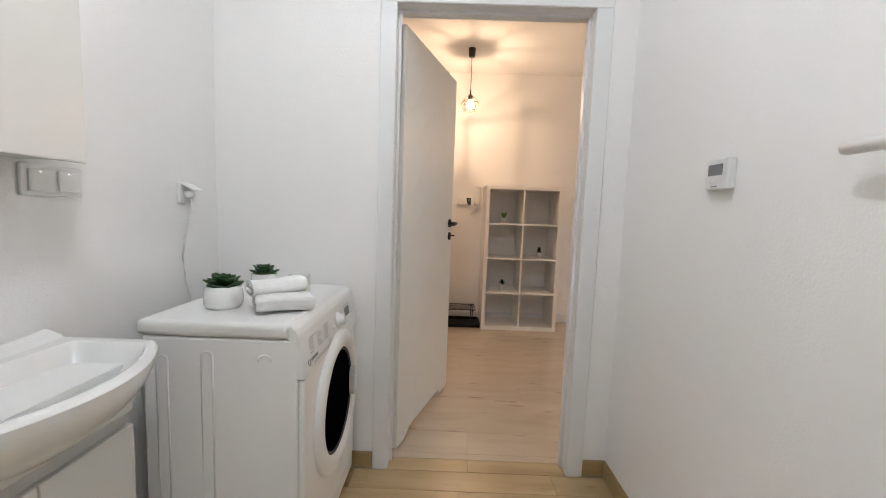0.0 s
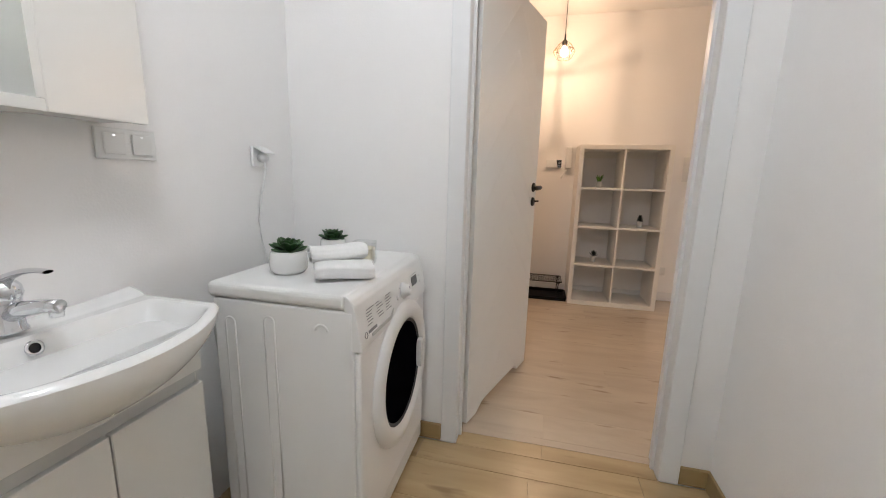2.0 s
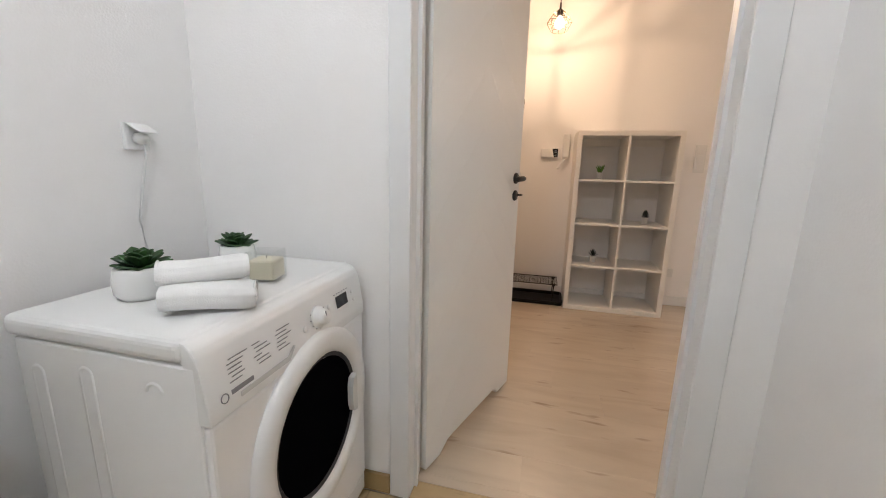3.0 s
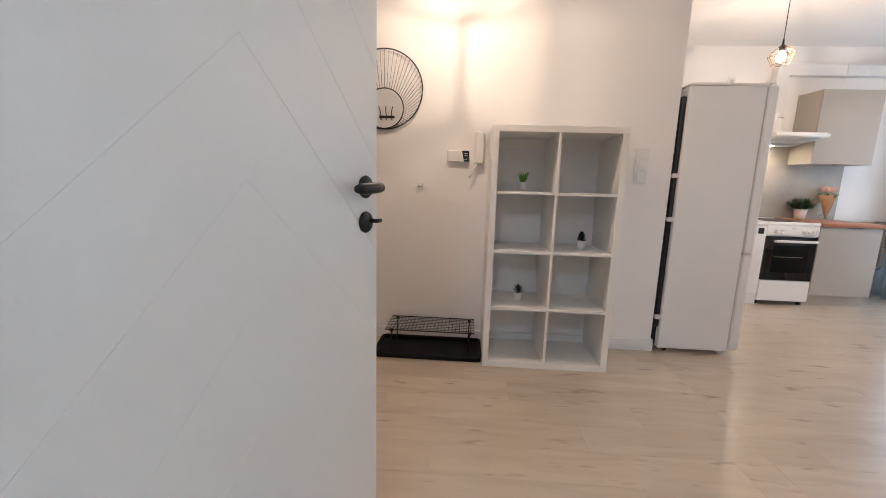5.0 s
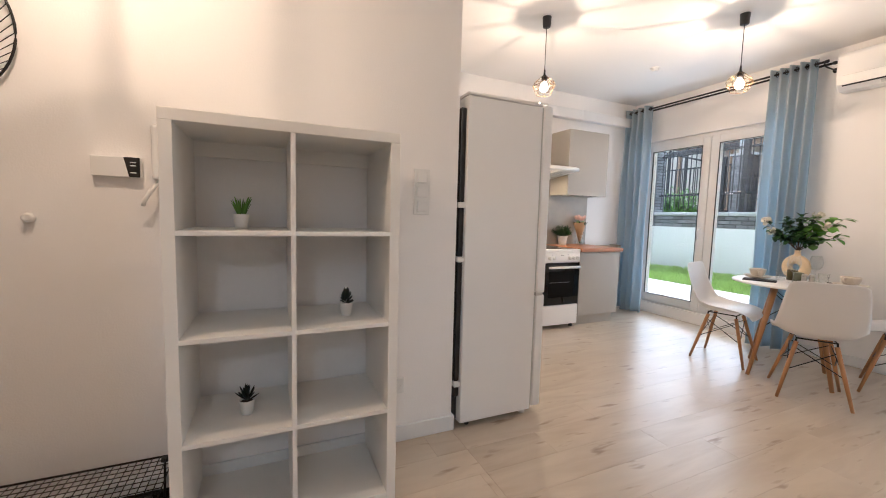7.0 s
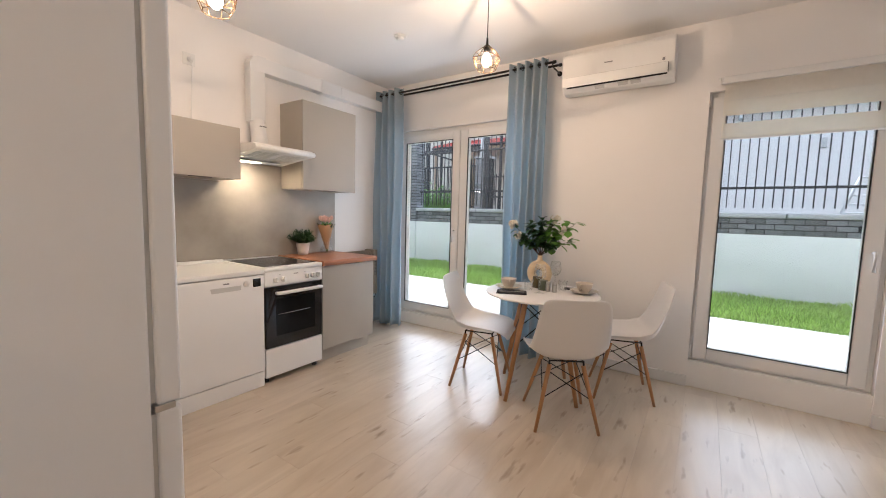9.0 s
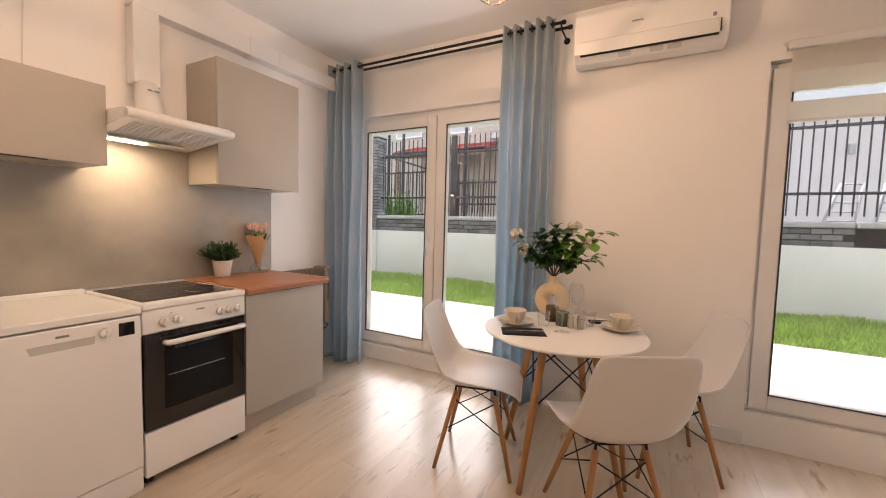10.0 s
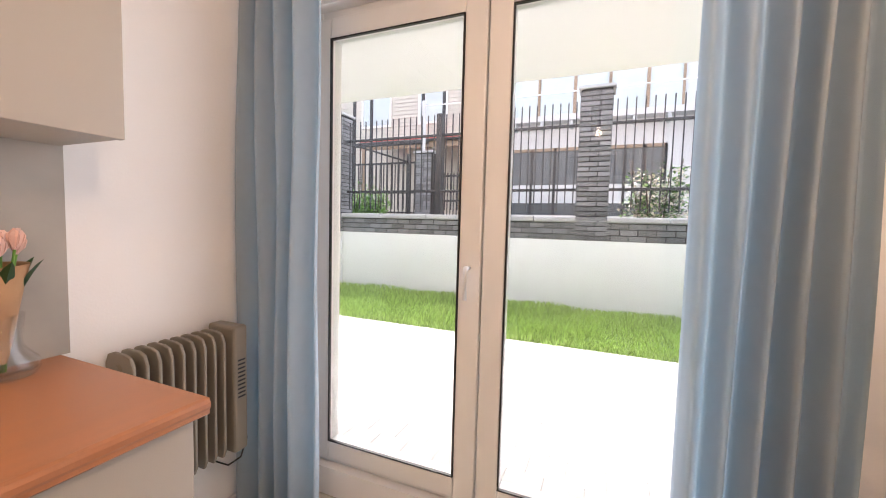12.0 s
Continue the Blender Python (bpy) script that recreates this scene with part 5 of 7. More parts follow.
def cooker(x0, x1):
    c = thing("electric_cooker", "white freestanding electric cooker with a black oven door", "cooker")
    part("body", boxes((x0, YF + 0.02, 0.05, x1, YB - 0.03, 0.83)), "enamel", c)
    part("hob_frame", boxes((x0 - 0.001, YF - 0.015, 0.828, x1 + 0.001, YB - 0.028, 0.858), bevel=0.008, seg=2), "enamel", c)
    part("hob_glass", boxes((x0 + 0.022, YF + 0.04, 0.856, x1 - 0.022, YB - 0.06, 0.8605), bevel=0.001), "hob", c, "black ceramic hob glass")
    for x, y, r in ((0.14, 0.17, 0.09), (0.36, 0.17, 0.07), (0.14, 0.40, 0.07), (0.36, 0.40, 0.09)):
        part("heating_ring", tube(bmesh.new(), [(x0 + x + r * math.cos(a), YF + y + r * math.sin(a), 0.8607) for a in np.linspace(0, math.tau, 33)[:-1]], 0.0009, 5, closed=True), "ink", c)
    p = part("control_panel", boxes((x0, YF - 0.008, 0.718, x1, YF + 0.019, 0.827), bevel=0.004, seg=2), "enamel", c)
    for u in (0.085, 0.145, 0.355, 0.405, 0.455):
        k = part("knob", lathe(bmesh.new(), [(0, 0), (0.0205, 0), (0.0195, 0.010), (0.0175, 0.016), (0, 0.017)], 24), "plastic", c, "white control knob", pose(x0 + u, YF - 0.008, 0.764, 90, 0, 0))
        part("grip", boxes((-0.004, -0.018, 0.015, 0.004, 0.018, 0.027), bevel=0.0015), "plastic", k)
    for u in (0.115, 0.33):
        part("pilot", boxes((x0 + u, YF - 0.0088, 0.797, x0 + u + 0.008, YF - 0.0075, 0.800)), "ink", c)
    part("badge", boxes((x0 + 0.235, YF - 0.0088, 0.792, x0 + 0.275, YF - 0.0075, 0.798)), "ink", c)
    d = part("oven_door", boxes((x0 + 0.004, YF - 0.012, 0.262, x1 - 0.004, YF + 0.015, 0.712), bevel=0.004), "black_glass", c, "black glass oven door")
    part("oven_window", boxes((x0 + 0.085, YF - 0.0135, 0.345, x1 - 0.075, YF - 0.0115, 0.625), bevel=0.0008), "oven_window", d, "smoked oven window")
    part("oven_rack", tube(bmesh.new(), [(x0 + 0.10, YF - 0.0142, 0.505), (x1 - 0.12, YF - 0.0142, 0.505)], 0.0014, 6), "steel", d, "steel rack behind the window")
    part("handle", tube(bmesh.new(), [(x0 + 0.09, YF - 0.012, 0.664), (x0 + 0.09, YF - 0.045, 0.668), (x0 + 0.115, YF - 0.048, 0.668), (x1 - 0.06, YF - 0.048, 0.668), (x1 - 0.035, YF - 0.045, 0.668), (x1 - 0.035, YF - 0.012, 0.664)], 0.0135, 14), "plastic", d, "white bar handle")
    part("drawer_front", boxes((x0 + 0.003, YF - 0.010, 0.045, x1 - 0.003, YF + 0.015, 0.256), bevel=0.004, seg=2), "enamel", c)
    for x in (x0 + 0.035, x1 - 0.035):
        for y in (YF + 0.05, YB - 0.08):
            part("foot", lathe(bmesh.new(), [(0.02, 0), (0.022, 0.008), (0.014, 0.05)], 14, (x, y, 0)), "black_plastic", c)
cooker(3.144, 3.642)

def wall_cabinet(x0, x1, z0, z1, y0, label, pull=None):
    u = thing("wall_cabinet", label, "cabinet", group="wall cabinets")
    part("body", boxes((x0, y0 + 0.02, z0, x1, YB, z1)), "cabinet_side", u)
    d = part("door", boxes((x0 + 0.001, y0, z0 - 0.003, x1 - 0.001, y0 + 0.019, z1), bevel=0.0015), "cabinet", u)
    if pull:
        part("edge_pull", boxes((pull, y0 - 0.012, z0 - 0.0075, pull + 0.14, y0 + 0.012, z0 - 0.0035)), "black", d, "thin black edge pull")
wall_cabinet(1.95, 2.538, 1.488, 1.855, 5.975, "wide stone grey wall cabinet, doors shut", 2.2)
wall_cabinet(2.542, 3.15, 1.488, 1.855, 5.975, "wide stone grey wall cabinet, doors shut", 2.80)
wall_cabinet(3.68, 4.275, 1.457, 2.195, 5.975, "tall stone grey wall cabinet, door shut", 3.90)

def cooker_hood():
    h = thing("cooker_hood", "white slim cooker hood with its lamp on", "cooker hood")
    X0, X1 = 3.152, 3.655
    body = prism(bmesh.new(), [(5.795, 1.700), (5.795, 1.735), (5.815, 1.748), (YB - 0.002, 1.762), (YB - 0.002, 1.655), (6.22, 1.650)], "x", X0, X1)
    bmesh.ops.bevel(body, geom=body.edges[:], offset=0.005, segments=2, affect="EDGES", profile=0.5)
    part("shell", body, "plastic", h)
    ang_ = math.degrees(math.atan2(0.05, 0.425))
    slot = pose(X0, 5.80, 1.699, -ang_, 0, 0)
    for x in (0.05, 0.275):
        for k in range(11):
            for j in range(3):
                part("grille_slot", boxes((x + j * 0.062, 0.05 + k * 0.021, -0.0025, x + j * 0.062 + 0.052, 0.056 + k * 0.021, -0.0005)), "plastic_grey", h, "", slot)
    lens = part("lamp_cover", boxes((X0 + 0.03, 6.085, 1.640, X0 + 0.40, 6.165, 1.650), bevel=0.004, seg=2), "plastic", h, "long white lamp cover")
    part("lit_lens", boxes((X0 + 0.06, 6.092, 1.6385, X0 + 0.22, 6.158, 1.6402)), "hood_glow", lens, "glowing part of the lamp cover")
    part("front_lip", tube(bmesh.new(), [(X0, 5.795, 1.717), (X1, 5.795, 1.717)], 0.019, 14), "plastic", h)
cooker_hood()

du = thing("ventilation_duct", "white flat ventilation duct from hood to outer wall", "duct")
part("riser", boxes((3.365, YB - 0.085, 1.98, 3.495, YB - 0.002, 2.40), bevel=0.004), "trim", du)
part("reducer", tube(bmesh.new(), [(3.43, YB - 0.095, 1.755), (3.43, YB - 0.09, 1.85), (3.43, YB - 0.055, 1.985)], [0.062, 0.062, 0.055], 20), "trim", du)
part("reducer_clip", boxes((3.40, YB - 0.155, 1.935, 3.42, YB - 0.145, 1.941), (3.43, YB - 0.155, 1.935, 3.455, YB - 0.145, 1.941)), "ink", du)
part("elbow", prism(bmesh.new(), [(3.365, 2.385), (3.365, 2.44), (3.385, 2.485), (3.43, 2.505), (3.50, 2.505), (3.50, 2.385)], "y", YB - 0.088, YB - 0.002), "trim", du)
part("horizontal_run", boxes((3.495, YB - 0.085, 2.385, 4.30, YB - 0.002, 2.50), (4.30, YB - 0.083, 2.387, XW - 0.002, YB - 0.002, 2.498), bevel=0.003), "trim", du)
part("joint_sleeve", boxes((4.06, YB - 0.09, 2.38, 4.12, YB - 0.0015, 2.505), bevel=0.003), "trim", du)

hs = thing("wall_socket", "white wall socket high above the cabinets with plug", "socket", pose(2.955, YB, 2.335))
part("plate", boxes((-0.042, -0.010, -0.042, 0.042, 0, 0.042), bevel=0.004, seg=2), "plastic", hs)
part("plug", lathe(bmesh.new(), [(0, 0), (0.019, 0), (0.018, 0.02), (0.011, 0.035), (0, 0.036)], 20), "plastic", hs, "", pose(0.005, -0.01, 0, 90, 0, 0))
part("cable", tube(bmesh.new(), [(0.005, -0.04, -0.006), (0.008, -0.035, -0.05), (0.012, -0.012, -0.14), (0.006, -0.010, -0.27), (0.0, -0.012, -0.48)], 0.003, 8), "plastic", hs)

structure("splashback", boxes((1.94, YB - 0.010, 0.865, 4.282, YB - 0.001, 1.485), (3.152, YB - 0.010, 1.485, 3.678, YB - 0.001, 1.652)), "splash", "grey concrete-look splashback panel", "splashback")

# things on the worktop
def bushy_plant():
    t = thing("potted_plant", "bushy dark green plant in a white pot", "potted plant", pose(3.845, 6.205, 0.865) @ Matrix.Diagonal((1.04, 1.04, 1.04, 1)))
    part("pot", lathe(bmesh.new(), [(0, 0), (0.043, 0), (0.050, 0.05), (0.058, 0.098), (0.060, 0.104), (0.055, 0.104), (0.051, 0.09), (0, 0.09)], 32), "pot", t, "matt white tapered pot")
    part("soil", lathe(bmesh.new(), [(0, 0.094), (0.052, 0.092)], 18), "soil", t)
    rng = random.Random(9)
    bm, st = bmesh.new(), bmesh.new()
    for k in range(170):
        a, e = rng.uniform(0, math.tau), radians(rng.uniform(28, 88))
        d = Vector((math.cos(a) * math.cos(e), math.sin(a) * math.cos(e), math.sin(e)))
        ln = rng.uniform(0.075, 0.138)
        b = Vector((0.03 * math.cos(a), 0.03 * math.sin(a), 0.093))
        tip = b + d * ln + Vector((0, 0, -0.012 * math.cos(e)))
        tube(st, [b, b + d * ln * 0.5 + Vector((0, 0, 0.008)), tip], 0.0008, 4, cap=False)
        for q in range(9):
            p = b.lerp(tip, 0.3 + 0.08 * q)
            aa = rng.uniform(0, math.tau)
            leaf(bm, p, d * 0.7 + Vector((math.cos(aa), math.sin(aa), rng.uniform(0, 0.5))) * 0.8, (0, 0, 1), rng.uniform(0.018, 0.028), 0.0075, 0.15, 0.2)
    part("stem_tuft", st, "leaf", t)
    part("leaves", bm, "leaf", t)
bushy_plant()

def tulips():
    t = thing("tulip_vase", "pink tulips in kraft paper in a glass vase", "flower vase", pose(4.115, 6.195, 0.865) @ Matrix.Diagonal((1.30, 1.30, 1.20, 1)))
    v = part("vase", lathe(bmesh.new(), [(0, 0.003), (0.045, 0.003), (0.052, 0.015), (0.050, 0.035), (0.032, 0.058), (0.028, 0.075), (0.033, 0.13), (0.031, 0.13), (0.026, 0.075), (0.030, 0.058), (0.047, 0.035), (0.048, 0.015), (0, 0.008)], 32), "glass_ware", t, "clear waisted glass vase")
    part("paper_wrap", lathe(bmesh.new(), [(0.010, 0.03), (0.020, 0.07), (0.038, 0.15), (0.058, 0.23), (0.0565, 0.23), (0.036, 0.15), (0.018, 0.07)], 24), "kraft", t, "brown kraft paper cone", pose(0, 0, 0, 0, -4, 0))
    rng = random.Random(3)
    st, lv = bmesh.new(), bmesh.new()
    for k in range(12):
        a = k * math.tau / 8
        r = 0.038 if k < 8 else 0.016
        top = Vector((r * math.cos(a) - 0.012, r * math.sin(a), 0.245 + rng.uniform(0, 0.02)))
        tube(st, [(0.004 * math.cos(a), 0.004 * math.sin(a), 0.012), top * 0.6 + Vector((0, 0, 0.03)), top], 0.0022, 6)
        bm = bmesh.new()
        for q in range(6):
            aa = q * math.tau / 6
            out = Vector((math.cos(aa), math.sin(aa), 0))
            leaf(bm, top + out * 0.003, out * 0.36 + Vector((0.1 * math.cos(a), 0.1 * math.sin(a), 1)), out * -1, 0.042, 0.026, -0.30, 0.7)
        bl_ = part("blossom", bm, "petal_pink", t)
        bl_.modifiers.new("thick", "SOLIDIFY").thickness = 0.001
    for k in range(7):
        a = k * math.tau / 7 + 0.3
        out = Vector((math.cos(a), math.sin(a), 0))
        leaf(lv, out * 0.034 + Vector((-0.01, 0, 0.16)), out * 0.35 + Vector((0, 0, 1)), out * -1, 0.09, 0.024, 0.1, 0.4)
    part("stem_bundle", st, "leaf_light", t)
    part("leaves", lv, "leaf", t)
tulips()

# oil radiator beside the worktop
def oil_radiator():
    r = thing("oil_radiator", "taupe oil-filled radiator held against the wall", "radiator", pose(4.325, 6.195, 0.285) @ Matrix.Diagonal((0.80, 0.9, 0.88, 1)))
    fin = prism(bmesh.new(), [(-0.065, 0.10), (0.065, 0.10), (0.078, 0.13), (0.078, 0.60), (0.062, 0.635), (0.03, 0.645), (-0.03, 0.645), (-0.062, 0.635), (-0.078, 0.60), (-0.078, 0.13)], "x", 0, 0.014)
    bmesh.ops.bevel(fin, geom=fin.edges[:], offset=0.005, segments=2, affect="EDGES", profile=0.5)
    me = mesh_of("fin", fin, "radiator")
    n = 9
    for k in range(n):
        share("fin", me, r, pose(0.04 + k * 0.046, 0, 0))
    for z in (0.16, 0.585):
        part("core_tube", rod((0.03, 0, z), (0.46, 0, z), 0.022, 14), "radiator", r)
    cb_ = part("control_box", boxes((0.46, -0.082, 0.095, 0.535, 0.082, 0.655), bevel=0.014, seg=3), "radiator", r)
    for k in range(10):
        part("vent_slot", boxes((0.478, -0.0832, 0.34 + k * 0.018, 0.518, -0.0815, 0.347 + k * 0.018)), "black_plastic", cb_)
    part("thermostat_dial", lathe(bmesh.new(), [(0, 0), (0.024, 0), (0.022, 0.014), (0, 0.015)], 24), "black_plastic", cb_, "", pose(0.535, -0.02, 0.24, 0, 90, 0))
    for x in (0.06, 0.43):
        part("wall_bracket", boxes((x - 0.012, 0.05, 0.16, x + 0.012, 0.1054, 0.19)), "black_plastic", r)
    part("mains_cable", tube(bmesh.new(), [(0.535, -0.02, 0.24), (0.56, -0.03, 0.20), (0.555, -0.05, 0.12), (0.51, -0.06, 0.055), (0.45, -0.05, 0.045), (0.41, -0.01, 0.075), (0.40, 0.02, 0.11)], 0.0038, 8), "black", r, "black mains cable")
oil_radiator()

# ---- curtains, rods, air conditioner ----
cr = thing("curtain_rod", "double black metal curtain rod with ball ends", "curtain rod")
for x, z, a, b in ((4.865, 2.555, 4.255, 6.27), (4.925, 2.545, 4.225, 6.27)):
    part("rod", rod((x, a, z), (x, b, z), 0.0095, 12), "black", cr)
    part("finial", lathe(bmesh.new(), [(0, -0.016), (0.012, -0.014), (0.015, 0), (0.012, 0.012), (0, 0.016)], 16), "black", cr, "", pose(x, a, z, 90, 0, 0))
for y in (4.27, 6.255):
    part("bracket", tube(bmesh.new(), [(XW, y, 2.52), (4.90, y, 2.52), (4.86, y, 2.540)], 0.006, 8), "black", cr)
    part("wall_rose", lathe(bmesh.new(), [(0, 0), (0.022, 0), (0.020, 0.008), (0, 0.009)], 20), "black", cr, "", pose(XW, y, 2.52, 0, -90, 0))

def curtain(name, y0, y1, waves, seed, z0, label):
    c = thing(name, label, "curtain", group="curtains")
    rng = random.Random(seed)
    ph_ = rng.uniform(0, 6)
    def fn(u, v):
        z = z0 + v * (2.60 - z0)
        amp = 0.052 * (0.75 + 0.35 * (1 - v)) * (1 + 0.25 * math.sin(u * 9 + ph_))
        spread = 1 + 0.06 * (1 - v)
        yy = (y0 + y1) / 2 + (u - 0.5) * (y1 - y0) * (spread if y1 < 6 else 1) + 0.006 * math.sin(v * 5 + u * 7 + ph_)
        ph2 = u * waves * math.tau + 0.35 * math.sin(v * 3 + u * 4 + ph_)
        xx = 4.868 + amp * math.sin(ph2) + 0.006 * math.sin(v * 11 + u * 5)
        return (xx, yy, z + (0.012 * math.sin(u * 9 + ph_) if v < 0.02 else 0))
    bm = grid(bmesh.new(), fn, waves * 16 + 1, 40)
    o = part("cloth", bm, "curtain", c)
    sm = o.modifiers.new("thick", "SOLIDIFY")
    sm.thickness = 0.0016
    for k in range(waves * 2):
        u = (k + 0.5) / (waves * 2)
        p = fn(u, 0.985)
        part("eyelet", tube(bmesh.new(), [(4.865 + 0.021 * math.cos(a), p[1], 2.555 + 0.021 * math.sin(a)) for a in np.linspace(0, math.tau, 21)[:-1]], 0.0035, 6, closed=True), "black", c, "black metal eyelet")
curtain("curtain", 5.90, 6.262, 4, 2, 0.012, "pale blue eyelet curtain gathered beside the french door")
curtain("curtain", 4.305, 4.655, 5, 5, 0.015, "pale blue eyelet curtain gathered behind the dining table")

def air_conditioner():
    a = thing("air_conditioner", "white wall-mounted air conditioner above the table", "air conditioner")
    Y0, Y1 = 3.382, 4.188
    prof = [(XW - 0.001, 2.30), (XW - 0.055, 2.288), (XW - 0.13, 2.292), (XW - 0.185, 2.335), (XW - 0.200, 2.40), (XW - 0.198, 2.56), (XW - 0.180, 2.590), (XW - 0.14, 2.60), (XW - 0.001, 2.60)]
    bm = prism(bmesh.new(), prof, "y", Y0, Y1)
    bmesh.ops.bevel(bm, geom=bm.edges[:], offset=0.008, segments=3, affect="EDGES", profile=0.5)
    part("housing", bm, "plastic", a)
    part("air_flap", prism(bmesh.new(), [(XW - 0.186, 2.332), (XW - 0.2015, 2.398), (XW - 0.2065, 2.397), (XW - 0.192, 2.329)], "y", Y0 + 0.045, Y1 - 0.04), "plastic", a)
    # housing is closed here; a black strip paints the air slot's shade
    part("flap_shade_strip", prism(bmesh.new(), [(XW - 0.176, 2.3235), (XW - 0.187, 2.334), (XW - 0.190, 2.331), (XW - 0.179, 2.3205)], "y", Y0 + 0.045, Y1 - 0.04), "black_plastic", a, "black strip for the shade in the air slot")
    part("flap_end", boxes((XW - 0.205, Y0 + 0.038, 2.335, XW - 0.186, Y0 + 0.042, 2.398)), "black_plastic", a)
    part("seam", boxes((XW - 0.2012, Y0 + 0.045, 2.401, XW - 0.1995, Y1 - 0.04, 2.403)), "plastic_grey", a)
    part("badge", boxes((XW - 0.2015, 3.80, 2.470, XW - 0.1995, 3.86, 2.477)), "ink", a)
    part("display_window", boxes((XW - 0.2015, 3.445, 2.415, XW - 0.1995, 3.462, 2.435)), "ink", a)
    for y in (3.60, 3.69, 3.86):
        part("sticker", prism(bmesh.new(), [(XW - 0.145, 2.3020), (XW - 0.168, 2.3180), (XW - 0.170, 2.3150), (XW - 0.147, 2.2990)], "y", y, y + 0.07), "plastic_grey", a, "printed grey sticker")
air_conditioner()

# ---- dining corner ----
def spline(pts, t):
    """A smooth line through points, t from 0 to 1."""
    n = len(pts) - 1
    f = min(max(t, 0), 0.99999) * n
    i = int(f)
    u = f - i
    p = [Vector(pts[min(max(i + k, 0), n)]) for k in (-1, 0, 1, 2)]
    return 0.5 * (2 * p[1] + (p[2] - p[0]) * u + (2 * p[0] - 5 * p[1] + 4 * p[2] - p[3]) * u * u + (3 * p[1] - p[0] - 3 * p[2] + p[3]) * u ** 3)


def strut_frame(parent, tops, feet, hi, lo, r):
    """Black crossed wires between neighbouring legs."""
    n = len(tops)
    for k in range(n):
        j = (k + 1) % n
        for a, b in ((k, j), (j, k)):
            pa = Vector(feet[a]).lerp(Vector(tops[a]), hi)
            pb = Vector(feet[b]).lerp(Vector(tops[b]), lo)
            part("wire_strut", rod(pa, pb, r, 6), "black", parent, "black steel wire strut")


def shell_chair():
    c = thing("shell_chair", "white moulded shell chair on wooden dowel legs", "chair", group="chairs round the table")
    prof = [(0.238, 0, 0.400), (0.215, 0, 0.430), (0.15, 0, 0.440), (0.05, 0, 0.432), (-0.05, 0, 0.422), (-0.125, 0, 0.430), (-0.180, 0, 0.470), (-0.212, 0, 0.550), (-0.236, 0, 0.650), (-0.256, 0, 0.745), (-0.270, 0, 0.818)]
    wid = [(w_, 0, 0) for w_ in (0.205, 0.214, 0.222, 0.228, 0.231, 0.231, 0.228, 0.220, 0.208, 0.195, 0.184)]
    curl = [(c_, 0, 0) for c_ in (0.0, 0.006, 0.024, 0.046, 0.066, 0.078, 0.068, 0.046, 0.026, 0.014, 0.008)]
    def fn(u, v):
        s = 2 * u - 1
        p, a, b = spline(prof, v), spline(prof, v - 0.03), spline(prof, v + 0.03)
        d = (b - a).normalized()
        nrm = Vector((d.z, 0, -d.x))
        w, k = spline(wid, v).x, spline(curl, v).x
        # rounded corners at the front lip and at the top of the back
        end = max((v - 0.90) / 0.10, (0.09 - v) / 0.09, 0.0)
        w *= 0.66 + 0.34 * max(0.0, 1 - end ** 2.6) ** (1 / 2.6)
        return p + Vector((0, s * w, 0)) + nrm * k * (0.35 * s * s + 0.65 * s ** 4)
    bm = grid(bmesh.new(), fn, 29, 60)
    sh = part("shell", bm, "chair", c, "white moulded plastic shell")
    so_ = sh.modifiers.new("thick", "SOLIDIFY")
    so_.thickness, so_.offset = 0.006, 0
    tops = [(0.105, 0.10, 0.385), (0.105, -0.10, 0.385), (-0.095, -0.10, 0.385), (-0.095, 0.10, 0.385)]
    feet = [(0.205, 0.195, 0.0), (0.205, -0.195, 0.0), (-0.185, -0.185, 0.0), (-0.185, 0.185, 0.0)]
    for a, b in zip(tops, feet):
        q = Vector(b).lerp(Vector(a), 0.5)
        part("leg", tube(bmesh.new(), [b, q, a], [0.0095, 0.0125, 0.0135], 12), "beech", c, "tapered beech dowel leg")
        part("leg_bracket", rod(Vector(b).lerp(Vector(a), 0.93), Vector(a) + Vector((0, 0, 0.028)), 0.006, 8), "black", c)
    strut_frame(c, tops, feet, 0.90, 0.50, 0.0032)
    part("seat_mount", tube(bmesh.new(), [(t[0], t[1], 0.408) for t in tops], 0.005, 8, closed=True), "black", c)
    return c
chair = shell_chair()
def facing(x, y, dx, dy):
    return pose(x, y, 0, 0, 0, math.degrees(math.atan2(dy, dx)))
chair.matrix_basis = facing(4.175, 4.485, 0.25, -0.97)
copy_thing(chair, facing(3.985, 3.805, 0.86, 0.51))
copy_thing(chair, facing(4.645, 3.555, -0.30, 0.95))

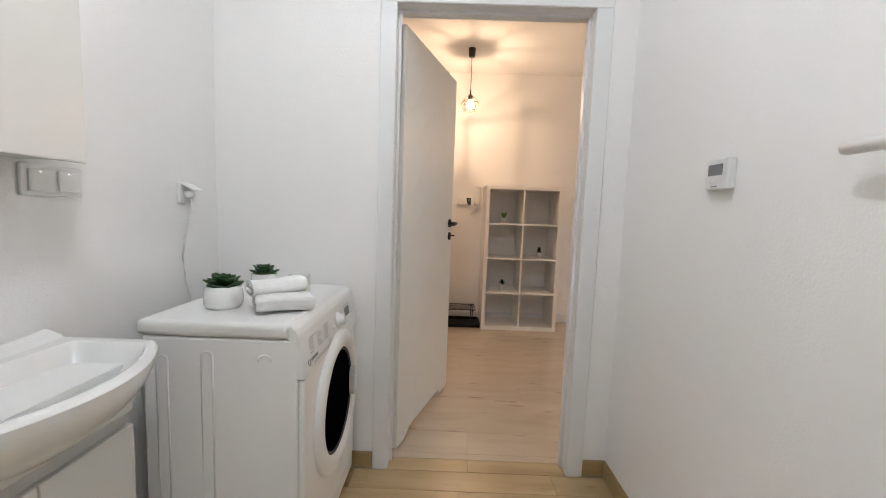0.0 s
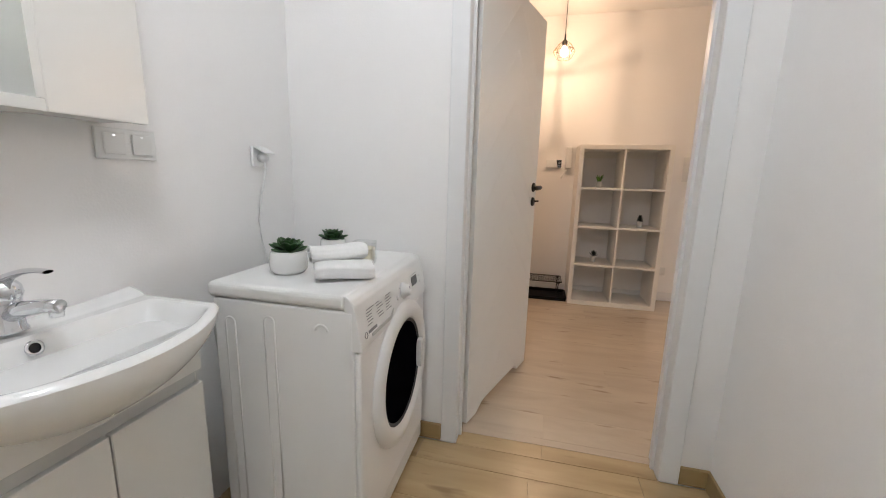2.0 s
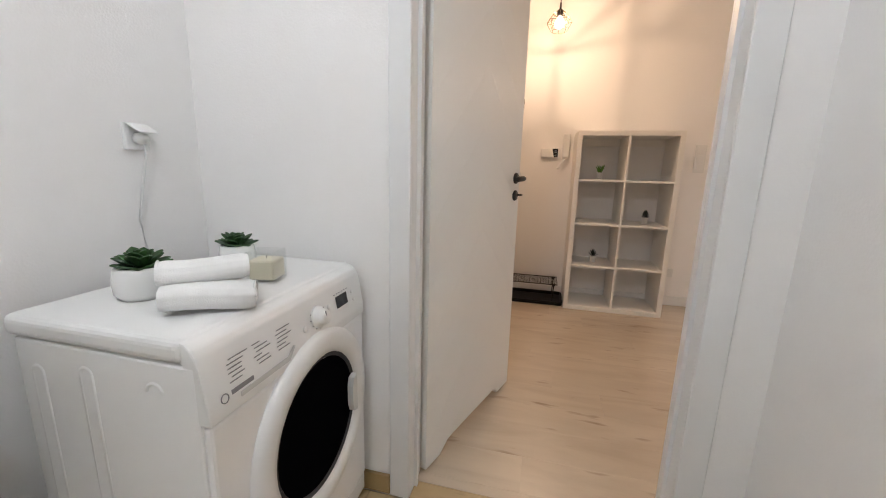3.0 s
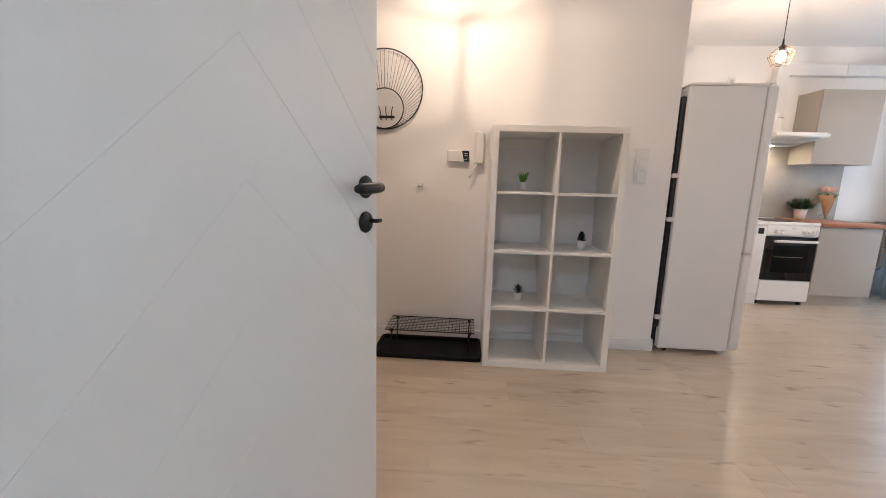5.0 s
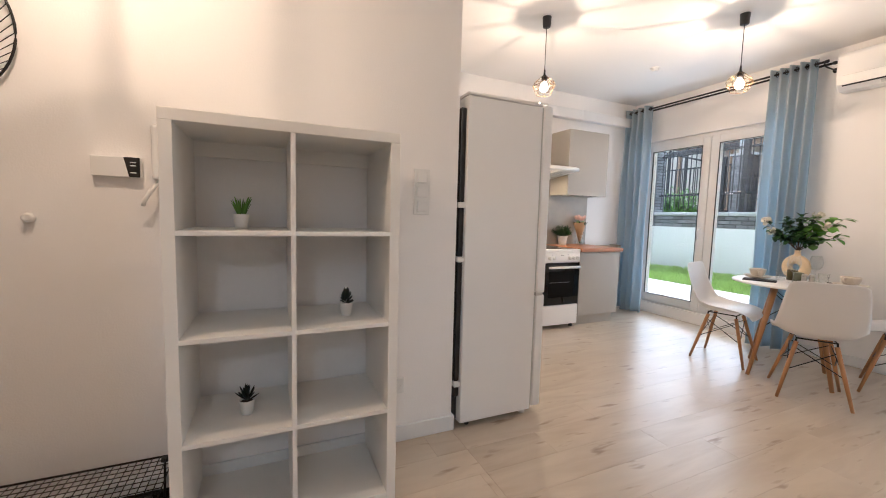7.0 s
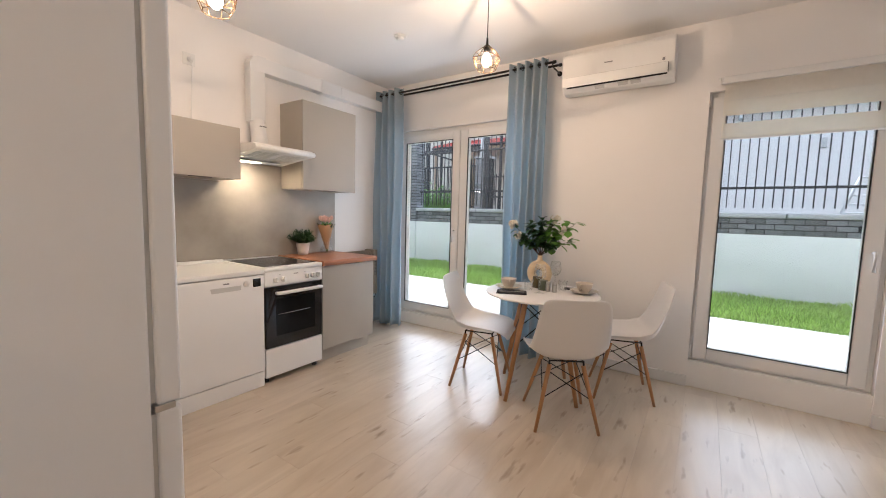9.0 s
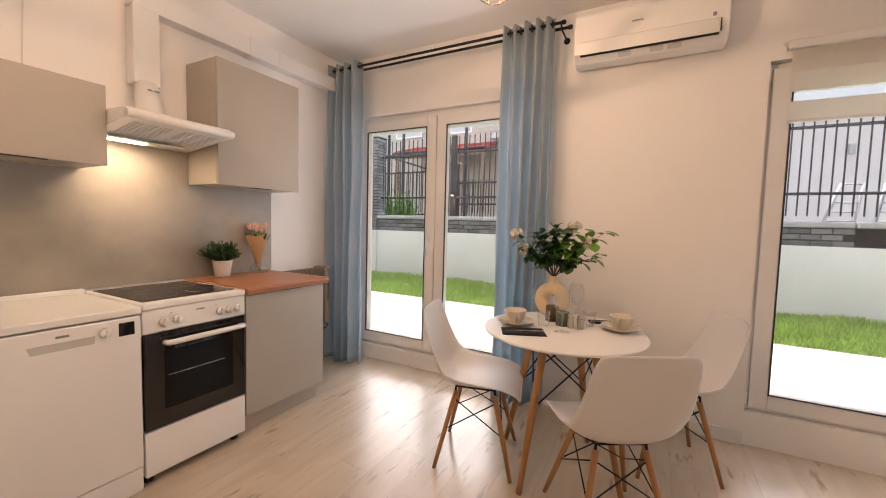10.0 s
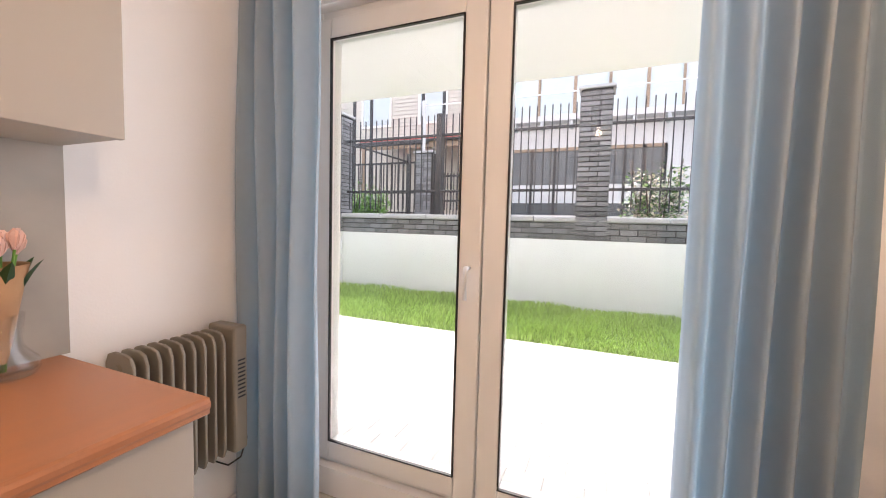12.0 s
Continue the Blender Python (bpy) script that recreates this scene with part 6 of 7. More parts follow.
TX, TY, TZ = 4.297, 4.07, 0.73
def round_table():
    t = thing("round_table", "round white dining table on splayed wooden legs", "table", pose(TX, TY, 0))
    part("tabletop", lathe(bmesh.new(), [(0, TZ - 0.018), (0.385, TZ - 0.018), (0.397, TZ - 0.013), (0.400, TZ - 0.007), (0.398, TZ - 0.002), (0.393, TZ), (0, TZ)], 72), "tabletop", t, "round white lacquered top")
    tops, feet = [], []
    for k in range(4):
        a = radians(161 + 90 * k)
        tops.append((0.165 * math.cos(a), 0.165 * math.sin(a), TZ - 0.03))
        feet.append((0.335 * math.cos(a), 0.335 * math.sin(a), 0))
    for a, b in zip(tops, feet):
        part("leg", tube(bmesh.new(), [b, Vector(b).lerp(Vector(a), 0.5), a], [0.013, 0.018, 0.020], 14), "beech", t, "tapered beech leg")
        part("leg_bracket", rod(Vector(b).lerp(Vector(a), 0.97), Vector(a) + Vector((0, 0, 0.012)), 0.012, 10), "black", t)
    strut_frame(t, tops, feet, 0.93, 0.55, 0.004)
    return t
round_table()

def ring_vase():
    v = thing("ring_vase", "cream ring-shaped ceramic vase", "vase", pose(4.535, 4.180, TZ, 0, 0, 80))
    bm = bmesh.new()
    R0, r0 = 0.068, 0.037
    def fn(u, w):
        a, b = u * math.tau, w * math.tau
        k = R0 + r0 * math.cos(b)
        return (k * math.cos(a), 0.85 * r0 * math.sin(b), 0.098 + k * math.sin(a))
    grid(bm, fn, 48, 25, closed_u=True)
    bmesh.ops.remove_doubles(bm, verts=bm.verts, dist=0.0005)
    part("ring_body", bm, "vase", v)
    part("neck", lathe(bmesh.new(), [(0.034, 0.185), (0.024, 0.202), (0.019, 0.215), (0.0195, 0.232), (0.022, 0.240), (0.018, 0.240), (0.015, 0.215)], 28), "vase", v)
    part("foot", lathe(bmesh.new(), [(0, 0.0), (0.030, 0.0), (0.032, 0.004), (0.024, 0.012), (0, 0.013)], 28), "vase", v)
ring_vase()

def bouquet():
    t = thing("bouquet", "leafy branches with cream blossoms in the ring vase", "flowers", pose(4.535, 4.180, TZ + 0.225) @ Matrix.Scale(1.0, 4))
    rng = random.Random(21)
    lv, lw, ev = bmesh.new(), bmesh.new(), bmesh.new()
    # directions are across the line of sight (y) and up; blossom at some tips
    tips = [(-0.06, 0.25, 0.20, 1), (-0.08, 0.20, 0.135, 1), (0.02, -0.12, 0.24, 1), (-0.03, -0.20, 0.17, 1), (0.0, -0.30, 0.215, 0), (0.04, -0.27, 0.11, 0), (-0.02, -0.13, 0.10, 0), (0.05, 0.14, 0.20, 0), (-0.05, 0.08, 0.22, 0), (0.02, 0.0, 0.23, 0), (-0.06, 0.15, 0.13, 0), (0.06, -0.06, 0.21, 0), (-0.04, -0.02, 0.16, 0), (0.0, 0.20, 0.09, 0), (0.03, -0.22, 0.20, 0), (0.07, 0.05, 0.13, 0)]
    for i, (x, y, z, b) in enumerate(tips):
        tip = Vector((x, y * 0.86, z * 1.25))
        mid = tip * 0.5 + Vector((0, 0, 0.03))
        pts = [Vector((0, 0, -0.10)), Vector((0.002, 0.004 * (y > 0) - 0.002, 0.01)), mid, tip]
        part("branch", tube(bmesh.new(), pts, [0.003, 0.003, 0.0022, 0.0012], 6), "stem", t)
        centre = abs(y) < 0.16 and not b
        for q in range(50 if centre else 15):
            f = rng.uniform(0.35, 1.02)
            p = (mid.lerp(tip, (f - 0.5) * 2) if f > 0.5 else pts[1].lerp(mid, f * 2)) + Vector([rng.uniform(-0.02, 0.02) for _ in range(3)])
            d = Vector((rng.uniform(-1, 1), rng.uniform(-1, 1), rng.uniform(-0.6, 0.8)))
            big = not centre and y < 0.05
            leaf(lw if big else lv, p, d, (0, 0, 1), rng.uniform(0.06, 0.088) if big else rng.uniform(0.035, 0.055), rng.uniform(0.050, 0.068) if big else rng.uniform(0.028, 0.04), 0.25, 0.15)
        if b:
            bm = bmesh.new()
            for q in range(16):
                o = Vector((rng.gauss(0, 1), rng.gauss(0, 1), rng.gauss(0, 0.7))).normalized() * rng.uniform(0.014, 0.036)
                for s in range(5):
                    a = s * math.tau / 5
                    side = o.normalized().orthogonal()
                    d = Matrix.Rotation(a, 3, o.normalized()) @ side + o.normalized() * 0.5
                    leaf(bm, tip + o, d, o, 0.019, 0.016, -0.1, 0.2)
            part("blossom", bm, "petal_white", t, "cream white blossom")
    part("foliage", lv, "leaf", t, "dark green leaves")
    part("large_foliage", lw, "leaf_light", t, "fresh green broad leaves")
bouquet()

def cup_and_saucer(x, y, rz):
    s = thing("saucer", "beige stoneware saucer on the table", "saucer", pose(x, y, TZ) @ Matrix.Scale(1.26, 4), group="saucers")
    part("plate", lathe(bmesh.new(), [(0, 0), (0.035, 0), (0.04, 0.004), (0.065, 0.012), (0.078, 0.019), (0.077, 0.021), (0.064, 0.015), (0.04, 0.008), (0, 0.007)], 40), "cup", s)
    c = thing("cup", "wide beige stoneware cup on its saucer", "cup", pose(x, y, TZ + 0.0089, 0, 0, rz) @ Matrix.Scale(1.14, 4), group="cups")
    part("bowl", lathe(bmesh.new(), [(0, 0), (0.026, 0), (0.028, 0.004), (0.043, 0.028), (0.050, 0.056), (0.051, 0.062), (0.048, 0.062), (0.041, 0.03), (0.024, 0.007), (0, 0.006)], 40), "cup", c)
    part("handle", tube(bmesh.new(), [(0.044, 0, 0.052), (0.062, 0, 0.052), (0.070, 0, 0.040), (0.062, 0, 0.026), (0.042, 0, 0.022)], 0.0048, 10), "cup", c)
cup_and_saucer(4.252, 4.310, -150)
cup_and_saucer(4.425, 3.805, 170)

def napkin(x, y, rz, sx, sy):
    n = thing("napkin", "folded black cloth napkin on the table", "napkin", pose(x, y, TZ, 0, 0, rz), group="napkins")
    for k in range(3):
        part("fold", boxes((-sx / 2 + 0.001 * k, -sy / 2 + 0.002 * k, 0.0002 + 0.0028 * k, sx / 2 - 0.002 * k, sy / 2 - 0.001 * k, 0.0026 + 0.0028 * k), bevel=0.0008), "napkin", n)
    f = thing("fork", "steel fork lying on the napkin", "fork", pose(x, y, TZ + 0.0084, 0, 0, rz + 6), group="forks")
    part("shaft", boxes((-0.09, -0.003, 0, 0.04, 0.003, 0.0016), bevel=0.0006), "steel", f)
    part("head", boxes((0.04, -0.010, 0, 0.062, 0.010, 0.0016), bevel=0.0006), "steel", f)
    for k in range(4):
        part("tine", boxes((0.062, -0.010 + k * 0.0057, 0, 0.098, -0.0072 + k * 0.0057, 0.0015)), "steel", f)
napkin(4.118, 4.225, -67, 0.21, 0.125)
napkin(4.560, 3.885, -70, 0.19, 0.065)

def candle(x, y, r, h, mat, label):
    c = thing("pillar_candle", label, "candle", pose(x, y, TZ), group="pillar candles")
    part("wax_body", lathe(bmesh.new(), [(0, 0), (r, 0), (r, h - 0.004), (r - 0.004, h), (r * 0.5, h - 0.002), (0, h - 0.003)], 32), mat, c)
    part("wick", rod((0, 0, h - 0.003), (0.001, 0.001, h + 0.008), 0.001, 6), "black", c)
candle(4.442, 4.160, 0.034, 0.085, "candle_olive", "olive brown pillar candle on the table")
candle(4.372, 4.088, 0.034, 0.075, "candle_green", "grey green pillar candle on the table")

def tumbler(x, y):
    g = thing("tumbler", "small clear glass tumbler on the table", "glass", pose(x, y, TZ), group="tumblers")
    part("glass_body", lathe(bmesh.new(), [(0, 0), (0.026, 0), (0.028, 0.003), (0.034, 0.08), (0.0325, 0.08), (0.026, 0.008), (0, 0.007)], 32), "glass_ware", g)
tumbler(4.295, 4.170)
tumbler(4.440, 3.962)

def wine_glass(x, y):
    g = thing("wine_glass", "clear stemmed wine glass on the table", "glass", pose(x, y, TZ), group="wine glasses")
    part("foot", lathe(bmesh.new(), [(0, 0), (0.036, 0), (0.0365, 0.0015), (0.012, 0.005), (0.005, 0.010)], 36), "glass_ware", g)
    part("stem", rod((0, 0, 0.008), (0, 0, 0.092), 0.0038, 10), "glass_ware", g)
    part("bowl", lathe(bmesh.new(), [(0.004, 0.090), (0.022, 0.100), (0.038, 0.122), (0.0425, 0.148), (0.038, 0.180), (0.031, 0.208), (0.030, 0.208), (0.037, 0.180), (0.0412, 0.148), (0.037, 0.123), (0.021, 0.102), (0, 0.094)], 36), "glass_ware", g)
wine_glass(4.232, 4.062)
wine_glass(4.515, 4.045)

def shaker(x, y):
    s = thing("shaker", "brushed steel salt or pepper shaker", "shaker", pose(x, y, TZ), group="shakers")
    part("body", lathe(bmesh.new(), [(0, 0), (0.0165, 0), (0.017, 0.002), (0.017, 0.066), (0.0155, 0.070), (0, 0.071)], 24), "steel", s)
    part("cap_line", tube(bmesh.new(), [(0.0172 * math.cos(a), 0.0172 * math.sin(a), 0.055) for a in np.linspace(0, math.tau, 25)[:-1]], 0.0006, 5, closed=True), "black", s)
shaker(4.345, 4.040)
shaker(4.342, 3.992)

# ---- beyond the fence ----
def far_house():
    h = thing("white_house", "white rendered house behind the garden fence", "house")
    X = 17.0
    wallb = bmesh.new()
    box(wallb, X, 8.05, -0.1, X + 8, 9.2, 4.7)
    box(wallb, X, -8, -0.1, X + 8, 3.35, 4.7)
    box(wallb, X, 3.35, 3.85, X + 8, 8.05, 4.7)
    box(wallb, X, 3.35, -0.1, X + 8, 8.05, 1.65)
    box(wallb, X, 5.0, 1.65, X + 0.3, 5.8, 3.85)
    part("wall", wallb, "house", h)
    part("upper_storey", boxes((X + 0.6, -8, 4.75, X + 8, 9.0, 8.0)), "house_grey", h)
    part("eaves", boxes((X - 0.45, -8.2, 4.62, X + 0.6, 9.4, 4.80)), "house", h)
    for y in np.arange(2.4, 9.2, 0.9):
        part("eaves_bracket", boxes((X - 0.40, y, 4.42, X, y + 0.10, 4.62)), "house_grey", h)
    for y0, y1 in ((3.35, 5.0), (5.8, 8.05)):
        w = part("window", boxes((X + 0.05, y0, 1.65, X + 0.09, y1, 3.85)), "window_dark", h, "dark shopfront window")
        n = 3
        for k in range(n + 1):
            yy = y0 + k * (y1 - y0) / n
            part("mullion", boxes((X + 0.0, yy - 0.04, 1.65, X + 0.06, yy + 0.04, 3.85)), "fence", w)
        part("transom", boxes((X + 0.0, y0, 3.75, X + 0.06, y1, 3.85)), "brown_door", w)
        part("frosted_band", boxes((X + 0.035, y0 + 0.04, 2.05, X + 0.048, y1 - 0.04, 2.65)), "house_grey", w, "frosted privacy band")
    for y0, y1 in ((7.27, 8.2), (6.10, 7.18), (5.02, 6.0), (3.93, 4.93), (2.95, 3.83), (1.0, 2.2)):
        w = part("upper_window", boxes((X + 0.57, y0, 4.95, X + 0.6, y1, 7.3)), "window_sky_sheen", h, "upper window with the sky's reflection in its colour")
        part("frame", boxes((X + 0.52, y0 - 0.07, 4.85, X + 0.59, y0, 7.4)), "brown_door", w)
        part("frame", boxes((X + 0.52, y1, 4.85, X + 0.59, y1 + 0.03, 7.4)), "brown_door", w)
        part("sill", boxes((X + 0.50, y0, 4.85, X + 0.59, y1, 4.95)), "coping", w)
    for y in (0.5, -1.02):
        part("wall_lamp", boxes((X - 0.10, y - 0.065, 3.45, X, y + 0.065, 3.72)), "coping", h, "small grey wall lamp")
    part("roof", prism(bmesh.new(), [(X + 0.3, 8.0), (X + 8.3, 8.0), (X + 4.3, 10.5)], "y", -8.2, 9.2), "roof", h)
far_house()

def cottage():
    h = thing("cream_cottage", "cream clad house with a red porch roof", "house")
    X = 19.0
    part("wall", boxes((X, 9.6, -0.1, X + 6, 24, 8.2)), "house_cream", h)
    for k in range(46):
        z = 0.3 + k * 0.168
        part("cladding_board", prism(bmesh.new(), [(X - 0.03, z), (X - 0.005, z + 0.16), (X, z + 0.16), (X, z)], "y", 9.6, 24), "house_cream", h)
    part("roof", prism(bmesh.new(), [(X - 0.7, 8.15), (X - 0.7, 8.3), (X + 3, 10.2), (X + 6.7, 8.3), (X + 6.7, 8.15)], "y", 9.2, 24.4), "roof", h, "faded red sheet roof")
    for y0, y1 in ((11.3, 12.5), (14.0, 15.4)):
        w = part("window", boxes((X - 0.05, y0, 5.6, X - 0.01, y1, 7.2)), "window_sky_sheen", h)
        part("frame", boxes((X - 0.09, y0 - 0.08, 5.52, X - 0.05, y0, 7.28), (X - 0.09, y1, 5.52, X - 0.05, y1 + 0.08, 7.28), (X - 0.09, y0, 7.2, X - 0.05, y1, 7.28), (X - 0.09, y0, 5.52, X - 0.05, y1, 5.6)), "trim", w)
    # porch roof in front of the wall
    porch = part("porch_roof", prism(bmesh.new(), [(X - 2.05, 4.38), (X - 2.05, 4.46), (X - 0.03, 5.02), (X - 0.03, 4.94)], "y", 9.7, 14.2), "roof", h, "faded red sheet porch roof")
    for k in range(15):
        y = 9.75 + k * 0.31
        part("roof_seam", prism(bmesh.new(), [(X - 2.05, 4.46), (X - 2.05, 4.49), (X - 0.03, 5.05), (X - 0.03, 5.02)], "y", y, y + 0.03), "roof", porch)
    part("gutter", rod((X - 2.10, 9.7, 4.36), (X - 2.10, 14.2, 4.36), 0.055, 10), "fence", h)
    part("fascia", boxes((X - 2.0, 9.7, 4.12, X - 1.95, 14.2, 4.35)), "brown_door", h)
    for y in (9.85, 12.0, 14.05):
        part("porch_post", boxes((X - 2.0, y - 0.06, -0.1, X - 1.88, y + 0.06, 4.12)), "brown_door", h)
cottage()

def apartment_block():
    h = thing("apartment_block", "pale grey apartment block behind the houses", "building")
    X = 34.0
    part("wall", boxes((X, -10, -0.1, X + 10, 40, 12)), "house_grey", h)
    for i in range(12):
        for z in (4.6, 7.6):
            w = part("window", boxes((X - 0.05, -8 + i * 3.6, z, X - 0.01, -6.2 + i * 3.6, z + 1.7)), "window_dark", h)
            part("frame", boxes((X - 0.09, -8.1 + i * 3.6, z - 0.1, X - 0.05, -8 + i * 3.6, z + 1.8), (X - 0.09, -6.2 + i * 3.6, z - 0.1, X - 0.05, -6.1 + i * 3.6, z + 1.8), (X - 0.09, -7.15 + i * 3.6, z, X - 0.05, -7.05 + i * 3.6, z + 1.7)), "trim", w)
apartment_block()

# the neighbour's fence running away from the garden wall
def side_fence():
    f = thing("side_fence", "anthracite steel gate and bar fence of the neighbour", "fence")
    for z in (1.55, 2.14, 3.02):
        part("rail", boxes((13.95, 10.06, z, 13.99, 16.0, z + 0.05)), "fence", f)
    bar = mesh_of("bar", box(bmesh.new(), -0.012, -0.012, 1.0, 0.012, 0.012, 3.08), "fence")
    for i in range(44):
        share("bar", bar, f, pose(13.97, 10.15 + i * 0.132, 0))
    for y in (10.35, 13.1, 15.9):
        part("post", boxes((13.92, y - 0.05, -0.1, 14.02, y + 0.05, 3.3)), "fence", f)
    part("rail", boxes((13.95, 8.0, 1.9, 13.99, 9.5, 1.95), (13.95, 8.0, 2.6, 13.99, 9.5, 2.65)), "fence", f)
    low = mesh_of("bar", box(bmesh.new(), -0.012, -0.012, 1.0, 0.012, 0.012, 2.72), "fence")
    for i in range(16):
        share("bar", low, f, pose(13.97, 8.05 + i * 0.095, 0))
    part("sloping_brace", rod((13.9, 12.75, 3.80), (13.9, 10.36, 3.06), 0.03, 6), "fence", f)
side_fence()
gp = thing("brick_pillar", "grey brick gate pillar beyond the fence", "pillar", group="fence pillars")
part("core", boxes((13.82, 9.54, -0.1, 14.28, 10.04, 3.28)), "mortar", gp)
pb = mesh_of("brick", box(bmesh.new(), 0, 0, 0, 0.04, 0.24, 0.07, bevel=0.003), "brick")
for c in range(40):
    for k in range(2):
        share("brick", pb, gp, pose(13.80, 9.545 + k * 0.252, 0.1 + c * 0.079))
part("cap", boxes((13.76, 9.48, 3.28, 14.34, 10.10, 3.34)), "coping", gp)
structure("side_beam", boxes((14.1, 9.9, 3.62, 14.22, 15, 3.74), bevel=0.01), "fence", "dark steel beam of the neighbour's carport", "beam")

# tall posts of a netting fence in the next yard
nf = thing("netting_fence", "tall dark posts with a fine wire net", "fence")
for y in (10.13, 10.92, 13.02, 13.76):
    part("post", boxes((15.95, y - 0.045, -0.1, 16.05, y + 0.045, 6.2), bevel=0.01), "fence", nf)
for k in range(15):
    part("net_wire", rod((16.0, 13.1 + 0.2 * k, 4.4), (16.0, 13.1 + 0.2 * k + 1.4, 6.1), 0.006, 4), "coping", nf)
    part("net_wire", rod((16.0, 13.1 + 0.2 * k + 1.4, 4.4), (16.0, 13.1 + 0.2 * k, 6.1), 0.006, 4), "coping", nf)
oh = thing("overhead_cable", "pale overhead cable strung between two poles", "cable")
part("cable", tube(bmesh.new(), [(14.0, 9.9, 4.66), (14.0, 7.2, 4.63), (14.0, 3.1, 4.66), (14.0, -6.0, 4.75)], 0.016, 6), "trim", oh)
for y in (9.9, -6.0):
    part("pole", rod((14.0, y, -0.12), (14.0, y, 4.8), 0.06, 10), "coping", oh)

def shrub(name, label, x, y, z, sx, sy, sz, n, seed, mats, leaf_len):
    t = thing(name, label, "shrub", pose(x, y, z))
    rng = random.Random(seed)
    for k in range(5):
        a = rng.uniform(0, math.tau)
        part("branch", tube(bmesh.new(), [(0, 0, 0), (0.4 * sx * math.cos(a), 0.4 * sy * math.sin(a), 0.5 * sz), (0.7 * sx * math.cos(a), 0.7 * sy * math.sin(a), 0.85 * sz)], [0.02, 0.013, 0.006], 6), "stem", t)
    for i, mname in enumerate(mats):
        bm = bmesh.new()
        for k in range(n // len(mats)):
            a, e, r = rng.uniform(0, math.tau), rng.uniform(-0.2, 1.0), rng.uniform(0.45, 1.05)
            bump = 0.8 + 0.35 * noise.noise(Vector((3 * math.cos(a), 3 * math.sin(a), 2 * e + seed)))
            p = Vector((sx * r * bump * math.cos(a) * math.cos(e), sy * r * bump * math.sin(a) * math.cos(e), sz * (0.45 + 0.5 * r * bump * math.sin(e))))
            d = Vector((rng.uniform(-1, 1), rng.uniform(-1, 1), rng.uniform(-0.3, 1)))
            leaf(bm, p, d, (0, 0, 1), leaf_len * rng.uniform(0.7, 1.2), leaf_len * 0.6, 0.2, 0.2)
        tagged(part("crown", bm, mname, t), kind="stuff")
for i, (y, s) in enumerate(((10.9, 0.55), (11.7, 0.62), (12.6, 0.6), (13.5, 0.62), (14.4, 0.6))):
    shrub("hedge_bush", "trimmed green hedge bush behind the fence", 13.0, y, -0.1, 0.6, s, 2.85 + 0.06 * (i % 2), 2200, 30 + i, ("leaf_light",), 0.085)
shrub("climbing_shrub", "sprawling shrub with pale leaves behind the fence", 11.5, 4.05, -0.1, 0.5, 0.72, 3.1, 2600, 44, ("leaf_light", "petal_white", "leaf"), 0.08)

# step ladder leaning beyond the wall
ld = thing("step_ladder", "pale aluminium ladder lying over the garden wall", "ladder")
for a, b in (((10.52, 1.30, 1.44), (10.62, 1.10, 2.05)), ((10.52, 0.95, 1.44), (10.62, 0.84, 2.05)), ((10.52, 0.72, 1.44), (10.62, 0.60, 2.03)), ((10.52, 0.38, 1.44), (10.62, 0.30, 2.03))):
    part("stile", rod(a, b, 0.022, 8), "alu", ld)
for y0, y1, y2, y3 in ((1.30, 0.95, 1.10, 0.84), (0.72, 0.38, 0.60, 0.30)):
    for k in range(5):
        f = k / 4
        part("rung", rod((10.52 + 0.1 * f, y0 + (y2 - y0) * f, 1.46 + 0.58 * f), (10.52 + 0.1 * f, y1 + (y3 - y1) * f, 1.46 + 0.58 * f), 0.015, 8), "alu", ld)

# ---- floor boards and tiles ----
def boards(name, label, x0, x1, y0, y1, length, width, gap, mat, bed, seed, shift):
    """Rows of boards along x, each an object on a shared mesh."""
    rng = random.Random(seed)
    floor = structure(name, boxes((x0, y0, -0.011, x1, y1, -0.0045)), bed, label, "floor")
    cache = {}
    y, row = y0, 0
    while y < y1 - 1e-6:
        w = min(width, y1 - y)
        x = x0 - (shift[row % len(shift)] * length)
        while x < x1 - 1e-6:
            a, b = max(x, x0), min(x + length, x1)
            if b - a > 0.004:
                key = (round(b - a, 3), round(w, 3))
                if key not in cache:
                    bm = bmesh.new()
                    lx, ly, c = key[0] - gap, key[1] - gap, 0.0003
                    lo = [bm.verts.new(p) for p in ((0, 0, -0.004), (lx, 0, -0.004), (lx, ly, -0.004), (0, ly, -0.004))]
                    mi = [bm.verts.new(p) for p in ((0, 0, -c), (lx, 0, -c), (lx, ly, -c), (0, ly, -c))]
                    hi = [bm.verts.new(p) for p in ((c, c, 0), (lx - c, c, 0), (lx - c, ly - c, 0), (c, ly - c, 0))]
                    bm.faces.new(hi)
                    for r0, r1 in ((lo, mi), (mi, hi)):
                        for i in range(4):
                            j = (i + 1) % 4
                            bm.faces.new((r0[i], r0[j], r1[j], r1[i]))
                    cache[key] = mesh_of("plank", bm, mat)
                share("plank" if "tile" not in name else "tile", cache[key], floor, pose(a + gap / 2, y + gap / 2, 0))
            x += length
        y += width
        row += 1
    return floor

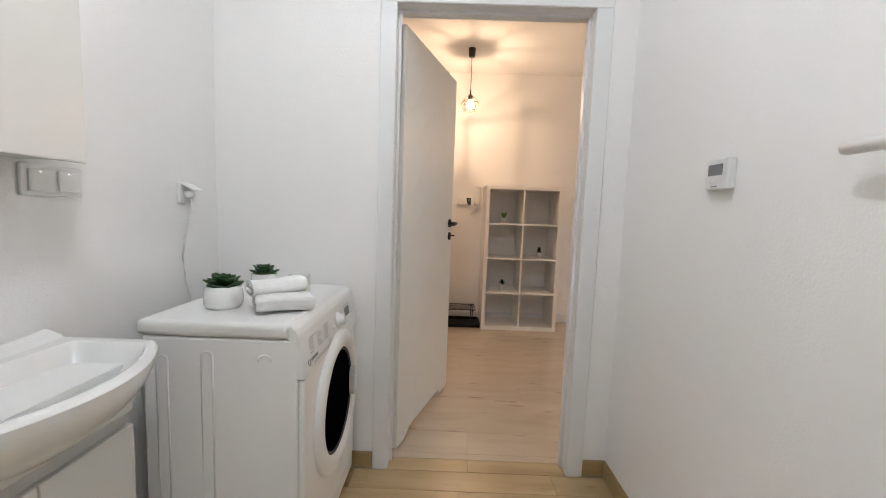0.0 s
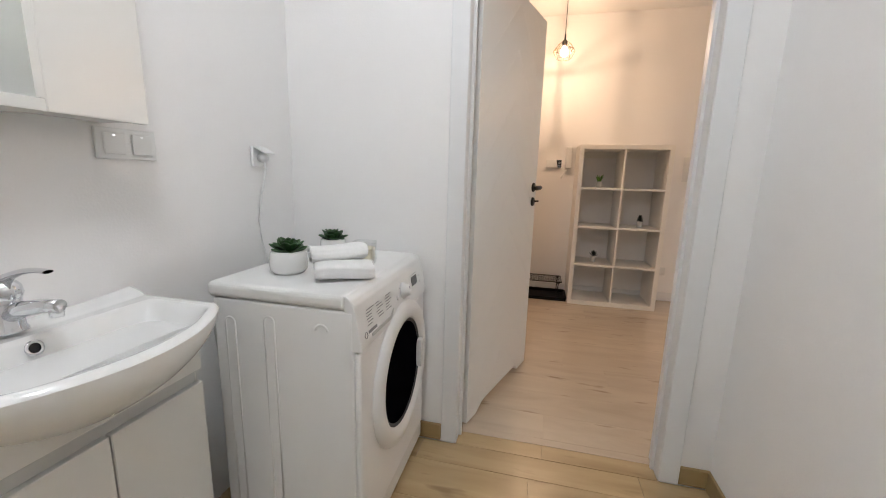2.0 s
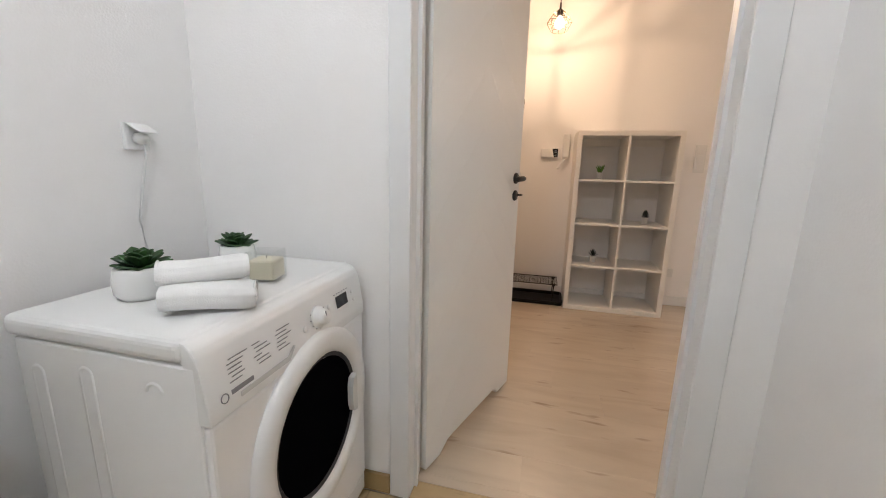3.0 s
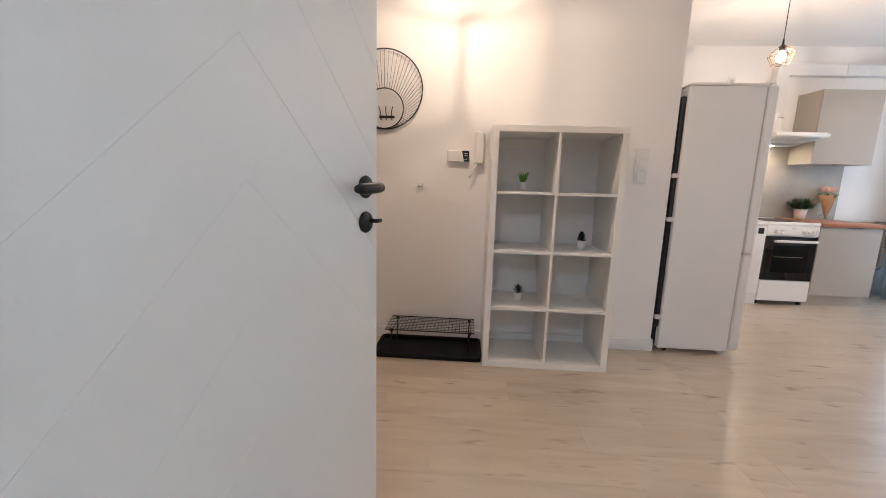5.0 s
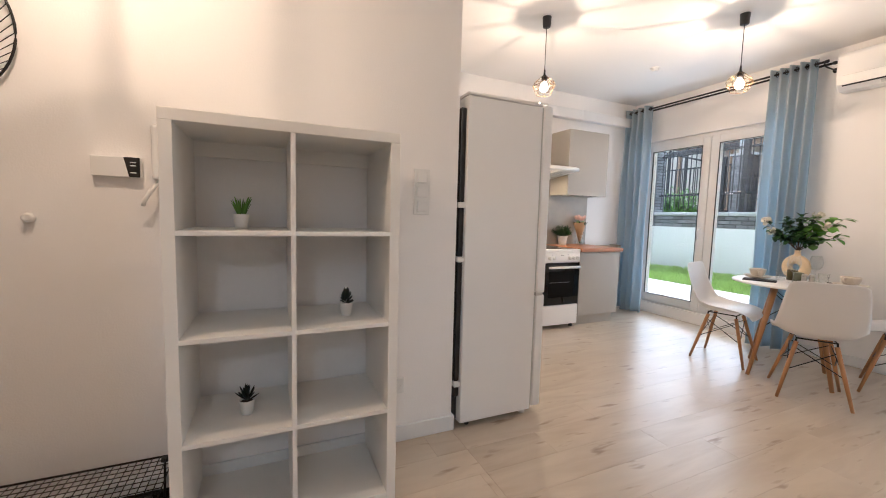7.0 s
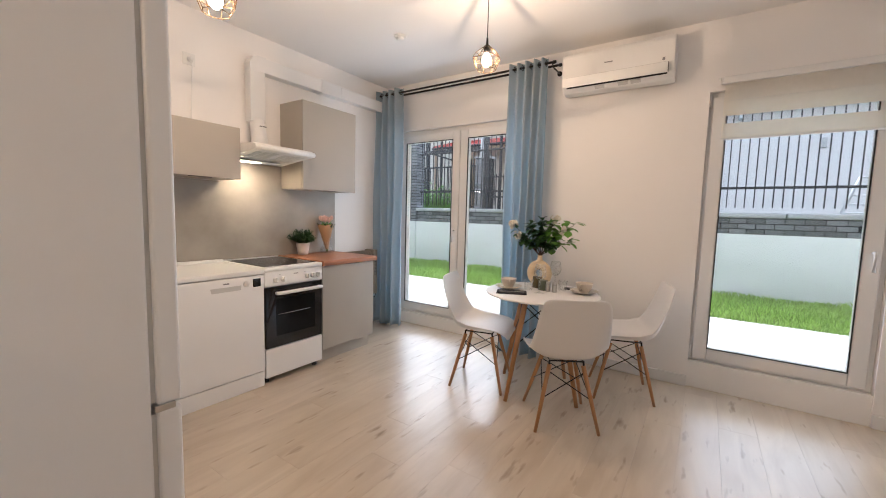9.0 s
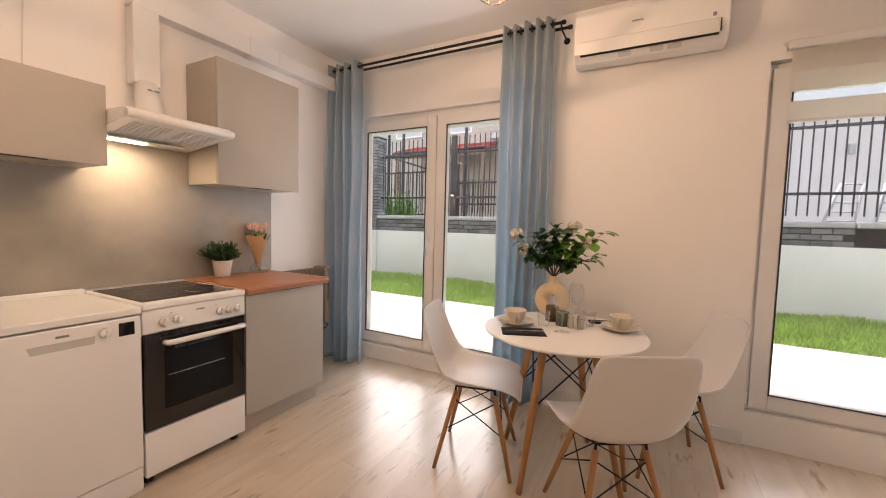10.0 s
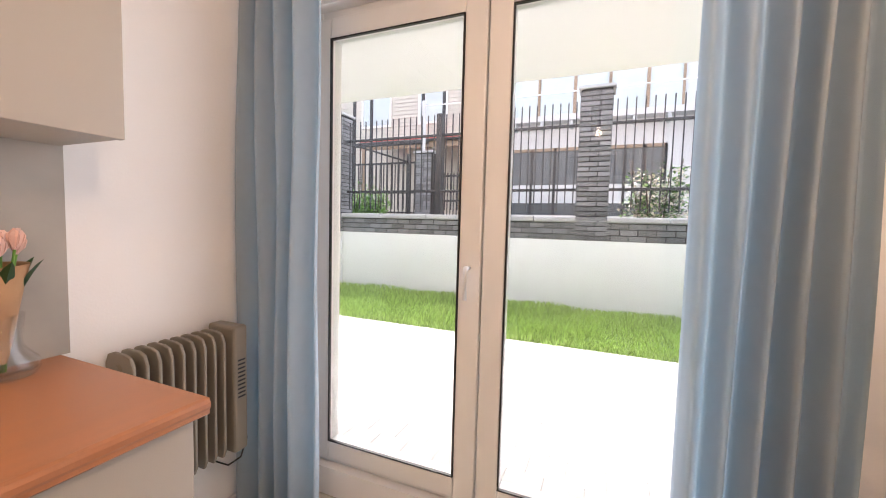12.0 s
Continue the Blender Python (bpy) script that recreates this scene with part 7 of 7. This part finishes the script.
boards("floor_bathroom_tile", "beige wood-look floor tiles with pale grout", BX0, BX1, BY0, 1.676, 0.90, 0.20, 0.002, "tile", "grout", 3, (0.1, 0.45, 0.78, 0.3))
boards("floor_threshold_tile", "beige wood-look tiles under the doorway", -0.367, 0.459, 1.676, 1.768, 0.62, 0.092, 0.003, "tile", "grout", 5, (0.4,))
boards("floor_threshold", "light oak laminate boards under the doorway", -0.367, 0.459, 1.768, 1.815, 1.29, 0.047, 0.001, "laminate", "joint", 6, (0.2,))
boards("floor_hall", "light oak laminate boards in the hall", XL, XE, 1.815, 4.32, 1.29, 0.192, 0.0005, "laminate", "joint", 7, (0.15, 0.62, 0.37, 0.86, 0.05, 0.5))
boards("floor_living", "light oak laminate boards in the kitchen and living room", XE, XW + 0.012, 1.815, YK, 1.29, 0.192, 0.0005, "laminate", "joint", 8, (0.327, 0.797, 0.547, 0.037, 0.227, 0.677))

# ---- outdoors ----
ZG, XT, XF = -0.05, 8.02, 10.30
structure("ground", boxes((XW + 0.25, -60, -0.4, 120, 90, -0.12)), "street", "flat ground reaching into the distance", "ground")
structure("lawn_bed", boxes((XT + 0.05, -8, -0.3, XF, 22, ZG - 0.03)), "earth", "soil under the strip of lawn", "ground")
terrace = structure("terrace", boxes((XW + 0.25, -8, -0.3, XT, 22, ZG - 0.006)), "coping", "pale concrete paved terrace", "pavement")
structure("kerb", boxes((XT, -8, -0.3, XT + 0.05, 22, ZG + 0.004), bevel=0.004), "pavers", "pale concrete edging between terrace and lawn", "kerb")
pv = mesh_of("paver", box(bmesh.new(), 0.001, 0.001, -0.010, 0.199, 0.199, 0.0, bevel=0.002), "pavers")
bm = bmesh.new()
for i in range(14):
    for j in range(-50, 90):
        x, y = XW + 0.25 + i * 0.1935, 2.0 + j * 0.2 + (0.1 if i % 2 else 0.0)
        if 8 <= j < 29:
            share("paver", pv, terrace, pose(x, y, ZG))
        else:
            box(bm, x + 0.001, y + 0.001, ZG - 0.010, x + 0.192, y + 0.199, ZG)
tagged(part("pavers_rest", bm, "pavers", terrace), kind="stuff")

def lawn():
    rng = np.random.default_rng(4)
    n = 60000
    x = rng.uniform(XT + 0.04, XF - 0.02, n)
    y = rng.uniform(0.5, 14.5, n)
    h = rng.uniform(0.05, 0.13, n) * (1 + 0.4 * np.sin(x * 3 + y * 1.7) * np.sin(y * 2.3))
    a = rng.uniform(0, math.tau, n)
    w = rng.uniform(0.003, 0.007, n)
    lx, ly = rng.normal(0, 0.03, n), rng.normal(0, 0.03, n)
    v = np.empty((n, 4, 3))
    v[:, 0] = np.stack([x - w * np.cos(a), y - w * np.sin(a), np.full(n, ZG - 0.03)], 1)
    v[:, 1] = np.stack([x + w * np.cos(a), y + w * np.sin(a), np.full(n, ZG - 0.03)], 1)
    v[:, 2] = np.stack([x + w * 0.8 * np.cos(a) + lx * 0.35, y + w * 0.8 * np.sin(a) + ly * 0.35, ZG - 0.03 + h * 0.6], 1)
    v[:, 3] = np.stack([x + lx, y + ly, ZG - 0.03 + h], 1)
    f = [q for i in range(n) for q in ((4 * i, 4 * i + 1, 4 * i + 2), (4 * i, 4 * i + 2, 4 * i + 3))]
    me = bpy.data.meshes.new("grass")
    me.from_pydata(v.reshape(-1, 3).tolist(), [], f)
    me.materials.append(M["grass"])
    return tagged(new("grass", me), "fresh green lawn grass beside the terrace", "grass", kind="stuff")
lawn()

# garden wall with brick courses, coping, pillars and fence
gw = structure("garden_wall", boxes((XF, -8, -0.3, XF + 0.30, 22, 1.06)), "render_wall", "white rendered retaining wall of the garden", "garden wall")
core = part("mortar_bed", boxes((XF + 0.012, -8, 1.06, XF + 0.29, 22, 1.345)), "mortar", gw)
bk = mesh_of("brick", box(bmesh.new(), 0, 0, 0, 0.05, 0.240, 0.079, bevel=0.003), "brick")
rest = bmesh.new()
for c in range(3):
    y = 1.0 + (0.127 if c % 2 else 0.0)
    while y < 14:
        if y < 11.5:
            share("brick", bk, gw, pose(XF, y, 1.065 + c * 0.094))
        else:
            box(rest, XF, y, 1.065 + c * 0.094, XF + 0.05, y + 0.240, 1.144 + c * 0.094)
        y += 0.254
tagged(part("bricks_rest", rest, "brick", gw), kind="stuff")
cop = bmesh.new()
y = -8
while y < 22:
    box(cop, XF - 0.035, y, 1.345, XF + 0.335, y + 0.994, 1.44, bevel=0.025, seg=2)
    y += 1.0
part("coping", cop, "coping", gw, "grey rounded concrete coping")

def pillar(y0, y1, top=3.43):
    p = thing("brick_pillar", "anthracite brick fence pillar with a flat cap", "pillar", group="fence pillars")
    part("core", boxes((XF - 0.03, y0 + 0.012, -0.1, XF + 0.36, y1 - 0.012, top)), "mortar", p)
    part("plaster_base", boxes((XF - 0.045, y0, -0.1, XF + 0.1, y1, 1.06)), "render_wall", p)
    w = y1 - y0
    a = mesh_of("brick", box(bmesh.new(), 0, 0, 0, 0.05, w * 0.62, 0.062, bevel=0.003), "brick")
    b = mesh_of("brick", box(bmesh.new(), 0, 0, 0, 0.05, w * 0.38 - 0.014, 0.062, bevel=0.003), "brick")
    side = mesh_of("brick", box(bmesh.new(), 0, 0, 0, 0.30, 0.02, 0.062, bevel=0.003), "brick")
    z, c = 1.065, 0
    while z + 0.07 < top:
        f = c % 2
        share("brick", a, p, pose(XF - 0.045, y0 + (w * 0.38 if f else 0), z))
        share("brick", b, p, pose(XF - 0.045, y0 + (0 if f else w * 0.62 + 0.012), z))
        share("brick", side, p, pose(XF + 0.01, y0 - 0.002, z))
        share("brick", side, p, pose(XF + 0.01, y1 - 0.018, z))
        z += 0.078
        c += 1
    part("cap", boxes((XF - 0.075, y0 - 0.03, top, XF + 0.39, y1 + 0.03, top + 0.05), bevel=0.008), "coping", p)
    return p
pillar(4.86, 5.34)
pillar(9.92, 10.40)
pillar(-0.2, 0.28)

def fence_run(y0, y1, name="metal_fence"):
    f = thing(name, "anthracite steel bar fence on the garden wall", "fence", group="fence bays")
    for z in (1.86, 2.90):
        part("rail", boxes((XF + 0.13, y0, z, XF + 0.17, y1, z + 0.045), bevel=0.004), "fence", f)
    bar = mesh_of("bar", box(bmesh.new(), -0.009, -0.009, 1.53, 0.009, 0.009, 3.30), "fence")
    n = round((y1 - y0) / 0.130)
    for i in range(n):
        share("bar", bar, f, pose(XF + 0.15, y0 + (i + 0.5) * (y1 - y0) / n, 0))
    return f
fence_run(0.28, 4.86)
fence_run(5.34, 7.76)
fence_run(7.88, 9.92)
fence_run(10.40, 15.0)
post = thing("fence_post", "square anthracite steel fence post", "post")
part("shaft", boxes((XF + 0.09, 7.765, 1.44, XF + 0.20, 7.875, 3.31), bevel=0.004), "fence", post)
part("base_plate", boxes((XF + 0.06, 7.73, 1.44, XF + 0.23, 7.91, 1.452)), "fence", post)

# slab of the balcony above
structure("balcony_slab", boxes((XW + 0.25, -6, 2.74, 7.75, 20, 2.96), bevel=0.01), "ceiling", "white rendered underside of the balcony above", "balcony")
structure("facade_above", boxes((XW + 0.02, -6, 2.72, XW + 0.25, 20, 9)), "house", "white outer wall above the windows", "wall")
structure("facade_beside", boxes((XW + 0.05, -6, -0.3, XW + 0.25, BY1, 2.74), (XW + 0.05, YK + 0.12, -0.3, XW + 0.25, 20, 2.74)), "house", "white outer wall beside the windows", "wall")
